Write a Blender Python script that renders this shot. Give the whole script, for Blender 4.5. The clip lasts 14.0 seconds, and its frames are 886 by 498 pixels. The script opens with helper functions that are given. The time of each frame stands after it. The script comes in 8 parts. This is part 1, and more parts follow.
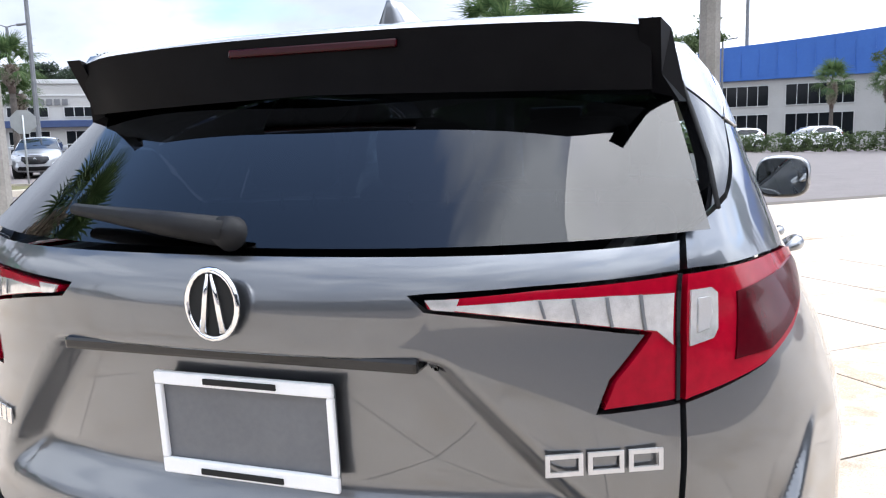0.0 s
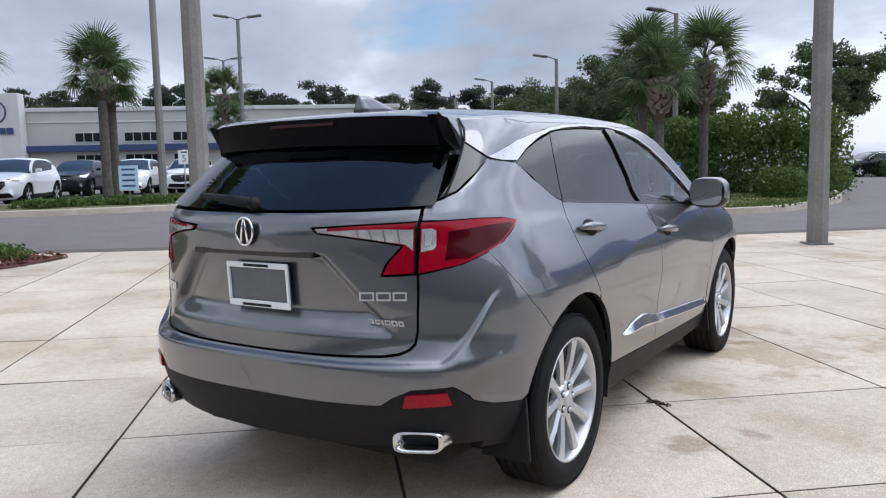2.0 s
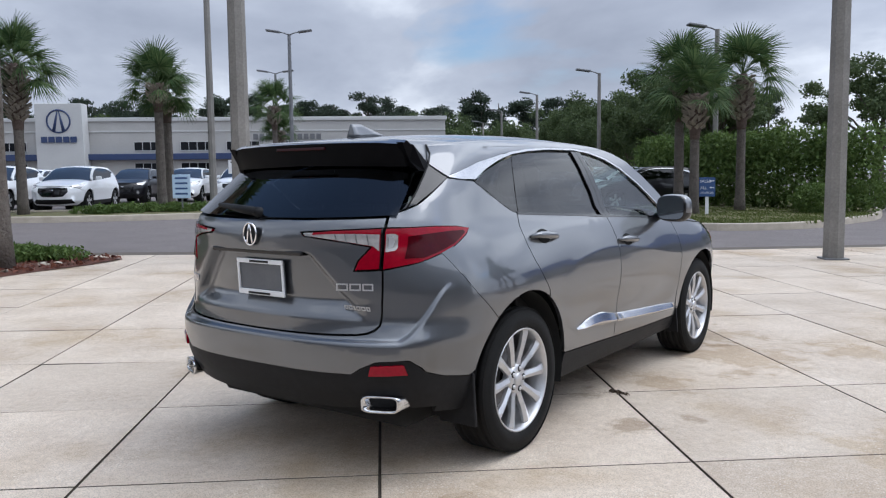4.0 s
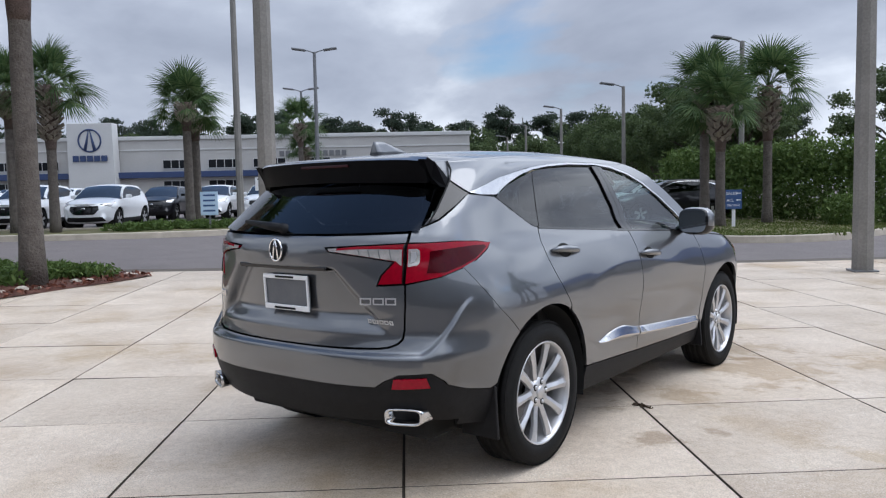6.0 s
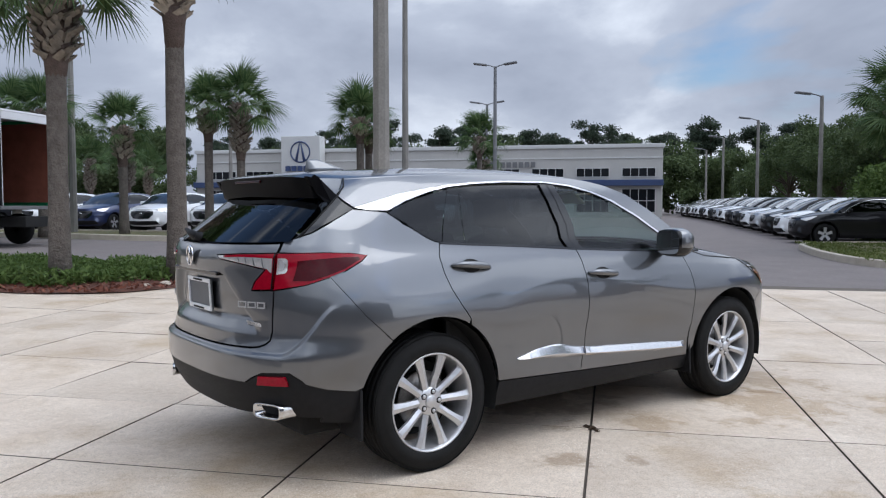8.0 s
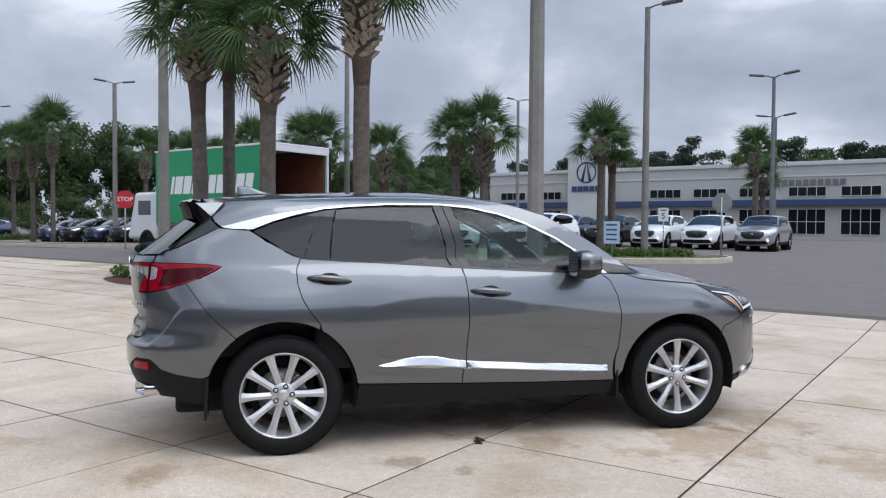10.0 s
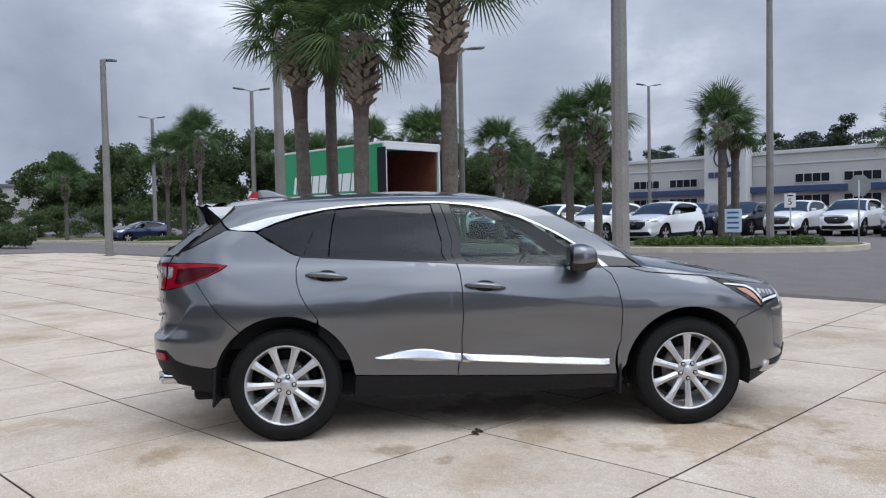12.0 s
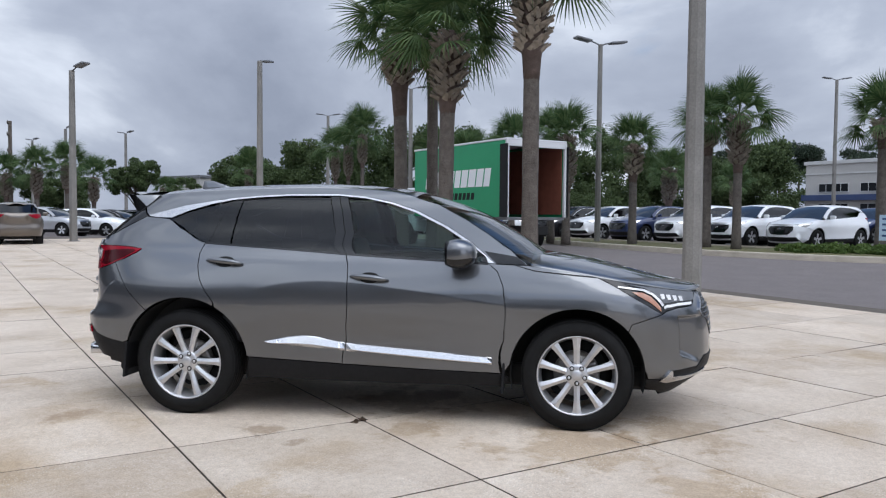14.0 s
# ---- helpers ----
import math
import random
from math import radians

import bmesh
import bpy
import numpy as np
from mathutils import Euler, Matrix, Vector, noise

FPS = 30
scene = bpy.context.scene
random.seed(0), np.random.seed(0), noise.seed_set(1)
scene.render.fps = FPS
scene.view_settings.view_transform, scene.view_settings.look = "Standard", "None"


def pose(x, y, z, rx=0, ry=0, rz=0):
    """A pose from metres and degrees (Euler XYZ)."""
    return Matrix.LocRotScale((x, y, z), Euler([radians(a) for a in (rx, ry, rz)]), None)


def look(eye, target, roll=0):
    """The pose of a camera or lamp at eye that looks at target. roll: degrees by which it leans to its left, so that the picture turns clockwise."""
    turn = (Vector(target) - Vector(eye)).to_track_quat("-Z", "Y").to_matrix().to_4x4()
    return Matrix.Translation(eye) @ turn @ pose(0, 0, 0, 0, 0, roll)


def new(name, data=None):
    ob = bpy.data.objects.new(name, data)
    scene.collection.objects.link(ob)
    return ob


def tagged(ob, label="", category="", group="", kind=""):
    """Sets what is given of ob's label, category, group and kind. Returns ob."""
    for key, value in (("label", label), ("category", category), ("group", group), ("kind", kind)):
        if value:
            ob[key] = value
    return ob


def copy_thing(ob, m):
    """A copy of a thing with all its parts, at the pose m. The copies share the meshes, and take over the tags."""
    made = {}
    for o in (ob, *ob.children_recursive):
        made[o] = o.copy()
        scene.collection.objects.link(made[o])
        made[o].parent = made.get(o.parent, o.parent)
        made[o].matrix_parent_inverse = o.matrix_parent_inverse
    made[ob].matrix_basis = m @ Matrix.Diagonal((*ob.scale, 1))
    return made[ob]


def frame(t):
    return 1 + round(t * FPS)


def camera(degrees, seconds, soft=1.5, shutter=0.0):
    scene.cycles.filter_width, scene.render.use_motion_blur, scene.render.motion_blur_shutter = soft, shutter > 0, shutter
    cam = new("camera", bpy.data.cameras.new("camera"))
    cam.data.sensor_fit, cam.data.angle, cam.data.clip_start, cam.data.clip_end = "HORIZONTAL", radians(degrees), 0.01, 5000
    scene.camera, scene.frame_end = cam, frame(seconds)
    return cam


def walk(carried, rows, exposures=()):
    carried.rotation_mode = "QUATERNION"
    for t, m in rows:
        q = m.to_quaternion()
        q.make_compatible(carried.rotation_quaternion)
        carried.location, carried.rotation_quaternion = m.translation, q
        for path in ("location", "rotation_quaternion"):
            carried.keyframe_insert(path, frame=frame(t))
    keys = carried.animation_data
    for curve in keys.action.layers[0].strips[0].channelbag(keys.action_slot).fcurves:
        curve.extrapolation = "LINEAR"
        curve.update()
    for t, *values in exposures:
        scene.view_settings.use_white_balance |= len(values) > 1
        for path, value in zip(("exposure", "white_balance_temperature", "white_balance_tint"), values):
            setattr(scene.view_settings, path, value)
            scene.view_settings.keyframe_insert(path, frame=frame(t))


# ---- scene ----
cam = camera(58.8, 14.0, soft=1.2)
PATH = [
    (0, (0.696, -1.941, 1.385), (0.043, -0.07, 1.11), -1.6),
    (0.5, (1.084, -2.285, 1.4), (0.27, -0.471, 1.179), -1.7),
    (1, (1.452, -2.589, 1.392), (0.532, -0.825, 1.188), -1.9),
    (1.5, (1.833, -2.839, 1.388), (0.829, -1.122, 1.18), -1.6),
    (2, (2.194, -3.062, 1.385), (1.13, -1.382, 1.172), -1.3),
    (2.5, (2.512, -3.194, 1.393), (1.409, -1.54, 1.182), -1.0),
    (3, (2.726, -3.311, 1.407), (1.596, -1.673, 1.203), -0.8),
    (5.5, (2.932, -3.465, 1.414), (1.727, -1.876, 1.263), -1.0),
    (6, (2.935, -3.467, 1.416), (1.715, -1.889, 1.271), -1.2),
    (6.5, (2.954, -3.466, 1.416), (1.697, -1.916, 1.276), -1.2),
    (7, (3.253, -3.315, 1.409), (1.919, -1.83, 1.279), -1.1),
    (7.5, (3.712, -2.946, 1.412), (2.26, -1.576, 1.289), -0.6),
    (8, (4.217, -2.49, 1.422), (2.634, -1.273, 1.312), -0.0),
    (8.2, (4.393, -2.276, 1.418), (2.756, -1.131, 1.313), 0.1),
    (10.3, (5.941, -0.043, 1.444), (3.992, 0.401, 1.373), 0.4),
    (10.5, (6.012, 0.115, 1.455), (4.054, 0.515, 1.375), 0.4),
    (11, (6.125, 0.41, 1.461), (4.15, 0.717, 1.38), -0.1),
    (11.5, (6.127, 0.524, 1.457), (4.143, 0.761, 1.378), -0.7),
    (12, (6.117, 0.611, 1.456), (4.126, 0.783, 1.378), -1.1),
    (12.5, (6.172, 0.864, 1.436), (4.175, 0.961, 1.365), -0.9),
    (13, (6.225, 1.333, 1.441), (4.226, 1.337, 1.37), -0.4),
    (13.5, (6.202, 1.95, 1.439), (4.207, 1.821, 1.361), 0.2),
    (14, (6.144, 2.595, 1.423), (4.166, 2.313, 1.34), 0.5),
]
walk(cam, [(t, look(eye, target, roll)) for t, eye, target, roll in PATH], [(0.0, 1.2, 6000, 10), (0.5, 0.85, 5950, 10), (1.0, 0.5, 5850, 10), (1.5, 0.32, 5850, 10), (2.0, 0.24, 5850, 10), (5.5, 0.12, 5850, 10), (14.0, 0.02, 5850, 10)])

# ---- world, sun, light ----
WORLD = bpy.data.worlds.new("sky")
scene.world = WORLD
WORLD.use_nodes = True
_n, _l = WORLD.node_tree.nodes, WORLD.node_tree.links
_n.clear()
SUN_EL, SUN_AZ = radians(58), radians(52)      # azimuth counted from +y, clockwise


def wn(kind, **kw):
    nd = _n.new(kind)
    for k, v in kw.items():
        nd.inputs[k].default_value = v
    return nd


_sky = _n.new("ShaderNodeTexSky")
_sky.sky_type, _sky.sun_disc = "NISHITA", False
_sky.sun_elevation, _sky.sun_rotation = SUN_EL, SUN_AZ
_skym = wn("ShaderNodeVectorMath"); _skym.operation = "SCALE"; _skym.inputs["Scale"].default_value = 0.12
_l.new(_sky.outputs[0], _skym.inputs[0])
_tc = _n.new("ShaderNodeTexCoord")
_sx = _n.new("ShaderNodeSeparateXYZ"); _l.new(_tc.outputs["Generated"], _sx.inputs[0])
_cx = _n.new("ShaderNodeVectorMath"); _cx.operation = "MULTIPLY"; _cx.inputs[1].default_value = (1.0, 1.0, 2.3)
_l.new(_tc.outputs["Generated"], _cx.inputs[0])
_cover = wn("ShaderNodeTexNoise", Scale=1.9, Detail=8.0, Roughness=0.52, Distortion=0.3); _l.new(_cx.outputs[0], _cover.inputs["Vector"])
_ramp = _n.new("ShaderNodeValToRGB"); _ramp.color_ramp.elements[0].position, _ramp.color_ramp.elements[1].position = 0.33, 0.42
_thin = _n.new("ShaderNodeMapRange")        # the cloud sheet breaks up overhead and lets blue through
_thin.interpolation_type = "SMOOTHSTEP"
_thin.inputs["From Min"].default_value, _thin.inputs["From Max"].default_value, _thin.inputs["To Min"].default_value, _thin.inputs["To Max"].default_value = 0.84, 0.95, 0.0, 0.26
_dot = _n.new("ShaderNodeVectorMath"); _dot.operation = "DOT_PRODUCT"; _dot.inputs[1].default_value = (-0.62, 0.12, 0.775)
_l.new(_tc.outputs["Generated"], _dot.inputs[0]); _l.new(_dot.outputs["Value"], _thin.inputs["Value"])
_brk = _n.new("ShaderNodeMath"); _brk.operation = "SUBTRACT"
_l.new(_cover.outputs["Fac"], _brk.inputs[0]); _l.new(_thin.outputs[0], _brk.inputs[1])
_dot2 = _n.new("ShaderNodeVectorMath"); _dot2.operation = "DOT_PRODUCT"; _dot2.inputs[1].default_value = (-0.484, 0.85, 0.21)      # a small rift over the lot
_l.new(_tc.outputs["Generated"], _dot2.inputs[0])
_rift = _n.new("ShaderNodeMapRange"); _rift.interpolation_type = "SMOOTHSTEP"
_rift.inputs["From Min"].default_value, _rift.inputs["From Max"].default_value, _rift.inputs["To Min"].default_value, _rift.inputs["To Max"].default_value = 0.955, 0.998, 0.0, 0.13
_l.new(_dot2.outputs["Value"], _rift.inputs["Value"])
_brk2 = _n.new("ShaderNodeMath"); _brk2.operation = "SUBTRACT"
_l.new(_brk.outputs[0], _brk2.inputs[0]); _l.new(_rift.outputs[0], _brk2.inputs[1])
_low = _n.new("ShaderNodeMapRange")         # the sheet closes towards the horizon
_low.inputs["From Min"].default_value, _low.inputs["From Max"].default_value, _low.inputs["To Min"].default_value, _low.inputs["To Max"].default_value = 0.03, 0.15, 0.2, 0.0
_l.new(_sx.outputs["Z"], _low.inputs["Value"])
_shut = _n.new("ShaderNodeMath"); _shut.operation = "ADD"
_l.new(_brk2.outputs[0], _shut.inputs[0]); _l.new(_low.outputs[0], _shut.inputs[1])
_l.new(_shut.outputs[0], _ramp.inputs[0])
_tone = wn("ShaderNodeTexNoise", Scale=2.3, Detail=10.0, Roughness=0.53, Distortion=0.3)
_off = wn("ShaderNodeVectorMath"); _off.operation = "ADD"; _off.inputs[1].default_value = (1.9, 6.3, 0.4)
_l.new(_cx.outputs[0], _off.inputs[0]); _l.new(_off.outputs[0], _tone.inputs["Vector"])
_cr = _n.new("ShaderNodeValToRGB")
_cr.color_ramp.elements[0].position, _cr.color_ramp.elements[0].color = 0.31, (0.36, 0.385, 0.45, 1)
_cr.color_ramp.elements[1].position, _cr.color_ramp.elements[1].color = 0.59, (0.90, 0.915, 0.945, 1)
for _at, _c in ((0.43, (0.48, 0.505, 0.57, 1)), (0.49, (0.56, 0.585, 0.645, 1)), (0.532, (0.70, 0.72, 0.765, 1))):
    _mid = _cr.color_ramp.elements.new(_at); _mid.color = _c
_l.new(_tone.outputs["Fac"], _cr.inputs[0])
_mix = _n.new("ShaderNodeMix"); _mix.data_type = "RGBA"
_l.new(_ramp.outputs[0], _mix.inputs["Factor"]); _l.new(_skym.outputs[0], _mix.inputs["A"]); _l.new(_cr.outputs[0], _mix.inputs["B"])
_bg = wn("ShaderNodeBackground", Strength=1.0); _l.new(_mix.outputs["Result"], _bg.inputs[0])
_up = _n.new("ShaderNodeMapRange")          # thin overcast is brighter overhead than near the horizon
_up.inputs["To Min"].default_value, _up.inputs["To Max"].default_value = 0.84, 1.25
_l.new(_sx.outputs["Z"], _up.inputs["Value"])
_near = _n.new("ShaderNodeVectorMath"); _near.operation = "DOT_PRODUCT"      # the cloud glows softly round the hidden sun
_near.inputs[1].default_value = (math.sin(SUN_AZ) * math.cos(SUN_EL), math.cos(SUN_AZ) * math.cos(SUN_EL), math.sin(SUN_EL))
_l.new(_tc.outputs["Generated"], _near.inputs[0])
_glow = _n.new("ShaderNodeMapRange"); _glow.interpolation_type = "SMOOTHSTEP"
_glow.inputs["From Min"].default_value, _glow.inputs["From Max"].default_value, _glow.inputs["To Min"].default_value, _glow.inputs["To Max"].default_value = 0.25, 1.0, 0.0, 1.1
_l.new(_near.outputs["Value"], _glow.inputs["Value"])
_sum = _n.new("ShaderNodeMath"); _sum.operation = "ADD"
_l.new(_up.outputs[0], _sum.inputs[0]); _l.new(_glow.outputs[0], _sum.inputs[1]); _l.new(_sum.outputs[0], _bg.inputs["Strength"])
_wo = _n.new("ShaderNodeOutputWorld"); _l.new(_bg.outputs[0], _wo.inputs[0])

_sd = bpy.data.lights.new("sun", "SUN")
_sd.energy, _sd.angle, _sd.color = 0.95, radians(40), (1.0, 0.94, 0.86)
sun = new("sun", _sd)
_dir = Vector((math.sin(SUN_AZ) * math.cos(SUN_EL), math.cos(SUN_AZ) * math.cos(SUN_EL), math.sin(SUN_EL)))
sun.matrix_world = look(_dir * 60, (0, 0, 0))


# ---- materials ----
def surf(name, c1, c2=None, scale=8.0, rough=0.6, metal=0.0, bump=0.0, bscale=None, coat=0.0, fine=0.35, rvar=0.0, per=0.0, spec=0.5):
    """A principled material whose colour wanders between c1 and c2 on two scales, with bump and per-object shift."""
    m = bpy.data.materials.new(name)
    m.use_nodes = True
    nt = m.node_tree
    b = nt.nodes["Principled BSDF"]
    b.inputs["Roughness"].default_value, b.inputs["Metallic"].default_value = rough, metal
    b.inputs["Coat Weight"].default_value, b.inputs["Coat Roughness"].default_value, b.inputs["Coat IOR"].default_value = coat, 0.012, 1.5
    b.inputs["Specular IOR Level"].default_value = spec
    c2 = c2 or c1
    tc = nt.nodes.new("ShaderNodeTexCoord")
    vec = tc.outputs["Object"]
    info = nt.nodes.new("ShaderNodeObjectInfo")
    sh = nt.nodes.new("ShaderNodeVectorMath"); sh.operation = "MULTIPLY_ADD"
    cmb = nt.nodes.new("ShaderNodeCombineXYZ")
    for i in range(3):
        nt.links.new(info.outputs["Random"], cmb.inputs[i])
    nt.links.new(cmb.outputs[0], sh.inputs[0]); sh.inputs[1].default_value = (37.0, 19.0, 53.0); nt.links.new(vec, sh.inputs[2])
    vec = sh.outputs[0]
    n1 = nt.nodes.new("ShaderNodeTexNoise"); n1.inputs["Scale"].default_value, n1.inputs["Detail"].default_value = scale, 6
    n2 = nt.nodes.new("ShaderNodeTexNoise"); n2.inputs["Scale"].default_value, n2.inputs["Detail"].default_value = scale * 14, 4
    nt.links.new(vec, n1.inputs["Vector"]); nt.links.new(vec, n2.inputs["Vector"])
    ma = nt.nodes.new("ShaderNodeMix"); ma.inputs["Factor"].default_value = fine
    nt.links.new(n1.outputs["Fac"], ma.inputs["A"]); nt.links.new(n2.outputs["Fac"], ma.inputs["B"])
    rg = nt.nodes.new("ShaderNodeMapRange"); rg.inputs["From Min"].default_value, rg.inputs["From Max"].default_value = 0.32, 0.68
    nt.links.new(ma.outputs["Result"], rg.inputs["Value"])
    mx = nt.nodes.new("ShaderNodeMix"); mx.data_type = "RGBA"
    mx.inputs["A"].default_value, mx.inputs["B"].default_value = (*c1, 1), (*c2, 1)
    nt.links.new(rg.outputs[0], mx.inputs["Factor"])
    col = mx.outputs["Result"]
    if per:
        hs = nt.nodes.new("ShaderNodeHueSaturation")
        pr = nt.nodes.new("ShaderNodeMapRange"); pr.inputs["To Min"].default_value, pr.inputs["To Max"].default_value = 1 - per, 1 + per
        nt.links.new(info.outputs["Random"], pr.inputs["Value"]); nt.links.new(pr.outputs[0], hs.inputs["Value"])
        nt.links.new(col, hs.inputs["Color"]); col = hs.outputs[0]
    nt.links.new(col, b.inputs["Base Color"])
    if rvar:
        rr = nt.nodes.new("ShaderNodeMapRange"); rr.inputs["To Min"].default_value, rr.inputs["To Max"].default_value = rough - rvar, rough + rvar
        nt.links.new(ma.outputs["Result"], rr.inputs["Value"]); nt.links.new(rr.outputs[0], b.inputs["Roughness"])
    if bump:
        bp = nt.nodes.new("ShaderNodeBump"); bp.inputs["Strength"].default_value, bp.inputs["Distance"].default_value = 1.0, bump
        n3 = nt.nodes.new("ShaderNodeTexNoise"); n3.inputs["Scale"].default_value, n3.inputs["Detail"].default_value = bscale or scale * 10, 5
        nt.links.new(vec, n3.inputs["Vector"]); nt.links.new(n3.outputs["Fac"], bp.inputs["Height"])
        nt.links.new(bp.outputs[0], b.inputs["Normal"])
    return m


def pane(name, tint, f0=0.07):
    """Clear or tinted glass: see-through, with a mirror gloss that grows at grazing angles."""
    m = bpy.data.materials.new(name)
    m.use_nodes = True
    nt = m.node_tree
    nt.nodes.clear()
    tr = nt.nodes.new("ShaderNodeBsdfTransparent"); tr.inputs[0].default_value = (*tint, 1)
    gl = nt.nodes.new("ShaderNodeBsdfGlossy"); gl.inputs["Roughness"].default_value = 0.008
    lw = nt.nodes.new("ShaderNodeLayerWeight"); lw.inputs[0].default_value = 0.5
    pw = nt.nodes.new("ShaderNodeMath"); pw.operation = "POWER"; pw.inputs[1].default_value = 4.0
    sc = nt.nodes.new("ShaderNodeMath"); sc.operation = "MULTIPLY_ADD"; sc.inputs[1].default_value, sc.inputs[2].default_value = 1 - f0, f0
    mx = nt.nodes.new("ShaderNodeMixShader")
    out = nt.nodes.new("ShaderNodeOutputMaterial")
    nt.links.new(lw.outputs["Facing"], pw.inputs[0]); nt.links.new(pw.outputs[0], sc.inputs[0]); nt.links.new(sc.outputs[0], mx.inputs[0])
    nt.links.new(tr.outputs[0], mx.inputs[1]); nt.links.new(gl.outputs[0], mx.inputs[2])
    nt.links.new(mx.outputs[0], out.inputs[0])
    return m


def leafmat(name, c1, c2, trans=0.35):
    m = bpy.data.materials.new(name)
    m.use_nodes = True
    nt = m.node_tree
    b = nt.nodes["Principled BSDF"]
    b.inputs["Roughness"].default_value, b.inputs["Specular IOR Level"].default_value = 0.6, 0.2
    g = nt.nodes.new("ShaderNodeNewGeometry")
    mx = nt.nodes.new("ShaderNodeMix"); mx.data_type = "RGBA"
    mx.inputs["A"].default_value, mx.inputs["B"].default_value = (*c1, 1), (*c2, 1)
    nt.links.new(g.outputs["Random Per Island"], mx.inputs["Factor"])
    nt.links.new(mx.outputs["Result"], b.inputs["Base Color"])
    tl = nt.nodes.new("ShaderNodeBsdfTranslucent"); nt.links.new(mx.outputs["Result"], tl.inputs[0])
    ms = nt.nodes.new("ShaderNodeMixShader"); ms.inputs[0].default_value = trans
    nt.links.new(b.outputs[0], ms.inputs[1]); nt.links.new(tl.outputs[0], ms.inputs[2])
    nt.links.new(ms.outputs[0], nt.nodes["Material Output"].inputs[0])
    return m


M_PAINT = surf("gunmetal_paint", (0.121, 0.126, 0.136), (0.145, 0.151, 0.161), 900, 0.36, 0.9, coat=1.0, fine=0.5)
M_PAINT.node_tree.nodes["Principled BSDF"].inputs["Coat IOR"].default_value = 1.75
M_BLACK = surf("black_plastic", (0.008, 0.008, 0.009), (0.014, 0.014, 0.015), 30, 0.55, bump=0.0006, bscale=500, spec=0.2)
M_SPOILER = surf("spoiler_black", (0.003, 0.003, 0.004), (0.005, 0.005, 0.006), 20, 0.45, spec=0.06)
M_GLOSSBLACK = surf("gloss_black", (0.006, 0.006, 0.007), (0.009, 0.009, 0.010), 20, 0.12, coat=0.2, spec=0.4)
M_DARK = surf("dark_cavity", (0.008, 0.008, 0.008), (0.012, 0.012, 0.012), 12, 0.9)
M_TYRE = surf("tyre_rubber", (0.007, 0.007, 0.007), (0.013, 0.0128, 0.0125), 14, 0.75, bump=0.0008, bscale=260, spec=0.2)
M_RIM = surf("silver_alloy", (0.56, 0.56, 0.57), (0.64, 0.64, 0.65), 30, 0.36, 0.75, coat=0.4)
M_CHROME = surf("chrome", (0.82, 0.82, 0.83), (0.88, 0.88, 0.89), 20, 0.09, 1.0)
M_SATIN = surf("satin_chrome", (0.54, 0.54, 0.55), (0.62, 0.62, 0.63), 40, 0.24, 1.0)
M_BLADE = surf("bright_trim", (0.60, 0.60, 0.61), (0.68, 0.68, 0.69), 40, 0.2, 1.0)
M_DISC = surf("brake_disc", (0.18, 0.17, 0.165), (0.27, 0.26, 0.25), 60, 0.42, 0.9)
M_RED = surf("red_lens", (0.22, 0.0008, 0.010), (0.29, 0.0012, 0.014), 60, 0.2, coat=0.4, spec=0.1)
M_DKRED = surf("dark_red_lens", (0.040, 0.0004, 0.003), (0.060, 0.0007, 0.004), 60, 0.15, coat=0.2, spec=0.1)
M_SMOKE = surf("smoked_lens", (0.022, 0.001, 0.002), (0.03, 0.0014, 0.003), 60, 0.15, coat=0.2, spec=0.1)
M_CLEARLAMP = surf("clear_lens", (0.52, 0.51, 0.50), (0.80, 0.78, 0.76), 45, 0.14, 0.55, coat=0.8, bump=0.0006, bscale=40)
M_AMBER = surf("amber_lens", (0.36, 0.15, 0.08), (0.46, 0.22, 0.13), 50, 0.15, coat=1.0)
M_GLASS_CLEAR = pane("window_glass", (0.50, 0.63, 0.59), 0.035)
M_GLASS_SCREEN = pane("windscreen_glass", (0.62, 0.70, 0.70), 0.11)
M_GLASS_DARK = pane("privacy_glass", (0.045, 0.050, 0.058), 0.05)
M_GLASS_REAR = pane("rear_glass", (0.03, 0.037, 0.050), 0.042)
M_MIRROR = surf("mirror", (0.60, 0.62, 0.63), (0.64, 0.66, 0.66), 5, 0.01, 1.0)
M_SEAT = surf("black_leather", (0.014, 0.014, 0.015), (0.024, 0.024, 0.025), 16, 0.5, bump=0.0008, bscale=240)
M_BEIGE = surf("beige_trim", (0.42, 0.38, 0.33), (0.48, 0.44, 0.39), 12, 0.85, bump=0.0006, bscale=400)
M_PLATE = surf("grey_plate", (0.10, 0.105, 0.115), (0.13, 0.135, 0.145), 8, 0.5)
M_WHITE = surf("white_plastic", (0.78, 0.79, 0.8), (0.84, 0.84, 0.85), 20, 0.35)
M_STEEL = surf("exhaust_steel", (0.55, 0.55, 0.55), (0.72, 0.72, 0.72), 30, 0.15, 1.0)

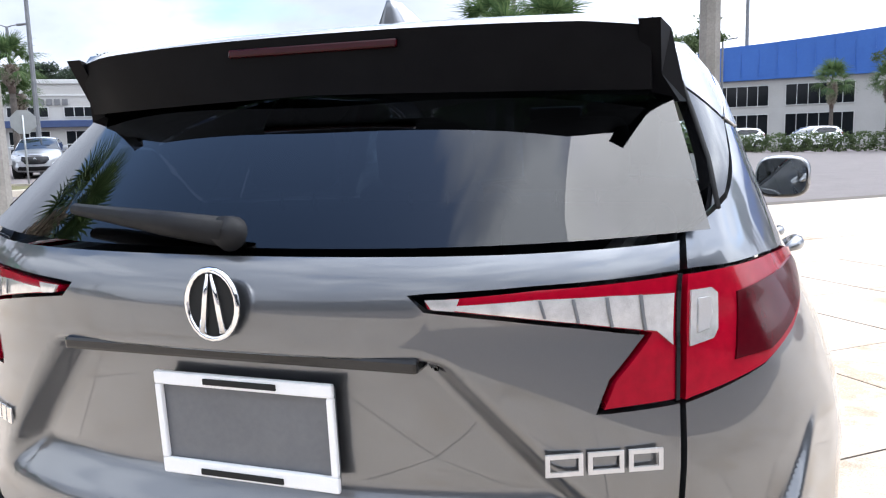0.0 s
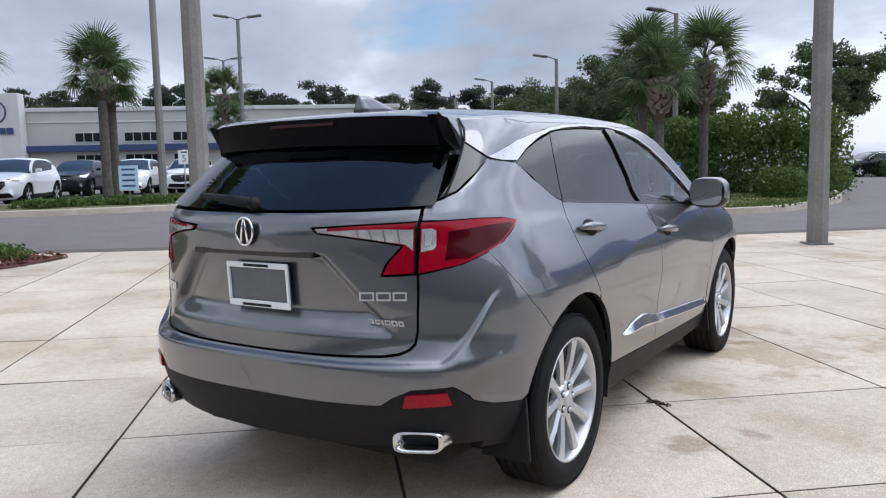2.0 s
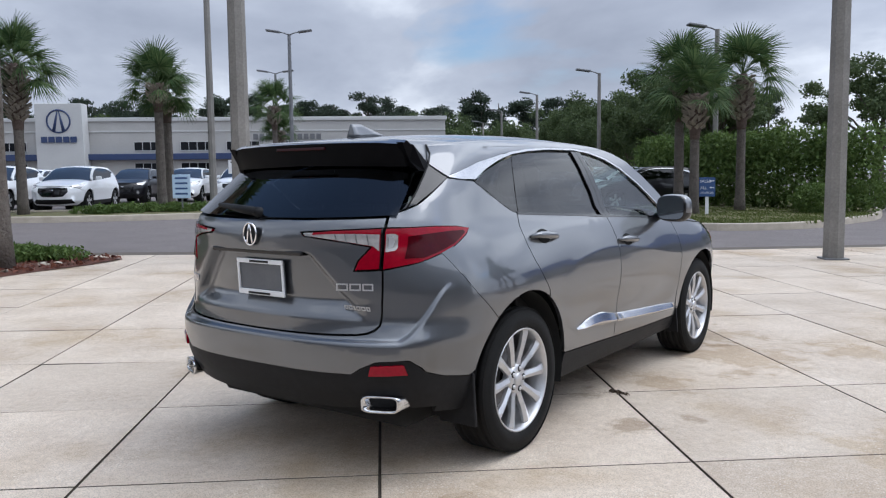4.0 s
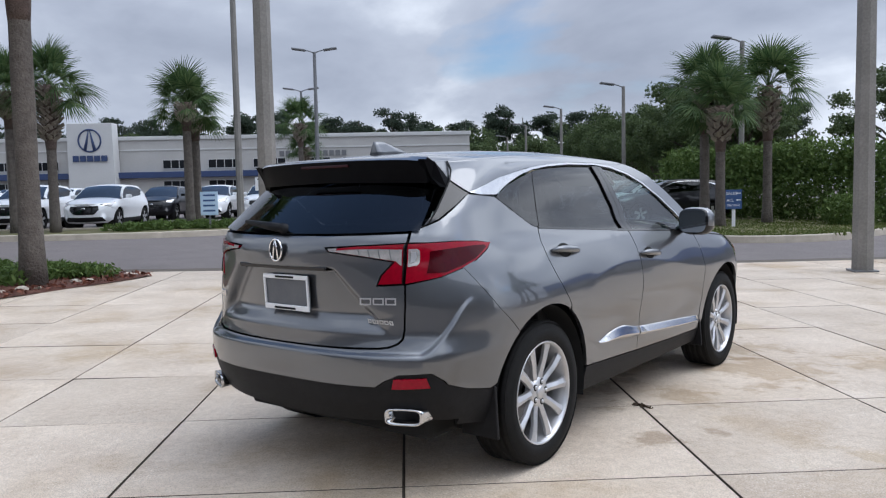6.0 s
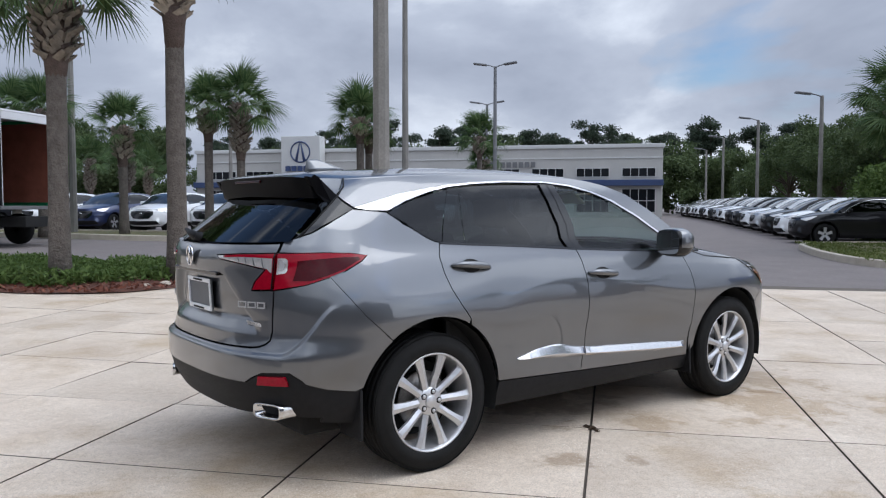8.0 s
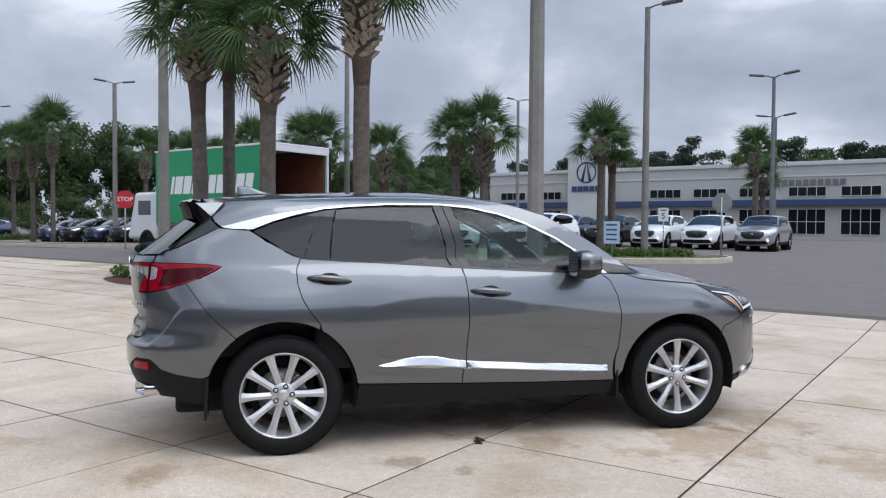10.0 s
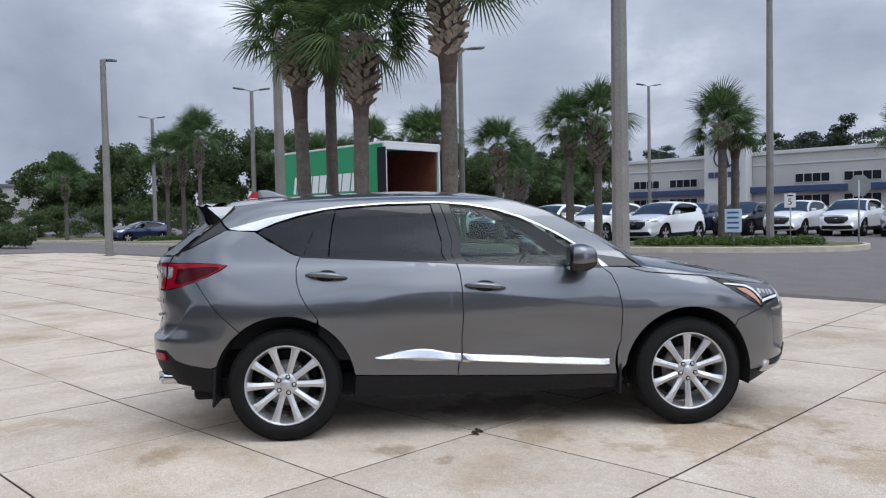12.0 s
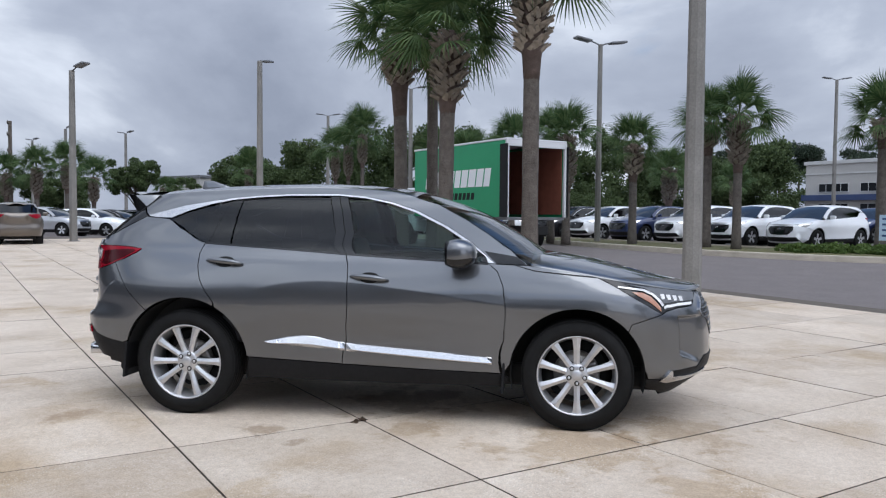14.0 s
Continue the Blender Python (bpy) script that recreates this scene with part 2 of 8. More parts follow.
M_ASPHALT = surf("asphalt", (0.136, 0.117, 0.110), (0.190, 0.165, 0.155), 1.3, 0.85, bump=0.006, bscale=90, fine=0.55)
M_KERB = surf("kerb_concrete", (0.37, 0.325, 0.26), (0.54, 0.48, 0.395), 3.0, 0.85, bump=0.004, bscale=60)
M_JOINT = surf("joint_filler", (0.075, 0.061, 0.047), (0.14, 0.115, 0.090), 9, 0.9)
M_MULCH = surf("red_mulch", (0.07, 0.028, 0.018), (0.16, 0.065, 0.04), 14, 0.95, bump=0.03, bscale=30, fine=0.6)
M_LAWN = surf("lawn_soil", (0.095, 0.098, 0.036), (0.17, 0.15, 0.068), 4, 0.95, bump=0.02, bscale=60, fine=0.6)
M_POLE = surf("weathered_concrete_pole", (0.15, 0.143, 0.13), (0.25, 0.238, 0.22), 2.2, 0.8, bump=0.004, bscale=50, fine=0.5)
M_METAL = surf("painted_steel", (0.14, 0.145, 0.15), (0.2, 0.2, 0.21), 5, 0.45, 0.3)
M_BARK = surf("palm_bark", (0.048, 0.040, 0.034), (0.185, 0.16, 0.138), 8, 0.95, bump=0.035, bscale=26, fine=0.62)
M_BARKRED = surf("fibrous_bark", (0.055, 0.038, 0.030), (0.14, 0.10, 0.082), 9, 0.95, bump=0.03, bscale=30, fine=0.6)
M_BOOT = surf("palm_boot", (0.16, 0.135, 0.105), (0.36, 0.31, 0.25), 9, 0.9, bump=0.01, bscale=40, per=0.25)
M_FROND = leafmat("palm_frond", (0.048, 0.092, 0.034), (0.125, 0.175, 0.068))
M_LEAF = leafmat("oak_leaf", (0.055, 0.082, 0.034), (0.115, 0.152, 0.062))
M_PINE = leafmat("pine_needle", (0.035, 0.052, 0.036), (0.070, 0.092, 0.060))
M_SHRUB = leafmat("shrub_leaf", (0.066, 0.112, 0.028), (0.150, 0.212, 0.060))
M_GRASS = leafmat("grass_blade", (0.07, 0.10, 0.022), (0.16, 0.18, 0.06))
M_TRUNK = surf("tree_bark", (0.05, 0.04, 0.032), (0.12, 0.10, 0.08), 8, 0.95, bump=0.02, bscale=30)
M_STUCCO = surf("grey_stucco", (0.41, 0.40, 0.38), (0.47, 0.46, 0.44), 0.6, 0.85, bump=0.003, bscale=60)
M_STUCCO2 = surf("light_panel", (0.50, 0.50, 0.49), (0.56, 0.56, 0.55), 0.5, 0.6)
M_NAVY = surf("navy_band", (0.025, 0.045, 0.12), (0.035, 0.06, 0.15), 0.8, 0.4)
M_BLUE = surf("blue_cladding", (0.035, 0.12, 0.42), (0.05, 0.15, 0.48), 0.4, 0.45)
M_WINDOW = surf("dark_window", (0.012, 0.016, 0.022), (0.02, 0.026, 0.034), 0.4, 0.06, coat=0.5)
M_SHOWPANE = surf("showroom_glass", (0.006, 0.007, 0.009), (0.010, 0.012, 0.015), 0.4, 0.12, spec=0.25)
M_GREEN = surf("green_truck_panel", (0.012, 0.26, 0.10), (0.016, 0.29, 0.12), 0.8, 0.38)
M_TRUCKWHITE = surf("truck_white", (0.62, 0.63, 0.64), (0.7, 0.7, 0.71), 1.0, 0.4)
M_REDWOOD = surf("red_brown_lining", (0.15, 0.045, 0.025), (0.24, 0.08, 0.05), 3, 0.7)
M_SIGNRED = surf("sign_red", (0.42, 0.015, 0.02), (0.48, 0.02, 0.025), 3, 0.4)
M_SIGNBLUE = surf("sign_blue", (0.03, 0.075, 0.20), (0.045, 0.095, 0.24), 3, 0.4)
M_SIGNBACK = surf("sign_back", (0.33, 0.34, 0.34), (0.42, 0.43, 0.43), 4, 0.45, 0.5)


def concrete_material():
    """Broom-finished, sand-coloured concrete with fine aggregate, dull stains and slab-to-slab differences."""
    m = surf("pavement_concrete", (0.465, 0.377, 0.287), (0.645, 0.553, 0.448), 1.6, 0.78, bump=0.0035, bscale=130, fine=0.42, rvar=0.08, per=0.07)
    nt = m.node_tree
    b = nt.nodes["Principled BSDF"]
    src = b.inputs["Base Color"].links[0].from_socket
    geo = nt.nodes.new("ShaderNodeNewGeometry")
    st = nt.nodes.new("ShaderNodeTexNoise"); st.inputs["Scale"].default_value, st.inputs["Detail"].default_value, st.inputs["Roughness"].default_value = 0.62, 7, 0.62
    nt.links.new(geo.outputs["Position"], st.inputs["Vector"])
    r = nt.nodes.new("ShaderNodeValToRGB"); r.color_ramp.elements[0].position, r.color_ramp.elements[1].position = 0.50, 0.68
    nt.links.new(st.outputs["Fac"], r.inputs[0])
    mx = nt.nodes.new("ShaderNodeMix"); mx.data_type = "RGBA"; mx.blend_type = "MULTIPLY"
    mx.inputs["B"].default_value = (0.72, 0.645, 0.525, 1)
    nt.links.new(r.outputs[0], mx.inputs["Factor"]); nt.links.new(src, mx.inputs["A"])
    # dried puddle marks of their own shape
    wob = nt.nodes.new("ShaderNodeTexNoise"); wob.inputs["Scale"].default_value, wob.inputs["Detail"].default_value, wob.inputs["Roughness"].default_value = 3.2, 9, 0.62
    nt.links.new(geo.outputs["Position"], wob.inputs["Vector"])
    col = mx.outputs["Result"]
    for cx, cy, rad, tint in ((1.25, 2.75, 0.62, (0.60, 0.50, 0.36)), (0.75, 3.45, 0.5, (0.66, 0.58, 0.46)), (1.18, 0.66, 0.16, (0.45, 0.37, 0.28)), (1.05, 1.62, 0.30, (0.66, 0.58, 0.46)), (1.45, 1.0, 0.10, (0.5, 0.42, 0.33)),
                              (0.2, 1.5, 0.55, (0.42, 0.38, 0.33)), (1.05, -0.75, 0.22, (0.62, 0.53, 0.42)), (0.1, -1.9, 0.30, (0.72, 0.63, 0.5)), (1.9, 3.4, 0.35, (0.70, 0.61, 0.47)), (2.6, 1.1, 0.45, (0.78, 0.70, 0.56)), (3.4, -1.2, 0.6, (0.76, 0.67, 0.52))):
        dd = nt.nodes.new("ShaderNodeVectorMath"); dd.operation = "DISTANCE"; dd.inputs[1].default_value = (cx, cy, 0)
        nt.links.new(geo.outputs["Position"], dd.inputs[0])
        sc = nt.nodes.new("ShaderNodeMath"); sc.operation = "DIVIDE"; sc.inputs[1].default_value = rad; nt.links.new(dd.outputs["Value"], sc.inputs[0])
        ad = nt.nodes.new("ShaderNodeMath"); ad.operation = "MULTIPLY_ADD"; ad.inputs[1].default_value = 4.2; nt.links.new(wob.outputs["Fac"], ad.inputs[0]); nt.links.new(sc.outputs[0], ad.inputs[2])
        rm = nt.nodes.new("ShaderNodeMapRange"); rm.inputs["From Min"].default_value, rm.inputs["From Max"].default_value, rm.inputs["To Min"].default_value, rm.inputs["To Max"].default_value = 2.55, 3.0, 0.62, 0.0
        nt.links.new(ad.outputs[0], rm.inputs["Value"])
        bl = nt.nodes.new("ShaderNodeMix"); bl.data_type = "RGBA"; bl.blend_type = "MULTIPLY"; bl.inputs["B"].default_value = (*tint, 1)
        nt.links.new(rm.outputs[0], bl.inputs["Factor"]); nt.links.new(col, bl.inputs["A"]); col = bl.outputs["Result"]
    vo = nt.nodes.new("ShaderNodeTexVoronoi"); vo.inputs["Scale"].default_value = 130
    nt.links.new(geo.outputs["Position"], vo.inputs["Vector"])
    r2 = nt.nodes.new("ShaderNodeMapRange"); r2.inputs["From Min"].default_value, r2.inputs["From Max"].default_value = 0.0, 0.6
    r2.inputs["To Min"].default_value, r2.inputs["To Max"].default_value = 0.62, 1.12
    nt.links.new(vo.outputs["Distance"], r2.inputs["Value"])
    # pale pebbles of the aggregate, worn bare in patches
    pb = nt.nodes.new("ShaderNodeTexVoronoi"); pb.inputs["Scale"].default_value = 62
    nt.links.new(geo.outputs["Position"], pb.inputs["Vector"])
    dot_ = nt.nodes.new("ShaderNodeMapRange")
    dot_.inputs["From Min"].default_value, dot_.inputs["From Max"].default_value, dot_.inputs["To Min"].default_value, dot_.inputs["To Max"].default_value = 0.16, 0.30, 0.55, 0.0
    nt.links.new(pb.outputs["Distance"], dot_.inputs["Value"])
    pn = nt.nodes.new("ShaderNodeTexNoise"); pn.inputs["Scale"].default_value, pn.inputs["Detail"].default_value = 1.7, 6
    nt.links.new(geo.outputs["Position"], pn.inputs["Vector"])
    bare = nt.nodes.new("ShaderNodeMapRange"); bare.inputs["From Min"].default_value, bare.inputs["From Max"].default_value = 0.46, 0.60
    nt.links.new(pn.outputs["Fac"], bare.inputs["Value"])
    both = nt.nodes.new("ShaderNodeMath"); both.operation = "MULTIPLY"
    nt.links.new(dot_.outputs[0], both.inputs[0]); nt.links.new(bare.outputs[0], both.inputs[1])
    peb = nt.nodes.new("ShaderNodeMix"); peb.data_type = "RGBA"; peb.inputs["B"].default_value = (0.84, 0.80, 0.72, 1)
    nt.links.new(both.outputs[0], peb.inputs["Factor"]); nt.links.new(col, peb.inputs["A"]); col = peb.outputs["Result"]
    mm = nt.nodes.new("ShaderNodeVectorMath"); mm.operation = "SCALE"
    nt.links.new(col, mm.inputs[0]); nt.links.new(r2.outputs[0], mm.inputs["Scale"])
    nt.links.new(mm.outputs[0], b.inputs["Base Color"])
    return m


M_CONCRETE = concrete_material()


# ---- building helpers ----
def ground_z(x, y):
    """The lot rises gently away from the pavement where the car stands, less so towards the far left car park."""
    t = min(max((y + 12.0) / 15.0, 0.0), 1.0)
    far = 0.7 - 0.55 * min(max((-x - 28.0) / 12.0, 0.0), 1.0)
    return 0.015 * min(max(-x - 2.5, 0.0), 25.0) * (far + (1 - far) * t * t * (3 - 2 * t))


ROAD = radians(40.3)
UX, UY = math.cos(ROAD), math.sin(ROAD)


def road(u, n):
    """Plan place of a point u along the road and n across it."""
    return u * UX - n * UY, u * UY + n * UX


def at(u, n, up=0.0, turn=0.0):
    x, y = road(u, n)
    return pose(x, y, ground_z(x, y) + up, 0, 0, 40.3 + turn)


def mesh(name, verts, faces, mats, smooth=False, idx=None):
    me = bpy.data.meshes.new(name)
    me.from_pydata([tuple(v) for v in verts], [], [tuple(f) for f in faces])
    for m in (mats if isinstance(mats, (list, tuple)) else [mats]):
        me.materials.append(m)
    if idx is not None:
        me.polygons.foreach_set("material_index", idx)
    if smooth:
        me.polygons.foreach_set("use_smooth", [True] * len(me.polygons))
    me.update()
    return me


def part(name, me, parent=None, label="", m=None):
    """Links a mesh as one object under a thing or under a part."""
    ob = new(name, me)
    if parent is not None:
        ob.parent = parent
    if m is not None:
        ob.matrix_basis = m
    return tagged(ob, label)


def thing(name, label, category, m=None, group="", kind=""):
    ob = new(name)
    ob.empty_display_size = 0.2
    if m is not None:
        ob.matrix_basis = m
    return tagged(ob, label, category, group, kind)


def solid(bm, name, mat, smooth=False):
    me = bpy.data.meshes.new(name)
    bm.normal_update()
    bm.to_mesh(me)
    bm.free()
    for m in (mat if isinstance(mat, (list, tuple)) else [mat]):
        me.materials.append(m)
    if smooth:
        me.polygons.foreach_set("use_smooth", [True] * len(me.polygons))
    return me


def box_bm(sx, sy, sz, bevel=0.0, seg=2, at_=(0, 0, 0), bm=None):
    """A box with rounded edges; at_ is the centre of its bottom."""
    bm = bm or bmesh.new()
    r = bmesh.ops.create_cube(bm, size=1.0, matrix=Matrix.Translation((at_[0], at_[1], at_[2] + sz / 2)) @ Matrix.Diagonal((sx, sy, sz, 1)))
    if bevel:
        es = list({e for v in r["verts"] for e in v.link_edges})
        bmesh.ops.bevel(bm, geom=es, offset=bevel, segments=seg, affect="EDGES", profile=0.5)
    return bm


def box(name, size, mat, parent=None, m=None, bevel=0.01, label="", seg=2):
    return part(name, solid(box_bm(*size, bevel, seg), name, mat), parent, label, m)


def lathe(name, profile, mat, n=32, axis="Z", smooth=True, closed=False):
    """Turns (radius, height) pairs round an axis."""
    vs, fs = [], []
    k = len(profile)
    for i in range(n):
        a = 2 * math.pi * i / n
        for r, h in profile:
            c, s = r * math.cos(a), r * math.sin(a)
            vs.append((c, s, h) if axis == "Z" else (h, c, s))
    for i in range(n):
        j = (i + 1) % n
        for q in range(k - (0 if closed else 1)):
            q2 = (q + 1) % k
            fs.append((i * k + q, j * k + q, j * k + q2, i * k + q2))
    return mesh(name, vs, fs, mat, smooth)


def tube(name, pts, radii, mat, n=10, smooth=True, caps=True):
    """A round limb along points, with a radius at each."""
    vs, fs = [], []
    pts = [Vector(p) for p in pts]
    side = None
    for i, p in enumerate(pts):
        d = (pts[min(i + 1, len(pts) - 1)] - pts[max(i - 1, 0)]).normalized()
        ref = Vector((1, 0, 0)) if abs(d.x) < 0.9 else Vector((0, 1, 0))
        a = d.cross(ref).normalized() if side is None else (side - d * side.dot(d)).normalized()
        side = a
        b = d.cross(a)
        for k in range(n):
            t = 2 * math.pi * k / n
            vs.append(p + radii[i] * (math.cos(t) * a + math.sin(t) * b))
    for i in range(len(pts) - 1):
        for k in range(n):
            k2 = (k + 1) % n
            fs.append((i * n + k, i * n + k2, (i + 1) * n + k2, (i + 1) * n + k))
    if caps:
        fs.append(tuple(range(n - 1, -1, -1)))
        fs.append(tuple((len(pts) - 1) * n + k for k in range(n)))
    return mesh(name, vs, fs, mat, smooth)


def lettering(name, text, size, mat, parent, m, depth=0.004, shear=0.0, bold=0.0, stretch=1.0):
    """Words in the built-in font as a mesh, centred on m, lying in its xy plane."""
    cu = bpy.data.curves.new(name, "FONT")
    cu.body, cu.size, cu.align_x, cu.align_y, cu.extrude, cu.shear, cu.offset = text, size, "CENTER", "CENTER", depth, shear, bold
    cu.resolution_u = 3
    tmp = bpy.data.objects.new("tmp", cu)
    me = bpy.data.meshes.new_from_object(tmp)
    bpy.data.objects.remove(tmp)
    me.name = name
    me.materials.clear()
    me.materials.append(mat)
    for v in me.vertices:
        v.co.x *= stretch
    return part(name, me, parent, "", m)


def letter_bars(name, widths, height, slant, mat, parent, m, gap=0.16, depth=0.003, stroke=0.0):
    """Plain blocks, or plain outlines, that stand for the letters of a trade name, centred on m in its xy plane; each is a part."""
    x = -(sum(widths) + gap * height * (len(widths) - 1)) / 2
    h = height / 2
    for w in widths:
        vs, fs = [], []
        loops = [[(0, -h), (w, -h), (w, h), (0, h)]]
        if stroke:
            loops.append([(stroke, -h + stroke), (w - stroke, -h + stroke), (w - stroke, h - stroke), (stroke, h - stroke)])
        for z in (0.0, depth):
            for lp in loops:
                vs += [(a + slant * b, b, z) for a, b in lp]
        if stroke:
            for i in range(4):
                k = (i + 1) % 4
                fs += [(8 + i, 8 + k, 12 + k, 12 + i), (i, k, 8 + k, 8 + i), (4 + k, 4 + i, 12 + i, 12 + k)]
        else:
            fs = [(4, 5, 6, 7)] + [(i, (i + 1) % 4, 4 + (i + 1) % 4, 4 + i) for i in range(4)]
        part(name, mesh(name, vs, fs, mat), parent, "", m @ pose(x, 0, 0))
        x += w + gap * height


def smoothstep(a, b, v):
    t = min(max((v - a) / (b - a), 0.0), 1.0)
    return t * t * (3 - 2 * t)


# ---- car body surface ----
class Curve:
    """A monotone cubic through points."""

    def __init__(self, *pts):
        self.x, self.y = [p[0] for p in pts], [p[1] for p in pts]
        n = len(pts)
        h = [self.x[i + 1] - self.x[i] for i in range(n - 1)]
        d = [(self.y[i + 1] - self.y[i]) / h[i] for i in range(n - 1)]
        self.m = [d[0]] + [0.0 if d[i - 1] * d[i] <= 0 else 2 * d[i - 1] * d[i] / (d[i - 1] + d[i]) for i in range(1, n - 1)] + [d[-1]]

    def __call__(self, v):
        x, y, m = self.x, self.y, self.m
        if v <= x[0]:
            return y[0] + m[0] * (v - x[0])
        if v >= x[-1]:
            return y[-1] + m[-1] * (v - x[-1])
        i = 0
        while v > x[i + 1]:
            i += 1
        h = x[i + 1] - x[i]
        t = (v - x[i]) / h
        return (y[i] * (1 + 2 * t) * (1 - t) ** 2 + y[i + 1] * t * t * (3 - 2 * t) + h * m[i] * t * (1 - t) ** 2 - h * m[i + 1] * t * t * (1 - t))


HALF = Curve((0.18, 0.80), (0.28, 0.865), (0.40, 0.895), (0.56, 0.912), (0.70, 0.922), (0.80, 0.924), (0.90, 0.916), (0.98, 0.898), (1.06, 0.872),
             (1.12, 0.848), (1.18, 0.818), (1.26, 0.785), (1.41, 0.728), (1.53, 0.676), (1.58, 0.640), (1.63, 0.57))
REAR = Curve((0.18, -0.73), (0.28, -0.81), (0.36, -0.873), (0.46, -0.932), (0.56, -0.958), (0.66, -0.959), (0.74, -0.952), (0.80, -0.952),
             (0.92, -0.964), (1.05, -0.970), (1.15, -0.967), (1.21, -0.944), (1.26, -0.890), (1.35, -0.780), (1.45, -0.648), (1.55, -0.50), (1.63, -0.36))
NOSE = Curve((0.18, 3.46), (0.28, 3.60), (0.38, 3.71), (0.48, 3.732), (0.60, 3.728), (0.75, 3.712), (0.85, 3.67), (0.92, 3.61), (1.0, 3.50), (1.1, 3.3), (1.7, 2.8))
SQUARE = Curve((0.2, 3.0), (0.66, 3.0), (0.78, 2.6), (1.0, 2.5), (1.10, 2.55), (1.22, 3.0), (1.34, 3.8), (1.65, 3.9))
TAIL, FRONT, NF = 0.75, 0.85, 2.5


door_crease = Curve((0.0, 0.70), (0.41, 0.835), (0.60, 0.925), (0.82, 0.962), (1.0, 0.972), (1.195, 0.968), (1.586, 0.924), (2.26, 0.836), (2.8, 0.80))


def crease_points(y0, y1):
    """Close rows of points either side of the doors' shoulder crease."""
    n = int((y1 - y0) / 0.03)
    return Y(*[(y0 + (y1 - y0) * i / n, door_crease(y0 + (y1 - y0) * i / n) + d) for i in range(n + 1) for d in (-0.05, -0.028, -0.012, -0.003, 0.003, 0.012, 0.028, 0.05)])


def gate_hollow(z):
    """Half width of the tailgate's plate recess, wider towards its sill."""
    return 0.30 + 0.20 * (1.08 - z) / 0.22


def swell(y, z):
    b = 0.022 * math.exp(-(((y + 0.02) / 0.42) ** 2)) * math.exp(-(((z - 0.86) / 0.17) ** 2))
    b += 0.020 * math.exp(-(((y - 2.75) / 0.42) ** 2)) * math.exp(-(((z - 0.82) / 0.16) ** 2))
    b -= 0.016 * math.exp(-(((z - 0.60) / 0.13) ** 2)) * smoothstep(0.35, 0.9, y) * (1 - smoothstep(1.9, 2.4, y))
    b += 0.0085 * math.exp(-math.sqrt((z - door_crease(y)) ** 2 + 0.000025) / 0.075) * smoothstep(0.38, 0.85, y) * (1 - smoothstep(2.25, 2.75, y))
    return b - 0.035 * max(0.0, y - 2.6) ** 2


def skin(p, z):
    """The body's side: p goes from the middle of the tail round the corner and along the flank (in metres past the corner) to the nose."""
    s = 1.0 if p >= 0 else -1.0
    p = abs(p)
    h, yr, n = HALF(z), REAR(z), SQUARE(z)
    if p < math.pi / 2:
        c = max(math.cos(p), 0.0) ** (2 / n)
        y, k = yr + TAIL * (1 - c), math.sin(p) ** (2 / n)
        x = (h + swell(y, z)) * k
        if x < 0.66 and 0.76 < z < 1.1:
            y += 0.055 * (1 - smoothstep(gate_hollow(z) - 0.02, gate_hollow(z) + 0.05, x)) * (1 - smoothstep(1.062, 1.082, z)) * smoothstep(0.775, 0.868, z)
        if z < 1.0 and p < 1.4:
            # the bumper stands proud below a crease that sweeps up round the corner
            zc = 0.694 + 0.24 * smoothstep(0.78, 1.20, p)
            d = 0.022 * (1 - smoothstep(zc - 0.016, zc + 0.012, z)) * (1 - smoothstep(0.92, 1.22, p))
            x, y = x + d * math.sin(p), y - d * math.cos(p)
        return Vector((s * x, y, z))
    y = yr + TAIL + (p - math.pi / 2)
    y1 = NOSE(z) - FRONT
    if y <= y1:
        return Vector((s * (h + swell(y, z)), y, z))
    f = min(y - y1, math.pi / 2)
    y = y1 + FRONT * math.sin(f) ** (2 / NF)
    return Vector((s * (h + swell(y, z)) * max(math.cos(f), 0.0) ** (2 / NF), y, z))


def nose_end(z):
    """p of the middle of the nose."""
    return math.pi / 2 + (NOSE(z) - FRONT - REAR(z) - TAIL) + math.pi / 2


def nose(q, z):
    """The same skin counted from the middle of the nose."""
    s, a = (1 if q >= 0 else -1), abs(q)
    v = skin((nose_end(z) - a) * s, z)
    if 0.5 < a < 0.98 and 0.36 < z < 0.80:
        # hollow behind the bumper's air slit: deepest at the slit, running out towards the grille
        low = 0.505 - 0.28 * (0.95 - a)
        d = 0.062 * (1 - smoothstep(0.934, 0.952, a)) * smoothstep(0.52, 0.93, a) * (1 - smoothstep(0.750, 0.770, z)) * smoothstep(low, low + 0.05, z)
        v = v - Vector((s * 0.8 * d, 0.6 * d, 0))
    return v


def py(y, z):
    """p of the flank at y."""
    yr, n = REAR(z), SQUARE(z)
    if y < yr + TAIL:
        return math.acos(max(0.0, min(1.0, 1 - (y - yr) / TAIL)) ** (n / 2))
    y1 = NOSE(z) - FRONT
    if y <= y1:
        return math.pi / 2 + y - yr - TAIL
    return math.pi / 2 + (y1 - yr - TAIL) + math.asin(min(1.0, (y - y1) / FRONT) ** (NF / 2))


def px(x, z):
    """p of the tail at x."""
    return math.asin(min(1.0, abs(x) / HALF(z)) ** (SQUARE(z) / 2)) * (1 if x >= 0 else -1)


def qx(x, z):
    """q of the nose at x."""
    return math.asin(min(1.0, abs(x) / (HALF(z) - 0.035)) ** (NF / 2)) * (1 if x >= 0 else -1)


def Y(*pts):
    return [(py(y, z), z) for y, z in pts]


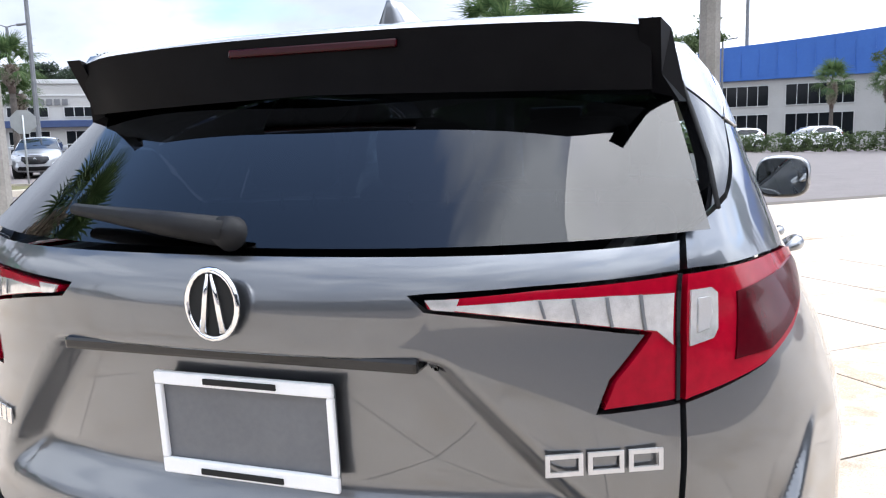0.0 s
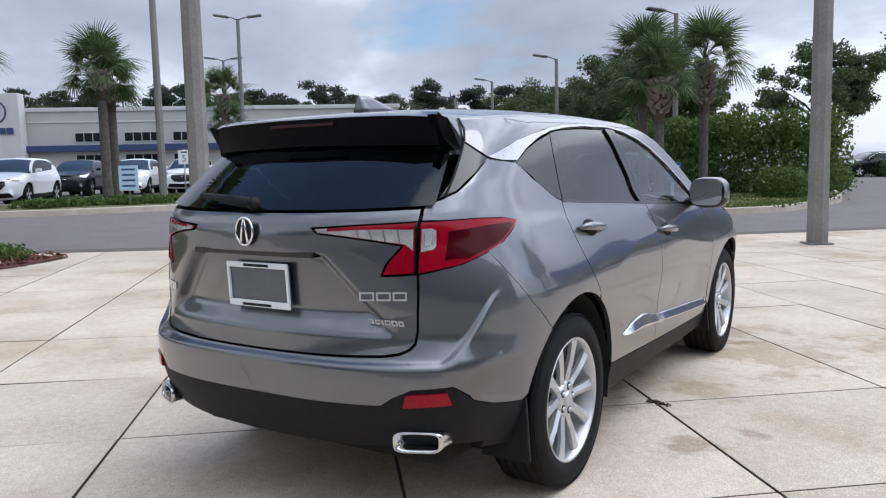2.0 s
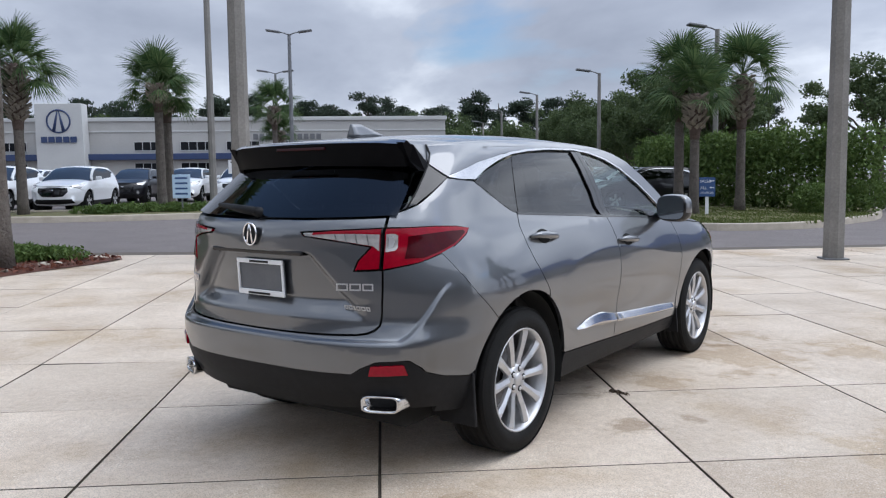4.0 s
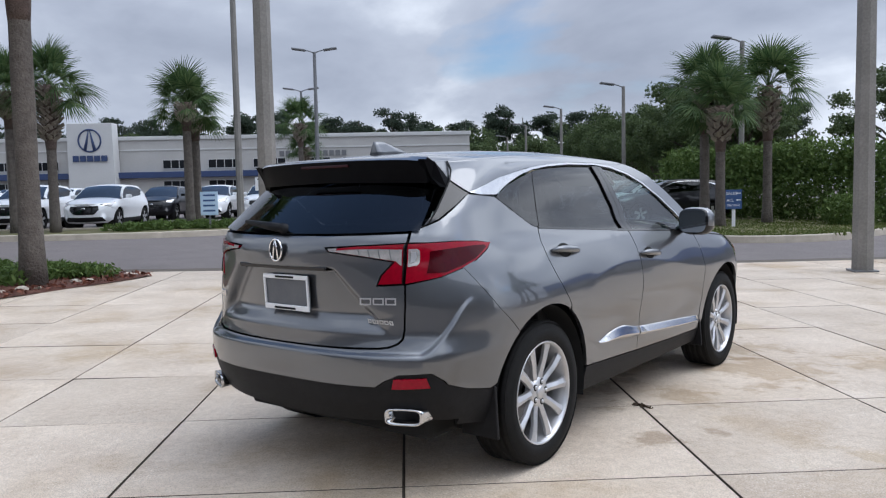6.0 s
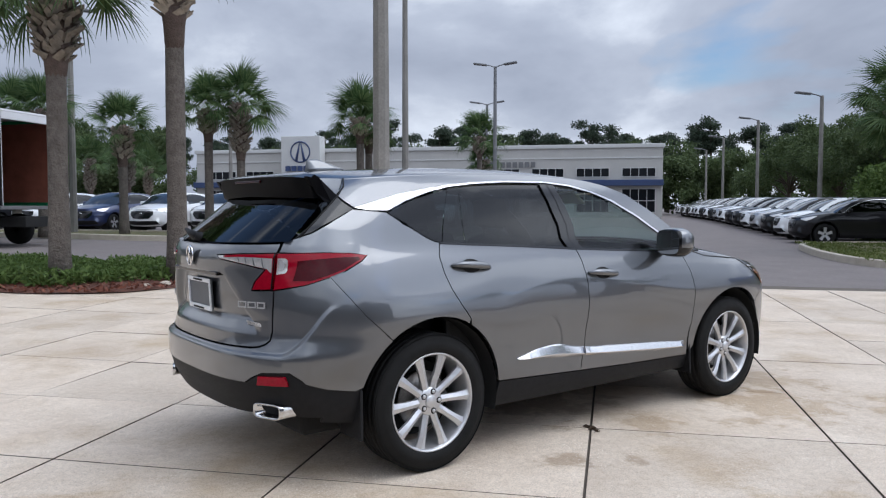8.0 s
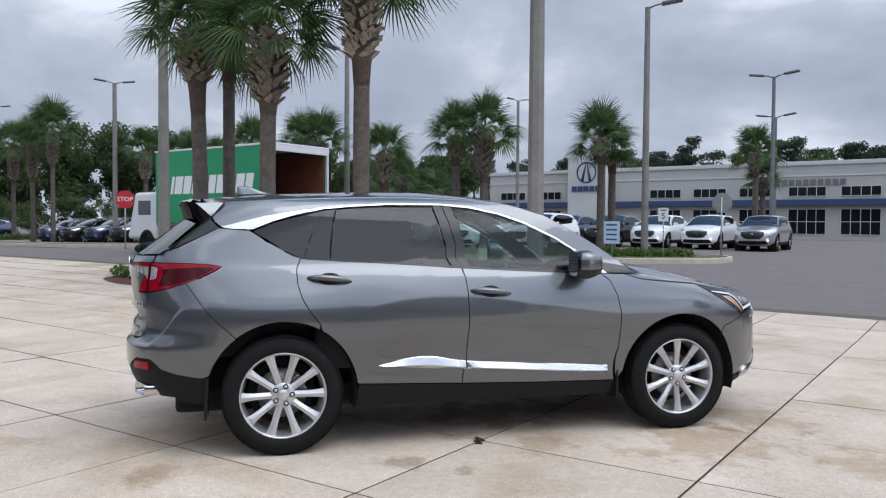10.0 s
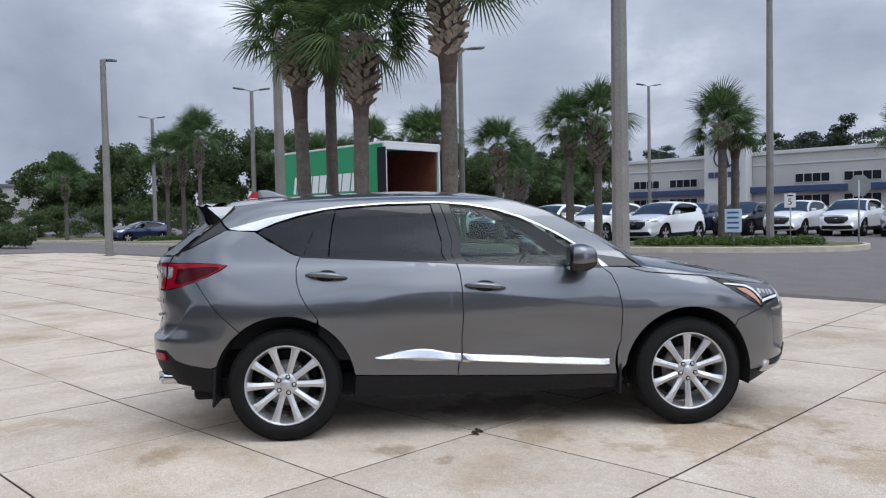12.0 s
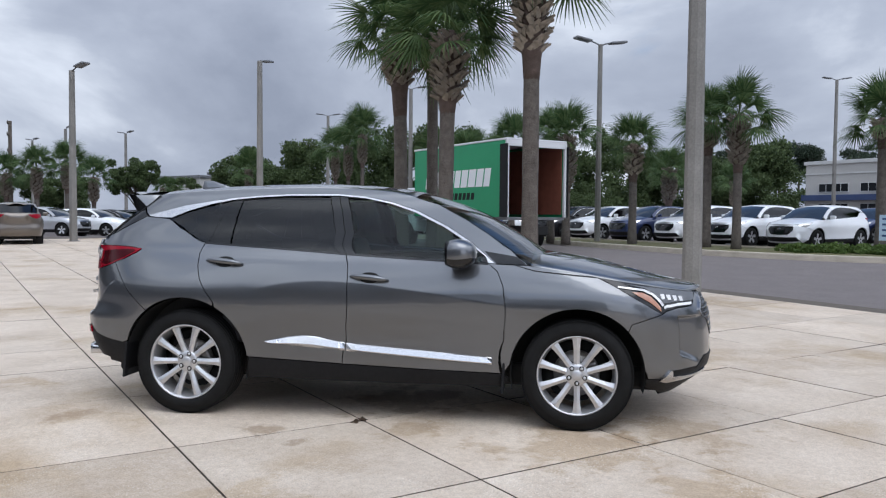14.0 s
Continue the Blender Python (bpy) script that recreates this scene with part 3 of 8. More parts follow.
def YS(*pts):
    """The same, with points filled in between, for edges that run straight over a curved corner."""
    fine = []
    for (a, b), (c, d) in zip(pts, pts[1:]):
        k = max(1, int(math.hypot(c - a, d - b) / 0.03))
        fine += [(a + (c - a) * i / k, b + (d - b) * i / k) for i in range(k)]
    return Y(*fine, pts[-1])


def X(*pts):
    return [(px(x, z), z) for x, z in pts]


def Q(*pts):
    return [(qx(x, z), z) for x, z in pts]


def NY(*pts):
    """Points of the flank by y and z, counted from the middle of the nose."""
    return [(nose_end(z) - py(y, z), z) for y, z in pts]


def G(*pts):
    """Points of the tailgate and its edges."""
    return X(*[(x * 0.935, z) for x, z in pts])


def mirror(pts):
    return [(-p, z) for p, z in reversed(pts)]


def wheel_arc(cy, r, a0, a1, n=14, cz=0.372):
    """Points of an arch, by angles counted from the front, anticlockwise."""
    return [(cy + r * math.cos(radians(a0 + (a1 - a0) * i / n)), cz + r * math.sin(radians(a0 + (a1 - a0) * i / n))) for i in range(n + 1)]


def inside(P, poly):
    x, y = P[:, 0], P[:, 1]
    r = np.zeros(len(P), bool)
    for (x1, y1), (x2, y2) in zip(poly, np.roll(poly, -1, 0)):
        if y1 == y2:
            continue
        c = ((y1 > y) != (y2 > y)) & (x < (x2 - x1) * (y - y1) / (y2 - y1) + x1)
        r ^= c
    return r


def skin_normal(fn, p, z):
    e = 0.004
    a = fn(p + e, z) - fn(p - e, z)
    b = fn(p, z + e) - fn(p, z - e)
    n = a.cross(b)
    if n.length < 1e-12:
        return Vector((0, -1, 0))
    n.normalize()
    c = fn(p, z) - Vector((0, 1.3, 0.75))
    c.y *= 0.35
    return n if n.dot(c) > 0 else -n


def panel(name, outline, mat, parent, label="", fn=None, step=0.07, gap=0.003, depth=0.022, lift=0.0, extra=()):
    """A pressed panel on the skin: filled outline, smooth normals of the skin, and an edge turned in by its depth."""
    from mathutils.geometry import delaunay_2d_cdt
    fn = fn or skin
    pts = []
    for (a, b), (c, d) in zip(outline, outline[1:] + outline[:1]):
        k = max(1, int(math.hypot(c - a, d - b) / (step * 0.6)))
        pts += [(a + (c - a) * i / k, b + (d - b) * i / k) for i in range(k)]
    P = np.array(pts)
    area = 0.5 * np.sum(P[:, 0] * np.roll(P[:, 1], -1) - np.roll(P[:, 0], -1) * P[:, 1])
    if area < 0:
        P = P[::-1].copy()
    if gap:
        e1, e2 = P - np.roll(P, 1, 0), np.roll(P, -1, 0) - P
        t = e1 / (np.linalg.norm(e1, axis=1)[:, None] + 1e-9) + e2 / (np.linalg.norm(e2, axis=1)[:, None] + 1e-9)
        t /= np.linalg.norm(t, axis=1)[:, None] + 1e-9
        P = P + gap * np.stack([-t[:, 1], t[:, 0]], 1)
    lo, hi = P.min(0), P.max(0)
    gx, gy = np.meshgrid(np.arange(lo[0] + step / 2, hi[0], step), np.arange(lo[1] + step / 2, hi[1], step))
    gx = gx + (np.arange(gx.shape[0]) % 2)[:, None] * step / 2
    g = np.stack([gx.ravel(), gy.ravel()], 1)
    if len(g):
        g = g[inside(g, P)]
        if len(g):
            d = np.min(np.linalg.norm(g[:, None] - P[None], axis=2), axis=1)
            g = g[d > step * 0.35]
    if len(extra):
        x = np.array(extra)
        x = x[inside(x, P)]
        x = x[np.min(np.linalg.norm(x[:, None] - P[None], axis=2), axis=1) > 0.006]
        if len(g):
            g = g[np.min(np.linalg.norm(g[:, None] - x[None], axis=2), axis=1) > 0.014]
        g = np.concatenate([g, x]) if len(g) else x
    allp = [Vector(v) for v in np.concatenate([P, g])]
    n = len(P)
    vo, _, fo, _, _, _ = delaunay_2d_cdt(allp, [], [list(range(n))], 1, 1e-6)
    nor = [skin_normal(fn, v.x, v.y) for v in vo]
    pos = [fn(v.x, v.y) + nr * lift for v, nr in zip(vo, nor)]
    faces = []
    for fc in fo:
        a, b, c = (pos[i] for i in fc[:3])
        fn_ = (b - a).cross(c - a)
        faces.append(tuple(fc) if fn_.dot(nor[fc[0]]) > 0 else tuple(reversed(fc)))
    count = {}
    for fc in faces:
        for i in range(len(fc)):
            e = (fc[i], fc[(i + 1) % len(fc)])
            count[frozenset(e)] = None if frozenset(e) in count else e
    V, N = list(pos), list(nor)
    rim = {}
    for e in [e for e in count.values() if e]:
        quad = []
        for i in e:
            if i not in rim:
                rim[i] = len(V)
                V += [pos[i], pos[i] - nor[i] * depth]
                N += [None, None]
            quad.append(rim[i])
        faces.append((quad[1], quad[0], quad[0] + 1, quad[1] + 1))
    me = mesh(name, V, faces, mat, True)
    for i, nr in enumerate(N):
        if nr is None:
            N[i] = Vector(me.vertices[i].normal)
    me.normals_split_custom_set_from_vertices([tuple(v) for v in N])
    return part(name, me, parent, label)


def cross_loft(name, middle, edge, v0, v1, mat, parent, nv=12, ns=10, bow=2.0, label="", thick=0.0, s0=-1.0, s1=1.0, down=False):
    """A symmetrical sheet: middle(v) gives y, z of its middle line, edge(v) gives x, y, z of its border."""
    vs, fs = [], []
    for i in range(nv + 1):
        v = v0 + (v1 - v0) * i / nv
        (my, mz), (ex, ey, ez) = middle(v), edge(v)
        for j in range(ns * 2 + 1):
            s = s0 + (s1 - s0) * j / (ns * 2)
            k = abs(s) ** bow
            vs.append((ex * s, my + (ey - my) * k, mz + (ez - mz) * k))
    w = ns * 2 + 1
    for i in range(nv):
        for j in range(ns * 2):
            f = (i * w + j, i * w + j + 1, (i + 1) * w + j + 1, (i + 1) * w + j)
            fs.append(f)
    me = mesh(name, vs, fs, mat, True)
    up = sum(p.normal.z for p in me.polygons)
    if (up < 0) != down:
        me.flip_normals()
    ob = part(name, me, parent, label)
    if thick:
        sm = ob.modifiers.new("thick", "SOLIDIFY")
        sm.thickness, sm.offset = thick, -1
    return ob


ROOF_MID = Curve((-0.62, 1.592), (-0.3, 1.622), (0.1, 1.648), (0.5, 1.664), (0.85, 1.669), (1.15, 1.660), (1.4, 1.638), (1.62, 1.600))
ROOF_EDGE = Curve((-0.62, 1.535), (-0.3, 1.565), (0.1, 1.592), (0.5, 1.608), (0.85, 1.613), (1.15, 1.606), (1.4, 1.592), (1.62, 1.555))


def flank_x(y, z):
    return skin(py(y, z), z).x


def roof_edge(y):
    z = ROOF_EDGE(y)
    return (flank_x(y, z) if y > -0.5 else flank_x(-0.5, ROOF_EDGE(-0.5)) - 0.12 * (-0.5 - y)), y, z


# outer line of the front pillar, and the middle of the windscreen
PILLAR = Curve((1.10, 2.44), (1.20, 2.30), (1.30, 2.15), (1.40, 1.99), (1.50, 1.80), (1.555, 1.62), (1.6, 1.38))
SCREEN_Y = Curve((0.0, 2.60), (0.35, 2.30), (0.7, 1.97), (1.0, 1.62))
SCREEN_Z = Curve((0.0, 1.115), (0.35, 1.315), (0.7, 1.485), (1.0, 1.600))
SCREEN_E = Curve((0.0, 1.10), (0.35, 1.28), (0.7, 1.44), (1.0, 1.555))


def screen_edge(v):
    z = SCREEN_E(v)
    y = PILLAR(z)
    return flank_x(min(y, 2.3), z) - 0.02, y, z


HOOD_Z = Curve((2.42, 1.098), (2.6, 1.072), (2.8, 1.042), (3.0, 1.008), (3.2, 0.975), (3.4, 0.938), (3.52, 0.912))


def hood_edge(y):
    z = HOOD_Z(y)
    x = skin(py(min(y, NOSE(z) - 0.02), z), z).x
    return x - 0.01 - 0.045 * smoothstep(2.9, 3.5, y), y, z


def hood_mid(y):
    return y + 0.14 * smoothstep(3.1, 3.52, y), HOOD_Z(y) + 0.080 - 0.060 * smoothstep(2.9, 3.52, y)


# outlines in the flank's y and z
BELT = [(0.115, 1.222), (0.35, 1.207), (0.61, 1.193), (0.9, 1.175), (1.15, 1.158), (1.55, 1.138), (1.96, 1.118), (2.15, 1.108)]
DLO_TOP = [(-0.18, 1.395), (-0.05, 1.448), (0.10, 1.492), (0.26, 1.526), (0.45, 1.546), (0.70, 1.560), (1.05, 1.562), (1.25, 1.545), (1.45, 1.505), (1.62, 1.448), (1.83, 1.348), (2.0, 1.245), (2.13, 1.152)]
CHROME_TOP = [(-0.37, 1.412), (-0.24, 1.445), (-0.10, 1.482), (0.08, 1.513), (0.26, 1.540), (0.45, 1.558), (0.70, 1.572), (1.05, 1.574), (1.26, 1.557), (1.465, 1.515), (1.645, 1.457), (1.855, 1.355), (2.028, 1.248), (2.195, 1.107)]
B_LINE = [(1.155, 1.158), (1.178, 1.08), (1.185, 0.99), (1.185, 0.75), (1.178, 0.55), (1.150, 0.398)]
R_LINE = [(0.112, 1.222), (0.085, 1.15), (0.088, 1.06), (0.115, 0.97), (0.165, 0.885), (0.225, 0.808)]
F_LINE = [(2.15, 1.108), (2.215, 1.055), (2.255, 0.96), (2.27, 0.85), (2.265, 0.60), (2.245, 0.370)]
CREASE = [(-0.58, 1.075), (-0.50, 0.965), (-0.42, 0.865), (-0.345, 0.795), (-0.285, 0.74)]
RA, FA = 0.462, 0.448


def lamp_outer():
    top = G((0.702, 1.186)) + Y((-0.70, 1.187), (-0.58, 1.188), (-0.45, 1.182), (-0.365, 1.170))
    low = Y((-0.40, 1.145), (-0.50, 1.096), (-0.58, 1.066), (-0.68, 1.032)) + G((0.702, 1.006))
    return top, low


def door_blade(top, low, parent, s):
    """A chrome blade with a ridge: top and low are curves of height over y."""
    n = 26
    y0, y1 = top.x[0], top.x[-1]
    vs, fs = [], []
    for i in range(n + 1):
        y = y0 + (y1 - y0) * i / n
        zt, zl = top(y), low(y)
        taper = min(1.0, (y - y0) / 0.10 + 0.15, (y1 - y) / 0.05 + 0.15) if s else 1.0
        for f, out in ((1.0, 0.003), (0.92, 0.010), (0.34, 0.026), (0.24, 0.026), (0.04, 0.010), (0.0, 0.002)):
            z = zl + (zt - zl) * f
            p = skin(py(y, z), z)
            vs.append((s * (p.x + out * (0.35 + 0.65 * taper)), p.y, z))
    for i in range(n):
        for k in range(5):
            fs.append((i * 6 + k, i * 6 + k + 1, i * 6 + k + 7, i * 6 + k + 6))
    fs += [tuple(range(6)), tuple(n * 6 + k for k in range(5, -1, -1))]
    me = mesh("chrome_blade", vs, fs, M_BLADE)
    bm = bmesh.new(); bm.from_mesh(me); bmesh.ops.recalc_face_normals(bm, faces=bm.faces); bm.to_mesh(me); bm.free()
    part("chrome_blade", me, parent, "chrome lower door blade")


def car_body(car, paint, step, sides=(1, -1), plain=False):
    """All pressed panels, glass and trim of the body."""
    rear_arch_top = wheel_arc(0.0, RA, 62, 127, 16)
    top, low = lamp_outer()
    for s in sides:
        st = step if s == 1 else max(step, 0.12)
        fl = (lambda o: o) if s == 1 else mirror
        quarter = G((0.705, 1.190), (0.70, 1.242)) + YS((-0.62, 1.285), (-0.50, 1.345), (-0.38, 1.405), (-0.30, 1.398), (-0.19, 1.388), (0.02, 1.258), (0.06, 1.237), (0.09, 1.226)) + Y(*R_LINE) + Y(*rear_arch_top) + Y(*reversed(CREASE)) + list(reversed(low[:2])) + list(reversed(top[1:]))
        panel("quarter_panel", fl(quarter), paint, car, step=st)
        rdoor = Y(*BELT[:5]) + Y(*B_LINE) + Y((0.8, 0.412), (0.47, 0.425)) + Y(*wheel_arc(0.0, RA, 8, 60, 10)) + Y(*reversed(R_LINE[1:]))
        rd = panel("rear_door", fl(rdoor), paint, car, step=st, extra=crease_points(0.40, 1.17) if s == 1 else ())
        fdoor = Y(*[(y + (0.004 if i == 0 else 0), z) for i, (y, z) in enumerate([(1.155, 1.158)] + BELT[5:])]) + Y(*F_LINE[1:]) + Y((1.7, 0.380)) + Y(*reversed(B_LINE[1:]))
        fd = panel("front_door", fl(fdoor), paint, car, step=st, extra=crease_points(1.19, 2.26) if s == 1 else ())
        fender = Y((2.15, 1.108), (2.245, 1.102), (2.42, 1.098), (2.6, 1.072), (2.8, 1.042), (2.87, 1.030), (3.0, 0.965), (3.12, 0.894), (3.22, 0.837), (3.303, 0.788), (3.22, 0.762), (3.10, 0.724)) + Y(*wheel_arc(2.751, FA, 43, 172, 22)) + Y((2.262, 0.370)) + Y(*reversed(F_LINE[1:-1]))
        panel("front_fender", fl(fender), paint, car, step=st)
        # upper frame of the cabin: pillar, roof side
        n = 16
        side_top = [(1.62 - (1.62 + 0.36) * i / n, ROOF_EDGE(1.62 - (1.62 + 0.36) * i / n)) for i in range(n + 1)]
        frame_out = YS(*CHROME_TOP) + Y((2.42, 1.099)) + [(py(PILLAR(z), z), z) for z in (1.2, 1.3, 1.4, 1.5, 1.555)] + Y(*side_top[1:]) + Y((-0.382, 1.525), (-0.428, 1.476))
        panel("roof_rail", fl(frame_out), paint, car, step=st, gap=0.0015)
        # added sliver, not a real trim: blacks out the pillar foot's bright sky reflection
        foot = YS((2.205, 1.108), (2.41, 1.1005), (2.345, 1.155), (2.285, 1.165), (2.12, 1.19))
        panel("pillar_foot", fl(foot), M_GLOSSBLACK, car, "added black sliver that darkens the painted foot of the windscreen pillar", step=st, gap=0.0015, lift=0.003, depth=0.01)
        tri_out = G((0.70, 1.246)) + Y((-0.62, 1.288), (-0.50, 1.348), (-0.375, 1.408), (-0.430, 1.472)) + Y((-0.49, 1.425), (-0.56, 1.370), (-0.63, 1.315), (-0.69, 1.268))
        panel("pillar_cover", fl(tri_out), M_GLOSSBLACK, car, "gloss black rear pillar cover", step=st)
        chrome = YS(*CHROME_TOP) + Y((2.15, 1.110)) + YS(*reversed(DLO_TOP), (-0.30, 1.397), (-0.36, 1.406))
        panel("window_surround", fl(chrome), M_SATIN, car, "satin chrome window surround", step=st, gap=0.001, lift=0.004, depth=0.012)
        # glass
        q1 = YS((-0.175, 1.388), (-0.05, 1.441), (0.10, 1.484), (0.262, 1.518), (0.185, 1.36), (0.135, 1.226), (0.10, 1.225), (0.06, 1.240), (0.02, 1.262), (-0.172, 1.380))
        panel("quarter_glass", fl(q1), M_GLASS_DARK, car, "dark privacy glass", step=st, gap=0.002, depth=0.004, lift=-0.006)
        q2 = Y((0.262, 1.520), (0.35, 1.532), (0.315, 1.37), (0.300, 1.212), (0.135, 1.224), (0.185, 1.36))
        panel("door_glass_fixed", fl(q2), M_GLASS_DARK, rd, "dark fixed door glass", step=st, gap=0.002, depth=0.006, lift=-0.004)
        q3 = Y((0.352, 1.534), (0.50, 1.546), (0.70, 1.554), (1.00, 1.556), (1.03, 1.45), (1.065, 1.30), (1.092, 1.166), (0.9, 1.179), (0.61, 1.197), (0.305, 1.212), (0.318, 1.37))
        panel("door_glass", fl(q3), M_GLASS_DARK, rd, "dark tinted sliding glass", step=st, gap=0.002, depth=0.004, lift=-0.010)
        b1 = Y((1.00, 1.556), (1.065, 1.556), (1.10, 1.45), (1.135, 1.30), (1.155, 1.160), (1.092, 1.166), (1.065, 1.30), (1.03, 1.45))
        panel("pillar_trim", fl(b1), M_GLOSSBLACK, rd, "gloss black centre pillar trim", step=st, gap=0.0015, lift=0.002)
        b2 = Y((1.065, 1.556), (1.13, 1.550), (1.165, 1.45), (1.20, 1.30), (1.225, 1.156), (1.155, 1.160), (1.135, 1.30), (1.10, 1.45))
        panel("pillar_trim", fl(b2), M_GLOSSBLACK, fd, "gloss black centre pillar trim", step=st, gap=0.0015, lift=0.002)
        q4 = Y((1.13, 1.548), (1.25, 1.537), (1.45, 1.497), (1.62, 1.440), (1.83, 1.340), (1.99, 1.240), (2.105, 1.150), (2.11, 1.116), (1.96, 1.122), (1.55, 1.142), (1.225, 1.158), (1.20, 1.30), (1.165, 1.45))
        panel("door_glass", fl(q4), M_GLASS_CLEAR, fd, "lightly tinted clear glass", step=st, gap=0.002, depth=0.004, lift=-0.010)
        q5 = Y((2.105, 1.150), (2.14, 1.135), (2.15, 1.112), (2.11, 1.116))
        panel("mirror_sail", fl(q5), M_GLOSSBLACK, fd, step=st, gap=0.0, depth=0.01)
        # belt weather strip
        belt = Y(*[(y, z + 0.002) for y, z in BELT]) + Y(*[(y, z - 0.010) for y, z in reversed(BELT)])
        panel("belt_strip", fl(belt), M_GLOSSBLACK, car, "gloss black belt strip", step=st, gap=0.0, lift=0.003, depth=0.01)
        # sill
        sill = Y((0.47, 0.422), (0.8, 0.409), (1.15, 0.395), (1.7, 0.377), (2.255, 0.367), (2.30, 0.335), (2.27, 0.27), (1.7, 0.265), (1.1, 0.265), (0.45, 0.27), (0.455, 0.34))
        panel("sill_cover", fl(sill), M_BLACK, car, "matt black sill cover", step=st, lift=-0.004)
        # door trim blade
        if not plain:
            door_blade(Curve((0.594, 0.541), (0.68, 0.560), (0.76, 0.576), (0.90, 0.587), (0.96, 0.583), (1.05, 0.566), (1.170, 0.546)), Curve((0.594, 0.533), (0.66, 0.521), (0.9, 0.506), (1.170, 0.489)), rd, s)
            door_blade(Curve((1.180, 0.545), (1.5, 0.524), (1.9, 0.498), (2.185, 0.477)), Curve((1.180, 0.488), (1.5, 0.465), (1.9, 0.438), (2.185, 0.426)), fd, s)
        # outer rear lamp
        lamp = panel("tail_lamp", fl(top + low), M_RED, car, "red tail lamp lens", step=0.035, gap=0.002, depth=0.03, lift=0.006)
        if not plain:
            dark = X((0.722, 1.150)) + Y((-0.62, 1.158), (-0.50, 1.164), (-0.42, 1.163), (-0.41, 1.150), (-0.50, 1.104), (-0.58, 1.076), (-0.66, 1.050)) + X((0.722, 1.050))
            panel("lens_shade", fl(dark), M_DKRED, lamp, "smoked red outer lens", step=0.035, gap=0.002, depth=0.004, lift=0.009)
            clear = X((0.660, 1.162), (0.686, 1.162), (0.695, 1.153), (0.697, 1.100), (0.691, 1.088), (0.660, 1.082))
            panel("reverse_lens", fl(clear), M_CLEARLAMP, lamp, "clear reversing lens", step=0.03, gap=0.0, depth=0.005, lift=0.009)
            bowl = X((0.668, 1.150), (0.682, 1.150), (0.686, 1.128), (0.682, 1.104), (0.668, 1.100))
            panel("lamp_bowl", fl(bowl), M_RIM, lamp, "small reflector bowl", step=0.02, gap=0.0, depth=0.003, lift=0.0125)
        # headlamp
        hl = NY((2.87, 1.029), (3.0, 1.006), (3.15, 0.982), (3.30, 0.957), (3.42, 0.938)) + [(0.395, 0.917), (0.575, 0.877), (0.700, 0.834)] + NY((3.41, 0.828), (3.335, 0.812), (3.297, 0.788), (3.22, 0.835), (3.12, 0.892), (3.0, 0.963))
        hp = panel("headlamp", fl(hl), M_GLOSSBLACK, car, "clear-lens headlamp with dark housing", fn=nose, step=0.035, gap=0.002, depth=0.03, lift=0.002)
        if not plain:
            def lens(name, outline, mat, label, lift):
                panel(name, fl(outline), mat, hp, label, fn=nose, step=0.025, gap=0.0, depth=0.003, lift=lift)
            lens("reflector", NY((3.05, 0.985), (3.20, 0.963), (3.40, 0.932)) + [(0.47, 0.905), (0.60, 0.866)] + NY((3.40, 0.865), (3.31, 0.858), (3.255, 0.918), (3.185, 0.955)), M_PLATE, "grey reflector housing", 0.005)
            for k in range(4):
                y0, zt = 3.283 + 0.043 * k, 0.915 - 0.006 * k
                lens("lamp_cell", NY((y0, zt), (y0 + 0.030, zt - 0.002), (y0 + 0.036, zt - 0.032), (y0 + 0.012, zt - 0.033)), M_CLEARLAMP, "clear lamp cell", 0.009)
            lens("light_strip", NY((3.005, 0.969), (3.179, 0.949), (3.243, 0.921), (3.312, 0.846), (3.298, 0.838), (3.230, 0.910), (3.173, 0.936), (3.007, 0.961)), M_CLEARLAMP, "pale daytime running strip", 0.009)
            lens("light_strip", NY((3.310, 0.838), (3.329, 0.846), (3.411, 0.854)) + [(0.675, 0.855), (0.700, 0.838)] + NY((3.412, 0.838), (3.33, 0.829), (3.313, 0.822)), M_WHITE, "white daytime running strip", 0.009)
            lens("turn_lens", NY((3.10, 0.933), (3.168, 0.928), (3.222, 0.902), (3.289, 0.830), (3.292, 0.806), (3.232, 0.856), (3.14, 0.908)), M_AMBER, "amber side marker", 0.007)
            seam = [(2.335, 1.1005), (2.40, 1.083), (2.455, 1.068), (2.60, 1.054), (2.75, 1.041), (2.868, 1.031)]
            panel("hood_seam", fl(Y(*seam) + Y(*[(y + 0.003, z - 0.007) for y, z in reversed(seam)])), M_DARK, car, "dark bonnet shut line", step=0.03, gap=0.0, depth=0.004, lift=0.0012)
        # wheel well liners
        for cy, r in ((0.0, RA - 0.004), (2.751, FA - 0.004)):
            vs, fs = [], []
            m_ = 20
            for i in range(m_ + 1):
                a = radians(-14 + 208 * i / m_)
                for x, rr in ((0.885, r), (0.60, r), (0.58, 0.1)):
                    vs.append((s * x, cy + rr * math.cos(a), 0.372 + rr * math.sin(a)))
            for i in range(m_):
                for k in range(2):
                    fs.append((i * 3 + k, i * 3 + k + 1, i * 3 + k + 4, i * 3 + k + 3))
            part("wheel_liner", mesh("wheel_liner", vs, fs, M_DARK, True), car, "black wheel arch liner")
    # tail: bumper, lower bumper, lid
    sweep = []
    for i in range(-150, 151):
        p = i * 0.0093
        if abs(p) < 0.5 and i % 3:
            continue
        zc = 0.694 + 0.24 * smoothstep(0.78, 1.20, abs(p))
        sweep += [(p, zc + d) for d in (-0.026, -0.016, -0.011, -0.006, -0.001, 0.005, 0.012, 0.02)]
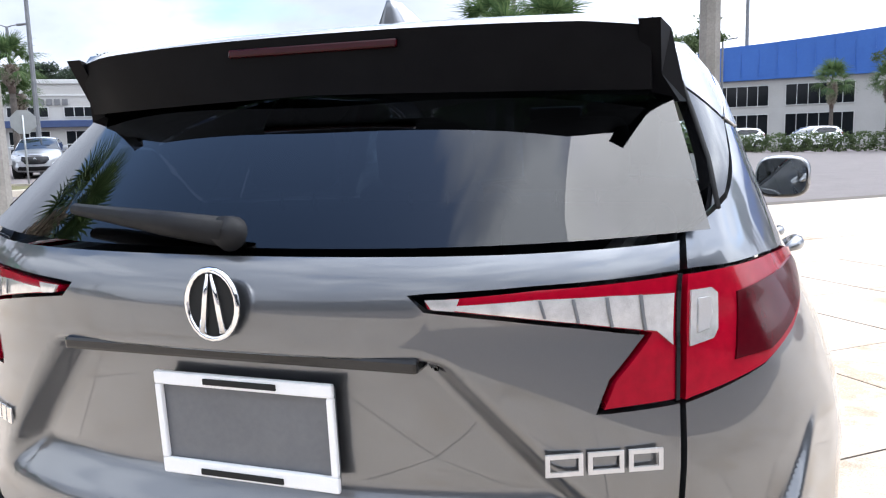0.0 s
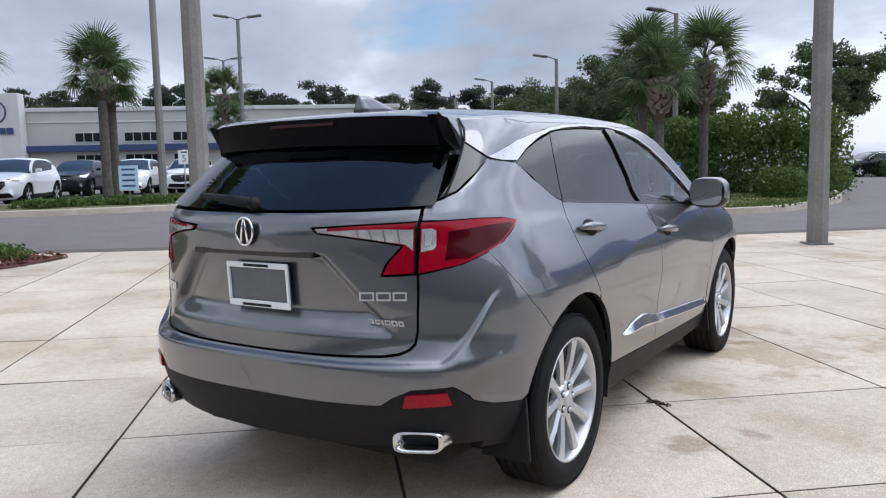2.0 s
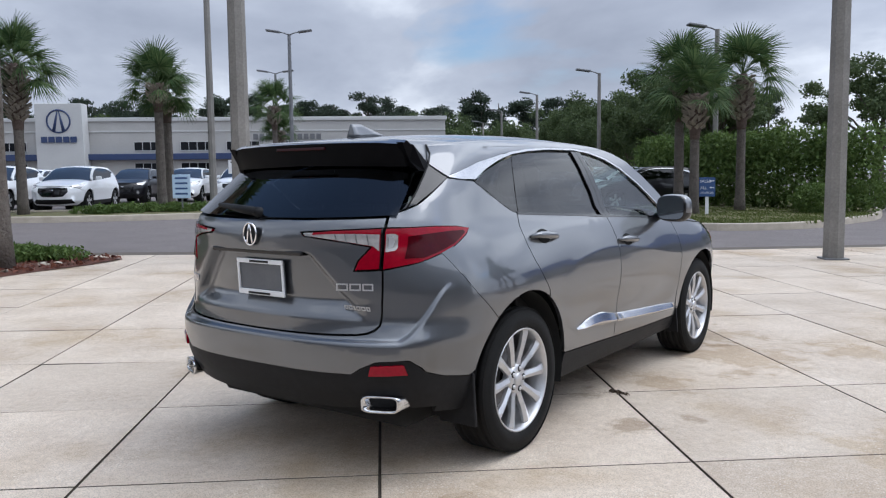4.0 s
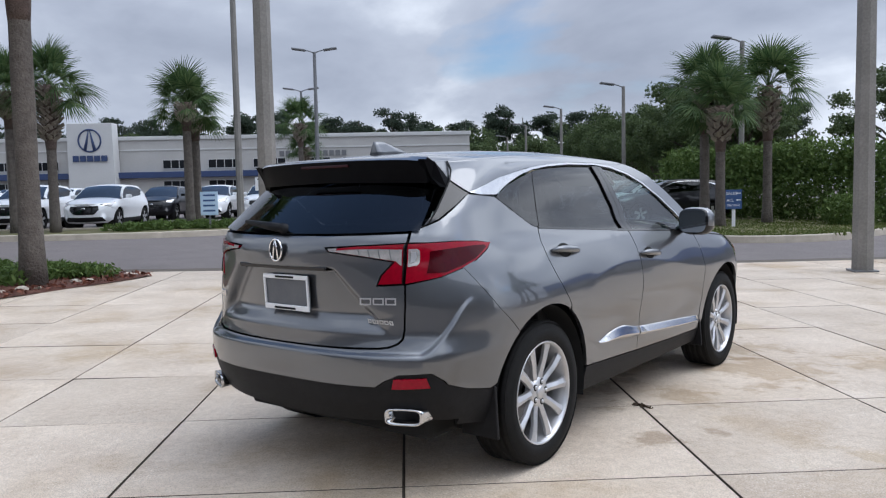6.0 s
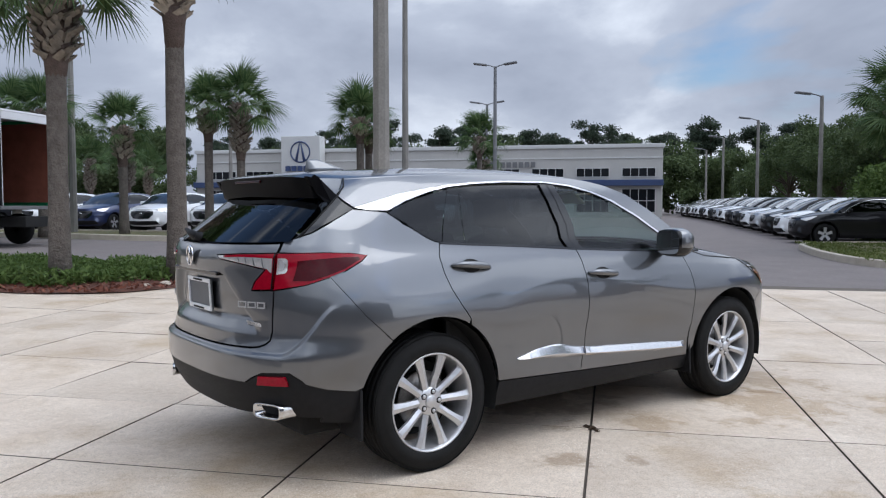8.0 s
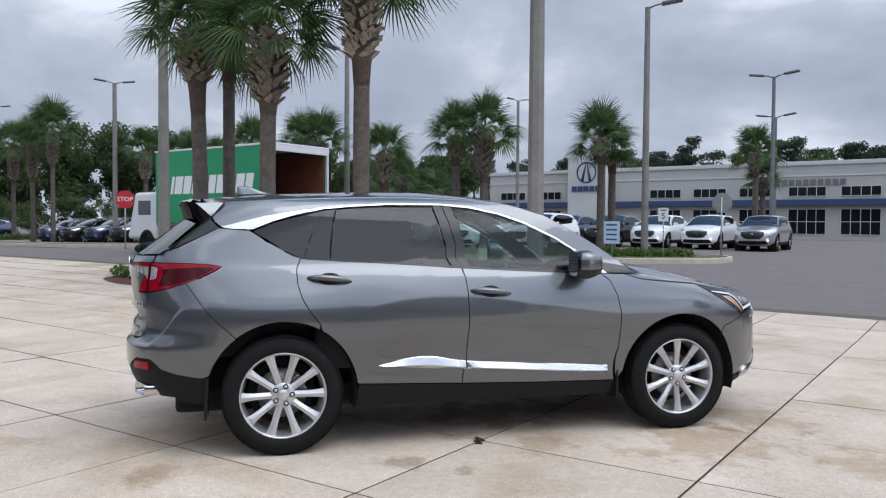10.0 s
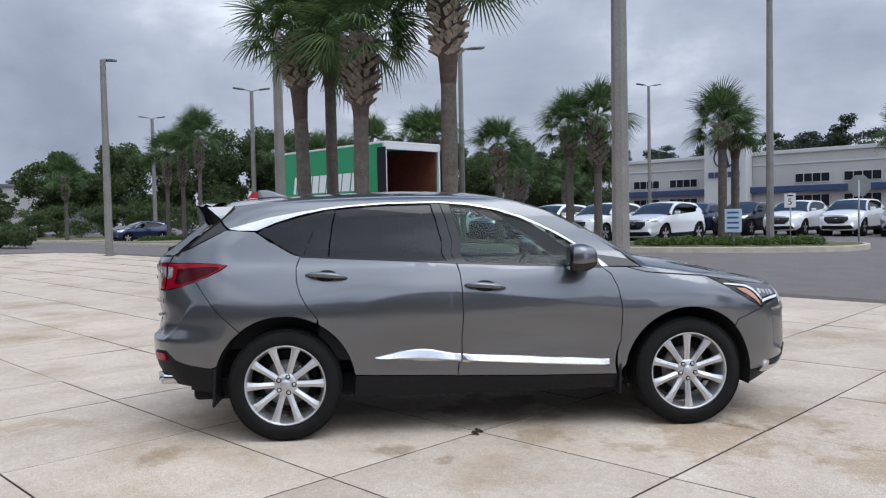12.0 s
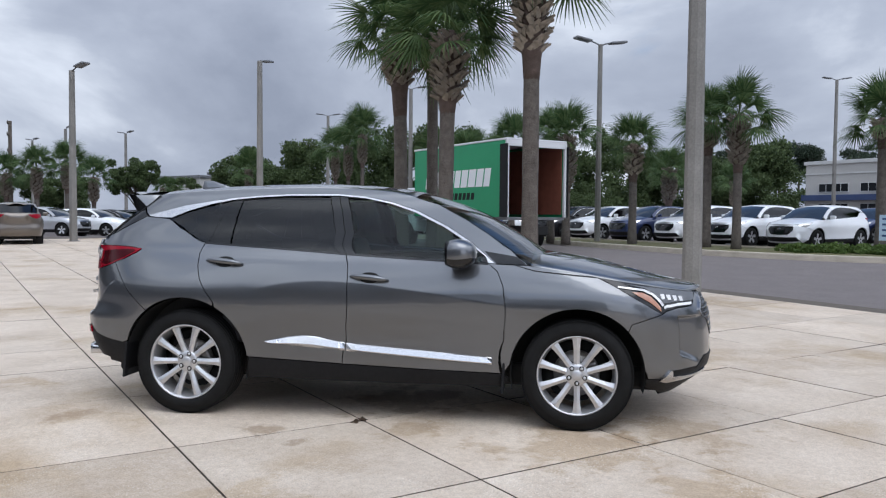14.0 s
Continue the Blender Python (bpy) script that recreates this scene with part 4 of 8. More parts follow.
    hollow = [(px(0.012 * i, 1.0), z) for i in range(-44, 45) for z in (1.098, 1.085, 1.079, 1.072, 1.065, 1.052)]
    hollow += [(px(s_ * (gate_hollow(z) + k), z), z) for z in [0.795 + 0.015 * i for i in range(19)] for s_ in (-1, 1) for k in (-0.03, -0.015, 0.0, 0.015, 0.03, 0.045, 0.06)]
    hollow += [(px(0.025 * i, z), z) for i in range(-23, 24) for z in (0.772, 0.785, 0.80, 0.815, 0.83, 0.845, 0.858, 0.870)]
    right = G((0.0, 0.704), (0.35, 0.707), (0.60, 0.714), (0.650, 0.721), (0.682, 0.735), (0.700, 0.757), (0.7045, 0.80), (0.705, 0.85), (0.705, 1.002)) + list(reversed(low[1:4])) + Y(*CREASE) + Y(*wheel_arc(0.0, RA, 128, 162, 8))
    edge = Y((-0.48, 0.500), (-0.62, 0.522), (-0.71, 0.555)) + X((0.800, 0.575), (0.765, 0.612), (0.65, 0.606), (0.59, 0.576), (0.55, 0.548), (0.30, 0.545), (0.0, 0.545))
    bump = right + edge + mirror(right + edge)[1:-1]
    panel("rear_bumper", bump, paint, car, "painted rear bumper cover", step=min(step, 0.045), gap=0.0015, lift=0.002, extra=sweep)
    bottom_r = X((0.0, 0.350), (0.40, 0.362), (0.60, 0.378), (0.80, 0.372)) + Y((-0.62, 0.345), (-0.47, 0.325))
    lower = list(reversed(edge)) + Y(*reversed(wheel_arc(0.0, RA, 188, 163, 5))) + list(reversed(bottom_r))
    panel("lower_bumper", lower + mirror(lower)[1:-1], M_BLACK, car, "matt black lower bumper", step=max(step, 0.06), lift=-0.004)
    lidr = G((0.0, 0.710), (0.35, 0.713), (0.60, 0.721), (0.645, 0.728), (0.674, 0.740), (0.692, 0.760), (0.6985, 0.80), (0.699, 0.85), (0.699, 1.002), (0.582, 0.998), (0.60, 1.045), (0.648, 1.105), (0.56, 1.122), (0.45, 1.138), (0.34, 1.150), (0.315, 1.172), (0.50, 1.182), (0.695, 1.190), (0.693, 1.232), (0.45, 1.226), (0.0, 1.222))
    lid = lidr + mirror(lidr)[1:-1]
    gate = panel("tailgate", lid, paint, car, "painted tailgate, closed", step=min(step, 0.045), gap=0.0015, extra=hollow)
    for s in (1, -1):
        fl = (lambda o: o) if s == 1 else mirror
        o = G((0.34, 1.167), (0.50, 1.179), (0.694, 1.187), (0.694, 1.008), (0.590, 1.004), (0.606, 1.045), (0.655, 1.107), (0.56, 1.126), (0.45, 1.142), (0.345, 1.153))
        panel("gate_lamp", fl(o), M_RED, gate, "red tailgate lamp", step=0.035, gap=0.002, depth=0.03, lift=0.004)
        w = G((0.37, 1.159), (0.50, 1.166), (0.60, 1.166), (0.684, 1.162), (0.684, 1.086), (0.660, 1.109), (0.56, 1.1285), (0.45, 1.1445), (0.375, 1.153))
        panel("clear_lens", fl(w), M_CLEARLAMP, gate, "clear lens strip", step=0.03, gap=0.001, depth=0.004, lift=0.007)
        for k in range(4):
            x0 = 0.50 + 0.045 * k
            div = G((x0, 1.164), (x0 + 0.004, 1.164), (x0 + 0.011, 1.140 - 0.009 * k), (x0 + 0.007, 1.140 - 0.009 * k))
            panel("lens_rib", fl(div), M_PLATE, gate, "grey lens divider", step=0.03, gap=0.0, depth=0.002, lift=0.0100)
        tip = G((0.342, 1.166), (0.392, 1.168), (0.385, 1.152), (0.352, 1.154))
        panel("lamp_tip", fl(tip), M_CLEARLAMP, gate, "clear lamp tip", step=0.03, gap=0.0, depth=0.004, lift=0.008)
        seam = G((0.689, 1.187), (0.694, 1.187), (0.694, 1.008), (0.689, 1.008))
        panel("lamp_seam", fl(seam), M_GLOSSBLACK, gate, "black lamp edge", step=0.03, gap=0.0, depth=0.004, lift=0.0075)
    fr = [(0.0, 0.928), (0.36, 0.916), (0.392, 0.911), (0.571, 0.872), (0.698, 0.829)] + NY((3.41, 0.823), (3.335, 0.807), (3.300, 0.7838), (3.222, 0.7605), (3.103, 0.7228)) + NY(*wheel_arc(2.751, FA, 42.4, 6, 6)) + NY((3.22, 0.355), (3.40, 0.355)) + Q((0.6, 0.36), (0.0, 0.36))
    slit = [(q, 0.40 + 0.02 * i) for i in range(20) for q in (0.958, 0.953, 0.948, 0.943, 0.938, 0.931, 0.922, 0.905, 0.88)]
    slit += [(0.53 + 0.03 * i, z) for i in range(12) for z in (0.778, 0.770, 0.765, 0.760, 0.755, 0.749, 0.74)]
    slit += [(0.53 + 0.03 * i, 0.505 - 0.28 * (0.42 - 0.03 * i) + d) for i in range(13) for d in (-0.006, 0.0, 0.012, 0.025, 0.038, 0.05, 0.06)]
    slit += [(-q, z) for q, z in slit]
    panel("front_bumper", fr + mirror(fr)[1:-1], paint, car, "painted front bumper cover", fn=nose, step=min(max(step, 0.05), 0.06), gap=0.0004, extra=slit)
    gr = [(0.0, 0.905), (0.345, 0.905), (0.46, 0.855), (0.595, 0.79), (0.56, 0.757), (0.45, 0.715), (0.30, 0.60), (0.0, 0.56)]
    grille = panel("grille", gr + mirror(gr)[1:-1], M_GLOSSBLACK, car, "black diamond grille", fn=nose, step=0.05, gap=0.0, lift=0.005, depth=0.02)
    for z in (0.875, 0.845, 0.815, 0.785, 0.755, 0.72, 0.685, 0.65):
        e = 0.40 + 0.13 * (0.875 - z) / 0.06 if z > 0.79 else (0.54 if z > 0.75 else 0.42 - 1.0 * (0.72 - z))
        bar = [(0.0, z), (e, z - 0.008), (e, z - 0.015), (0.0, z - 0.008)]
        panel("grille_bar", bar + mirror(bar)[1:-1], M_PLATE, grille, "grey grille bar", fn=nose, step=0.06, gap=0.0, lift=0.010, depth=0.006)
    for s in (1, -1):
        fl = (lambda o: o) if s == 1 else mirror
        panel("grille_edge", fl([(0.345, 0.910), (0.46, 0.862), (0.605, 0.797), (0.598, 0.775), (0.565, 0.750), (0.545, 0.752), (0.580, 0.780), (0.582, 0.793), (0.45, 0.853), (0.345, 0.898)]), M_SATIN, grille, "satin chrome grille edge", fn=nose, step=0.04, gap=0.0, lift=0.010, depth=0.015)
        panel("air_slit", fl([(0.938, 0.766), (0.953, 0.766), (0.957, 0.62), (0.951, 0.525), (0.940, 0.525), (0.942, 0.62)]), M_DARK, car, "narrow black air slit", fn=nose, step=0.03, gap=0.0, lift=0.001, depth=0.004)
    inl = Q((0.0, 0.47), (0.52, 0.48), (0.60, 0.40), (0.0, 0.38))
    panel("lower_intake", inl + mirror(inl)[1:-1], M_BLACK, car, "black lower intake", fn=nose, step=0.07, gap=0.0, lift=0.006, depth=0.02)
    chin = Q((0.0, 0.355), (0.6, 0.355)) + [(nose_end(z) - p, z) for p, z in Y((3.40, 0.352), (3.20, 0.352), (3.205, 0.29), (3.32, 0.23))] + Q((0.6, 0.215), (0.0, 0.21))
    panel("chin", chin + mirror(chin)[1:-1], M_BLACK, car, "matt black chin spoiler", fn=nose, step=0.07, gap=0.002, lift=0.004)
    for s in (1, -1):
        fl = (lambda o: o) if s == 1 else mirror
        side_in = [(1.0, 0.405), (0.74, 0.414), (0.42, 0.42), (0.42, 0.375), (0.75, 0.362), (0.97, 0.362)]
        panel("side_intake", fl(side_in), M_BLACK, car, "black side intake", fn=nose, step=0.05, gap=0.0, lift=0.003, depth=0.02)
        fin = [(1.085, 0.342), (1.060, 0.376), (1.036, 0.410), (1.015, 0.406), (0.985, 0.370), (0.75, 0.368), (0.48, 0.388), (0.48, 0.368), (0.75, 0.346), (0.99, 0.328)]
        panel("bumper_fin", fl(fin), M_SATIN, car, "satin chrome bumper fin", fn=nose, step=0.04, gap=0.0, lift=0.014, depth=0.03)
    # cross sheets
    cross_loft("roof", lambda y: (y, ROOF_MID(y)), roof_edge, -0.50, 1.615, paint, car, 26, 12, 2.3, "painted roof", 0.012)
    cross_loft("windscreen", lambda v: (SCREEN_Y(v), SCREEN_Z(v)), screen_edge, 0.0, 1.0, M_GLASS_SCREEN, car, 12, 10, 2.2, "laminated windscreen")
    cross_loft("bonnet", hood_mid, hood_edge, 2.44, 3.52, paint, car, 16, 12, 2.6, "painted bonnet", 0.012)
    cross_loft("cowl", lambda v: (2.60 - v * 0.10, 1.105 + v * 0.02), lambda v: (0.80, 2.46 - v * 0.02, 1.085 + v * 0.01), -1.0, 1.0, M_BLACK, car, 3, 8, 2.2, "black wiper cowl")
    g_mid = lambda v: (-0.928 + 0.438 * v, 1.232 + 0.33 * v)
    g_edge = lambda v: (0.690 - 0.10 * v, -0.733 + 0.335 * v, 1.245 + 0.30 * v)
    cross_loft("rear_window", g_mid, g_edge, 0.0, 1.0, M_GLASS_REAR, gate, 10, 12, 2.6, "dark tinted rear window")
    return gate


# ---- car fittings ----
def wheel(parent, cx, cy, out, fine=True, r=0.372, w=0.235, spin=0.0):
    """A ten-spoke alloy wheel; out is +1 or -1 for the side that it faces."""
    n = 48 if fine else 20
    hw = w / 2
    prof = [(0.255, -hw * 0.86), (0.272, -hw * 0.98), (0.31, -hw), (0.345, -hw * 0.93), (0.364, -hw * 0.78)]
    if fine:
        for k in range(5):
            c = -hw * 0.72 + k * hw * 0.36
            prof += [(r, c - 0.017), (r, c + 0.012), (r - 0.008, c + 0.014), (r - 0.008, c + 0.024)]
    prof += [(r, hw * 0.78), (0.364, hw * 0.84), (0.345, hw * 0.95), (0.325, hw * 0.985), (0.323, hw * 1.0), (0.288, hw * 0.99), (0.268, hw * 0.90), (0.258, hw * 0.80)]
    ob = part("wheel", lathe("wheel", prof, M_TYRE, n, "X"), parent, "black tyre on a silver alloy rim", pose(cx, cy, 0.372, spin * out, 0, 0 if out > 0 else 180))
    rim = lathe("rim", [(0.258, -hw * 0.8), (0.245, -hw * 0.7), (0.235, hw * 0.2), (0.250, hw * 0.62), (0.256, hw * 0.80), (0.263, hw * 0.86), (0.268, hw * 0.90), (0.263, hw * 0.93), (0.256, hw * 0.88), (0.250, hw * 0.66)], M_RIM, n, "X")
    part("rim", rim, ob, "silver alloy rim")
    # spokes
    spoke = bmesh.new()
    sec = [(0.045, 0.022, 0.030), (0.10, 0.0195, 0.026), (0.17, 0.0205, 0.022), (0.225, 0.025, 0.022), (0.258, 0.033, 0.016)]
    rings = []
    for rr, hwid, th in sec:
        x0 = hw * 0.62 + 0.018 * smoothstep(0.05, 0.22, rr)
        ring = [spoke.verts.new(c) for c in ((x0 - th, -hwid, rr), (x0 - 0.006, -hwid, rr), (x0 + 0.004, 0, rr), (x0 - 0.006, hwid, rr), (x0 - th, hwid, rr))]
        rings.append(ring)
    for a, b in zip(rings, rings[1:]):
        for i in range(5):
            spoke.faces.new((a[i], a[(i + 1) % 5], b[(i + 1) % 5], b[i]))
    bmesh.ops.recalc_face_normals(spoke, faces=spoke.faces)
    me = solid(spoke, "spoke", M_RIM)
    for k in range(10):
        part("spoke", me, ob, "", pose(0, 0, 0, 36 * k, 0, 0))
    hub = lathe("hub", [(0.078, hw * 0.30), (0.078, hw * 0.60), (0.070, hw * 0.68), (0.036, hw * 0.68)], M_RIM, 24, "X")
    part("hub", hub, ob)
    part("centre_cap", lathe("centre_cap", [(0.036, hw * 0.60), (0.035, hw * 0.74), (0.028, hw * 0.78), (0.0, hw * 0.79)], M_RIM, 20, "X"), ob, "silver centre cap")
    if fine:
        nut = lathe("lug_nut", [(0.0105, hw * 0.5), (0.0105, hw * 0.73), (0.007, hw * 0.76), (0.0, hw * 0.76)], M_RIM, 8, "X")
        hole = lathe("lug_hole", [(0.0, hw * 0.695), (0.017, hw * 0.695), (0.018, hw * 0.60)], M_DARK, 12, "X")
        for k in range(5):
            part("lug_hole", hole, ob, "", pose(0, 0.055 * math.sin(radians(72 * k + 36)), 0.055 * math.cos(radians(72 * k + 36))))
            part("lug_nut", nut, ob, "", pose(0, 0.055 * math.sin(radians(72 * k + 36)), 0.055 * math.cos(radians(72 * k + 36))))
    part("brake_disc", lathe("brake_disc", [(0.05, 0.0), (0.155, 0.0), (0.155, -0.024), (0.05, -0.024)], M_DISC, 24, "X"), ob, "steel brake disc", pose(0.0, 0, 0))
    if fine:
        part("brake_caliper", solid(box_bm(0.07, 0.07, 0.16, 0.015), "brake_caliper", M_DISC), ob, "grey brake caliper", pose(-0.01, 0.13, -0.08, 12, 0, 0))
    part("inner_barrel", lathe("inner_barrel", [(0.21, -hw * 0.6), (0.02, -hw * 0.6)], M_DARK, 20, "X"), ob)
    return ob


def pad(name, mat, sx, sy, sz, parent, m, label="", bevel=0.04):
    return part(name, solid(box_bm(sx, sy, sz, bevel, 3), name, mat, True), parent, label, m)


def seat(parent, x, y, name="front_seat"):
    s = pad(name, M_SEAT, 0.50, 0.52, 0.16, parent, pose(x, y, 0.52), "black leather front seat")
    pad("backrest", M_SEAT, 0.48, 0.15, 0.62, s, pose(0, -0.24, 0.10, 14, 0, 0))
    hr = pad("headrest", M_SEAT, 0.27, 0.11, 0.19, s, pose(0, -0.42, 0.76, 8, 0, 0), "", 0.045)
    for d in (-0.07, 0.07):
        part("post", tube("post", [(d, -0.02, -0.10), (d, 0, 0.05)], [0.007, 0.007], M_CHROME, 8), hr, "chrome headrest post")
    return s


def door_handle(parent, y, z, s):
    """A pull handle over a flat dark patch that paints the shade of its scooped cup."""
    n = skin_normal(skin, py(y, z) * s, z)
    pts, rad = [], []
    for i in range(9):
        t = i / 8 - 0.5
        yy = y + 0.27 * t
        zz = z - 0.012 * t * 2
        p = skin(py(yy, zz) * s, zz)
        pts.append(p + n * (0.030 * (1 - (2 * t) ** 4) + 0.002))
        rad.append(0.0205 * (1 - 0.60 * abs(2 * t) ** 3))
    h = part("door_handle", tube("door_handle", pts, rad, M_PAINT, 10), parent, "body-coloured pull handle")
    # no hollow here: the cup's shade is a dark sheet on the door skin
    cup = []
    for i in range(16):
        a = 2 * math.pi * i / 16
        cup.append((py(y + 0.072 * math.cos(a), z), z + 0.006 + 0.037 * math.sin(a)))
    panel("handle_cup", cup if s == 1 else mirror(cup), M_DARK, h, "flat dark patch painting the shade of the handle recess", step=0.03, gap=0, lift=0.0025, depth=0.002)


def side_mirror(parent, s):
    bm = bmesh.new()
    bmesh.ops.create_cube(bm, size=1.0)
    bmesh.ops.subdivide_edges(bm, edges=bm.edges[:], cuts=5, use_grid_fill=True)
    for v in bm.verts:
        x, y, z = v.co * 2
        q = (abs(x) ** 3.2 + abs(y) ** 2.6 + abs(z) ** 3.2) ** (1 / 3.0)
        q = max(q, 1e-3)
        x, y, z = x / q, y / q, z / q
        taper = 1 - 0.22 * max(0.0, y)
        v.co = (x * 0.118 * taper, max(y, -0.75) * 0.108, z * 0.098 * taper)
    bmesh.ops.recalc_face_normals(bm, faces=bm.faces)
    for f in bm.faces:
        f.material_index = 1 if f.calc_center_median().z < -0.026 or f.calc_center_median().y < -0.064 else 0
    me = solid(bm, "door_mirror", [M_PAINT, M_GLOSSBLACK], True)
    ob = part("door_mirror", me, parent, "body-coloured door mirror with black base", pose(s * 0.985, 1.975, 1.176, 0, 0, -6 * s))
    g = bmesh.new()
    bmesh.ops.create_circle(g, cap_ends=True, segments=28, radius=1.0)
    for v in g.verts:
        k = (abs(v.co.x) ** 4 + abs(v.co.y) ** 4) ** 0.25
        v.co = v.co / max(k, 1e-3)
        v.co.x *= 0.098
        v.co.y *= 0.080
    part("mirror_glass", solid(g, "mirror_glass", M_MIRROR), ob, "mirror glass", pose(0, -0.0845, 0.004, 90, 0, 0))
    part("mirror_arm", tube("mirror_arm", [(-s * 0.17, 0.05, -0.06), (-s * 0.10, 0.02, -0.055), (-s * 0.03, 0.0, -0.05)], [0.03, 0.028, 0.024], M_GLOSSBLACK, 8), ob, "gloss black mirror arm")
    return ob


def spoiler(gate):
    """The roof spoiler: painted top and end caps, deep black underside down to the glass."""
    half = 0.590
    xs = [half * math.sin(radians(-90 + 180 * i / 36)) for i in range(37)]
    vs, fs, idx = [], [], []
    for x in xs:
        a = abs(x) / half
        end = smoothstep(0.80, 1.0, a)
        ytip = -0.650 + 0.06 * a ** 2.2 + 0.02 * end
        drop = 0.010 * a ** 2.4 + 0.004 * end
        y_low, z_low = -0.632 + 0.09 * a ** 2, 1.472 - 0.012 * a
        edge = (ROOF_MID(-0.50) - 0.040 * a ** 2.3 + 0.001)
        prof = [(-0.50, edge), (-0.58 + 0.04 * a ** 2, 1.598 - drop), (ytip + 0.018, 1.586 - drop), (ytip, 1.578 - drop), (ytip + 0.004, 1.566 - drop), (ytip + 0.010, 1.528 - drop * 0.7), (y_low, z_low), (-0.57 + 0.08 * a ** 2, z_low + 0.01), (-0.46, 1.53 - drop)]
        vs += [(x, y, z) for y, z in prof]
    k = 9
    for i in range(len(xs) - 1):
        for j in range(k - 1):
            fs.append((i * k + j, i * k + j + 1, (i + 1) * k + j + 1, (i + 1) * k + j))
            idx.append(0 if j < 3 else 1)
    fs += [tuple(range(k)), tuple(range((len(xs) - 1) * k + k - 1, (len(xs) - 1) * k - 1, -1))]
    idx += [1, 1]
    me = mesh("spoiler", vs, fs, [M_PAINT, M_SPOILER], True, idx)
    bm = bmesh.new(); bm.from_mesh(me); bmesh.ops.recalc_face_normals(bm, faces=bm.faces); bm.to_mesh(me); bm.free()
    me.set_sharp_from_angle(angle=radians(32))
    sp = part("spoiler", me, gate, "painted roof spoiler with black underside")
    for s in (1, -1):
        B, C, D = Vector((0.616, -0.525, 1.562)), Vector((0.562, -0.356, 1.565)), Vector((0.628, -0.430, 1.476))
        out = (C - B).cross(D - B).normalized()
        out = out if out.x > 0 else -out
        n, vs, fs, at_ij = 8, [], [], {}
        for i in range(n + 1):
            for j in range(n + 1 - i):
                u, v = i / n, j / n
                w = 1 - u - v
                q = B * w + C * u + D * v + out * 0.014 * (u * v + v * w + w * u) * (1 - 0.6 * w)
                at_ij[i, j] = len(vs)
                vs.append((s * q.x, q.y, q.z))
        for i in range(n):
            for j in range(n - i):
                fs.append((at_ij[i, j], at_ij[i + 1, j], at_ij[i, j + 1]))
                if i + j < n - 1:
                    fs.append((at_ij[i + 1, j], at_ij[i + 1, j + 1], at_ij[i, j + 1]))
        if s == 1:
            fs = [tuple(reversed(f)) for f in fs]
        end = part("spoiler_end", mesh("spoiler_end", vs, fs, M_PAINT, False), sp, "painted spoiler end")
        sm = end.modifiers.new("thick", "SOLIDIFY")
        sm.thickness, sm.offset = 0.012, -1
        seam = [C + Vector((0.002, 0.004, 0.002)), C * 0.55 + D * 0.45 + Vector((0.010, 0.016, 0)), D + Vector((0.006, 0.004, 0)), Vector((0.658, -0.50, 1.415)), Vector((0.684, -0.59, 1.343)), Vector((0.700, -0.68, 1.272))]
        part("gate_seam", tube("gate_seam", [(s * q.x, q.y, q.z) for q in seam], [0.0045] * 6, M_DARK, 6), sp, "dark shut line of the tailgate")
        fin = [(0.607, -0.590, 1.572), tuple(B + Vector((0.004, 0, 0))), tuple(D + Vector((0.004, 0, 0))), (0.646, -0.470, 1.440), (0.634, -0.500, 1.440), (0.606, -0.535, 1.486)]
        k = len(fin)
        bm = bmesh.new()
        vv = [bm.verts.new((s * x, y, z)) for x, y, z in fin] + [bm.verts.new((s * (x - 0.035), y, z)) for x, y, z in fin]
        bm.faces.new(vv[:k]); bm.faces.new(vv[k:])
        for i in range(k):
            bm.faces.new((vv[i], vv[(i + 1) % k], vv[k + (i + 1) % k], vv[k + i]))
        bmesh.ops.recalc_face_normals(bm, faces=bm.faces)
        part("spoiler_fin", solid(bm, "spoiler_fin", M_SPOILER), sp, "black fin beside the rear window")
    box("brake_light", (0.34, 0.010, 0.016), M_SMOKE, sp, pose(0, -0.646, 1.546, -10, 0, 0), 0.004, "dark red high brake light")


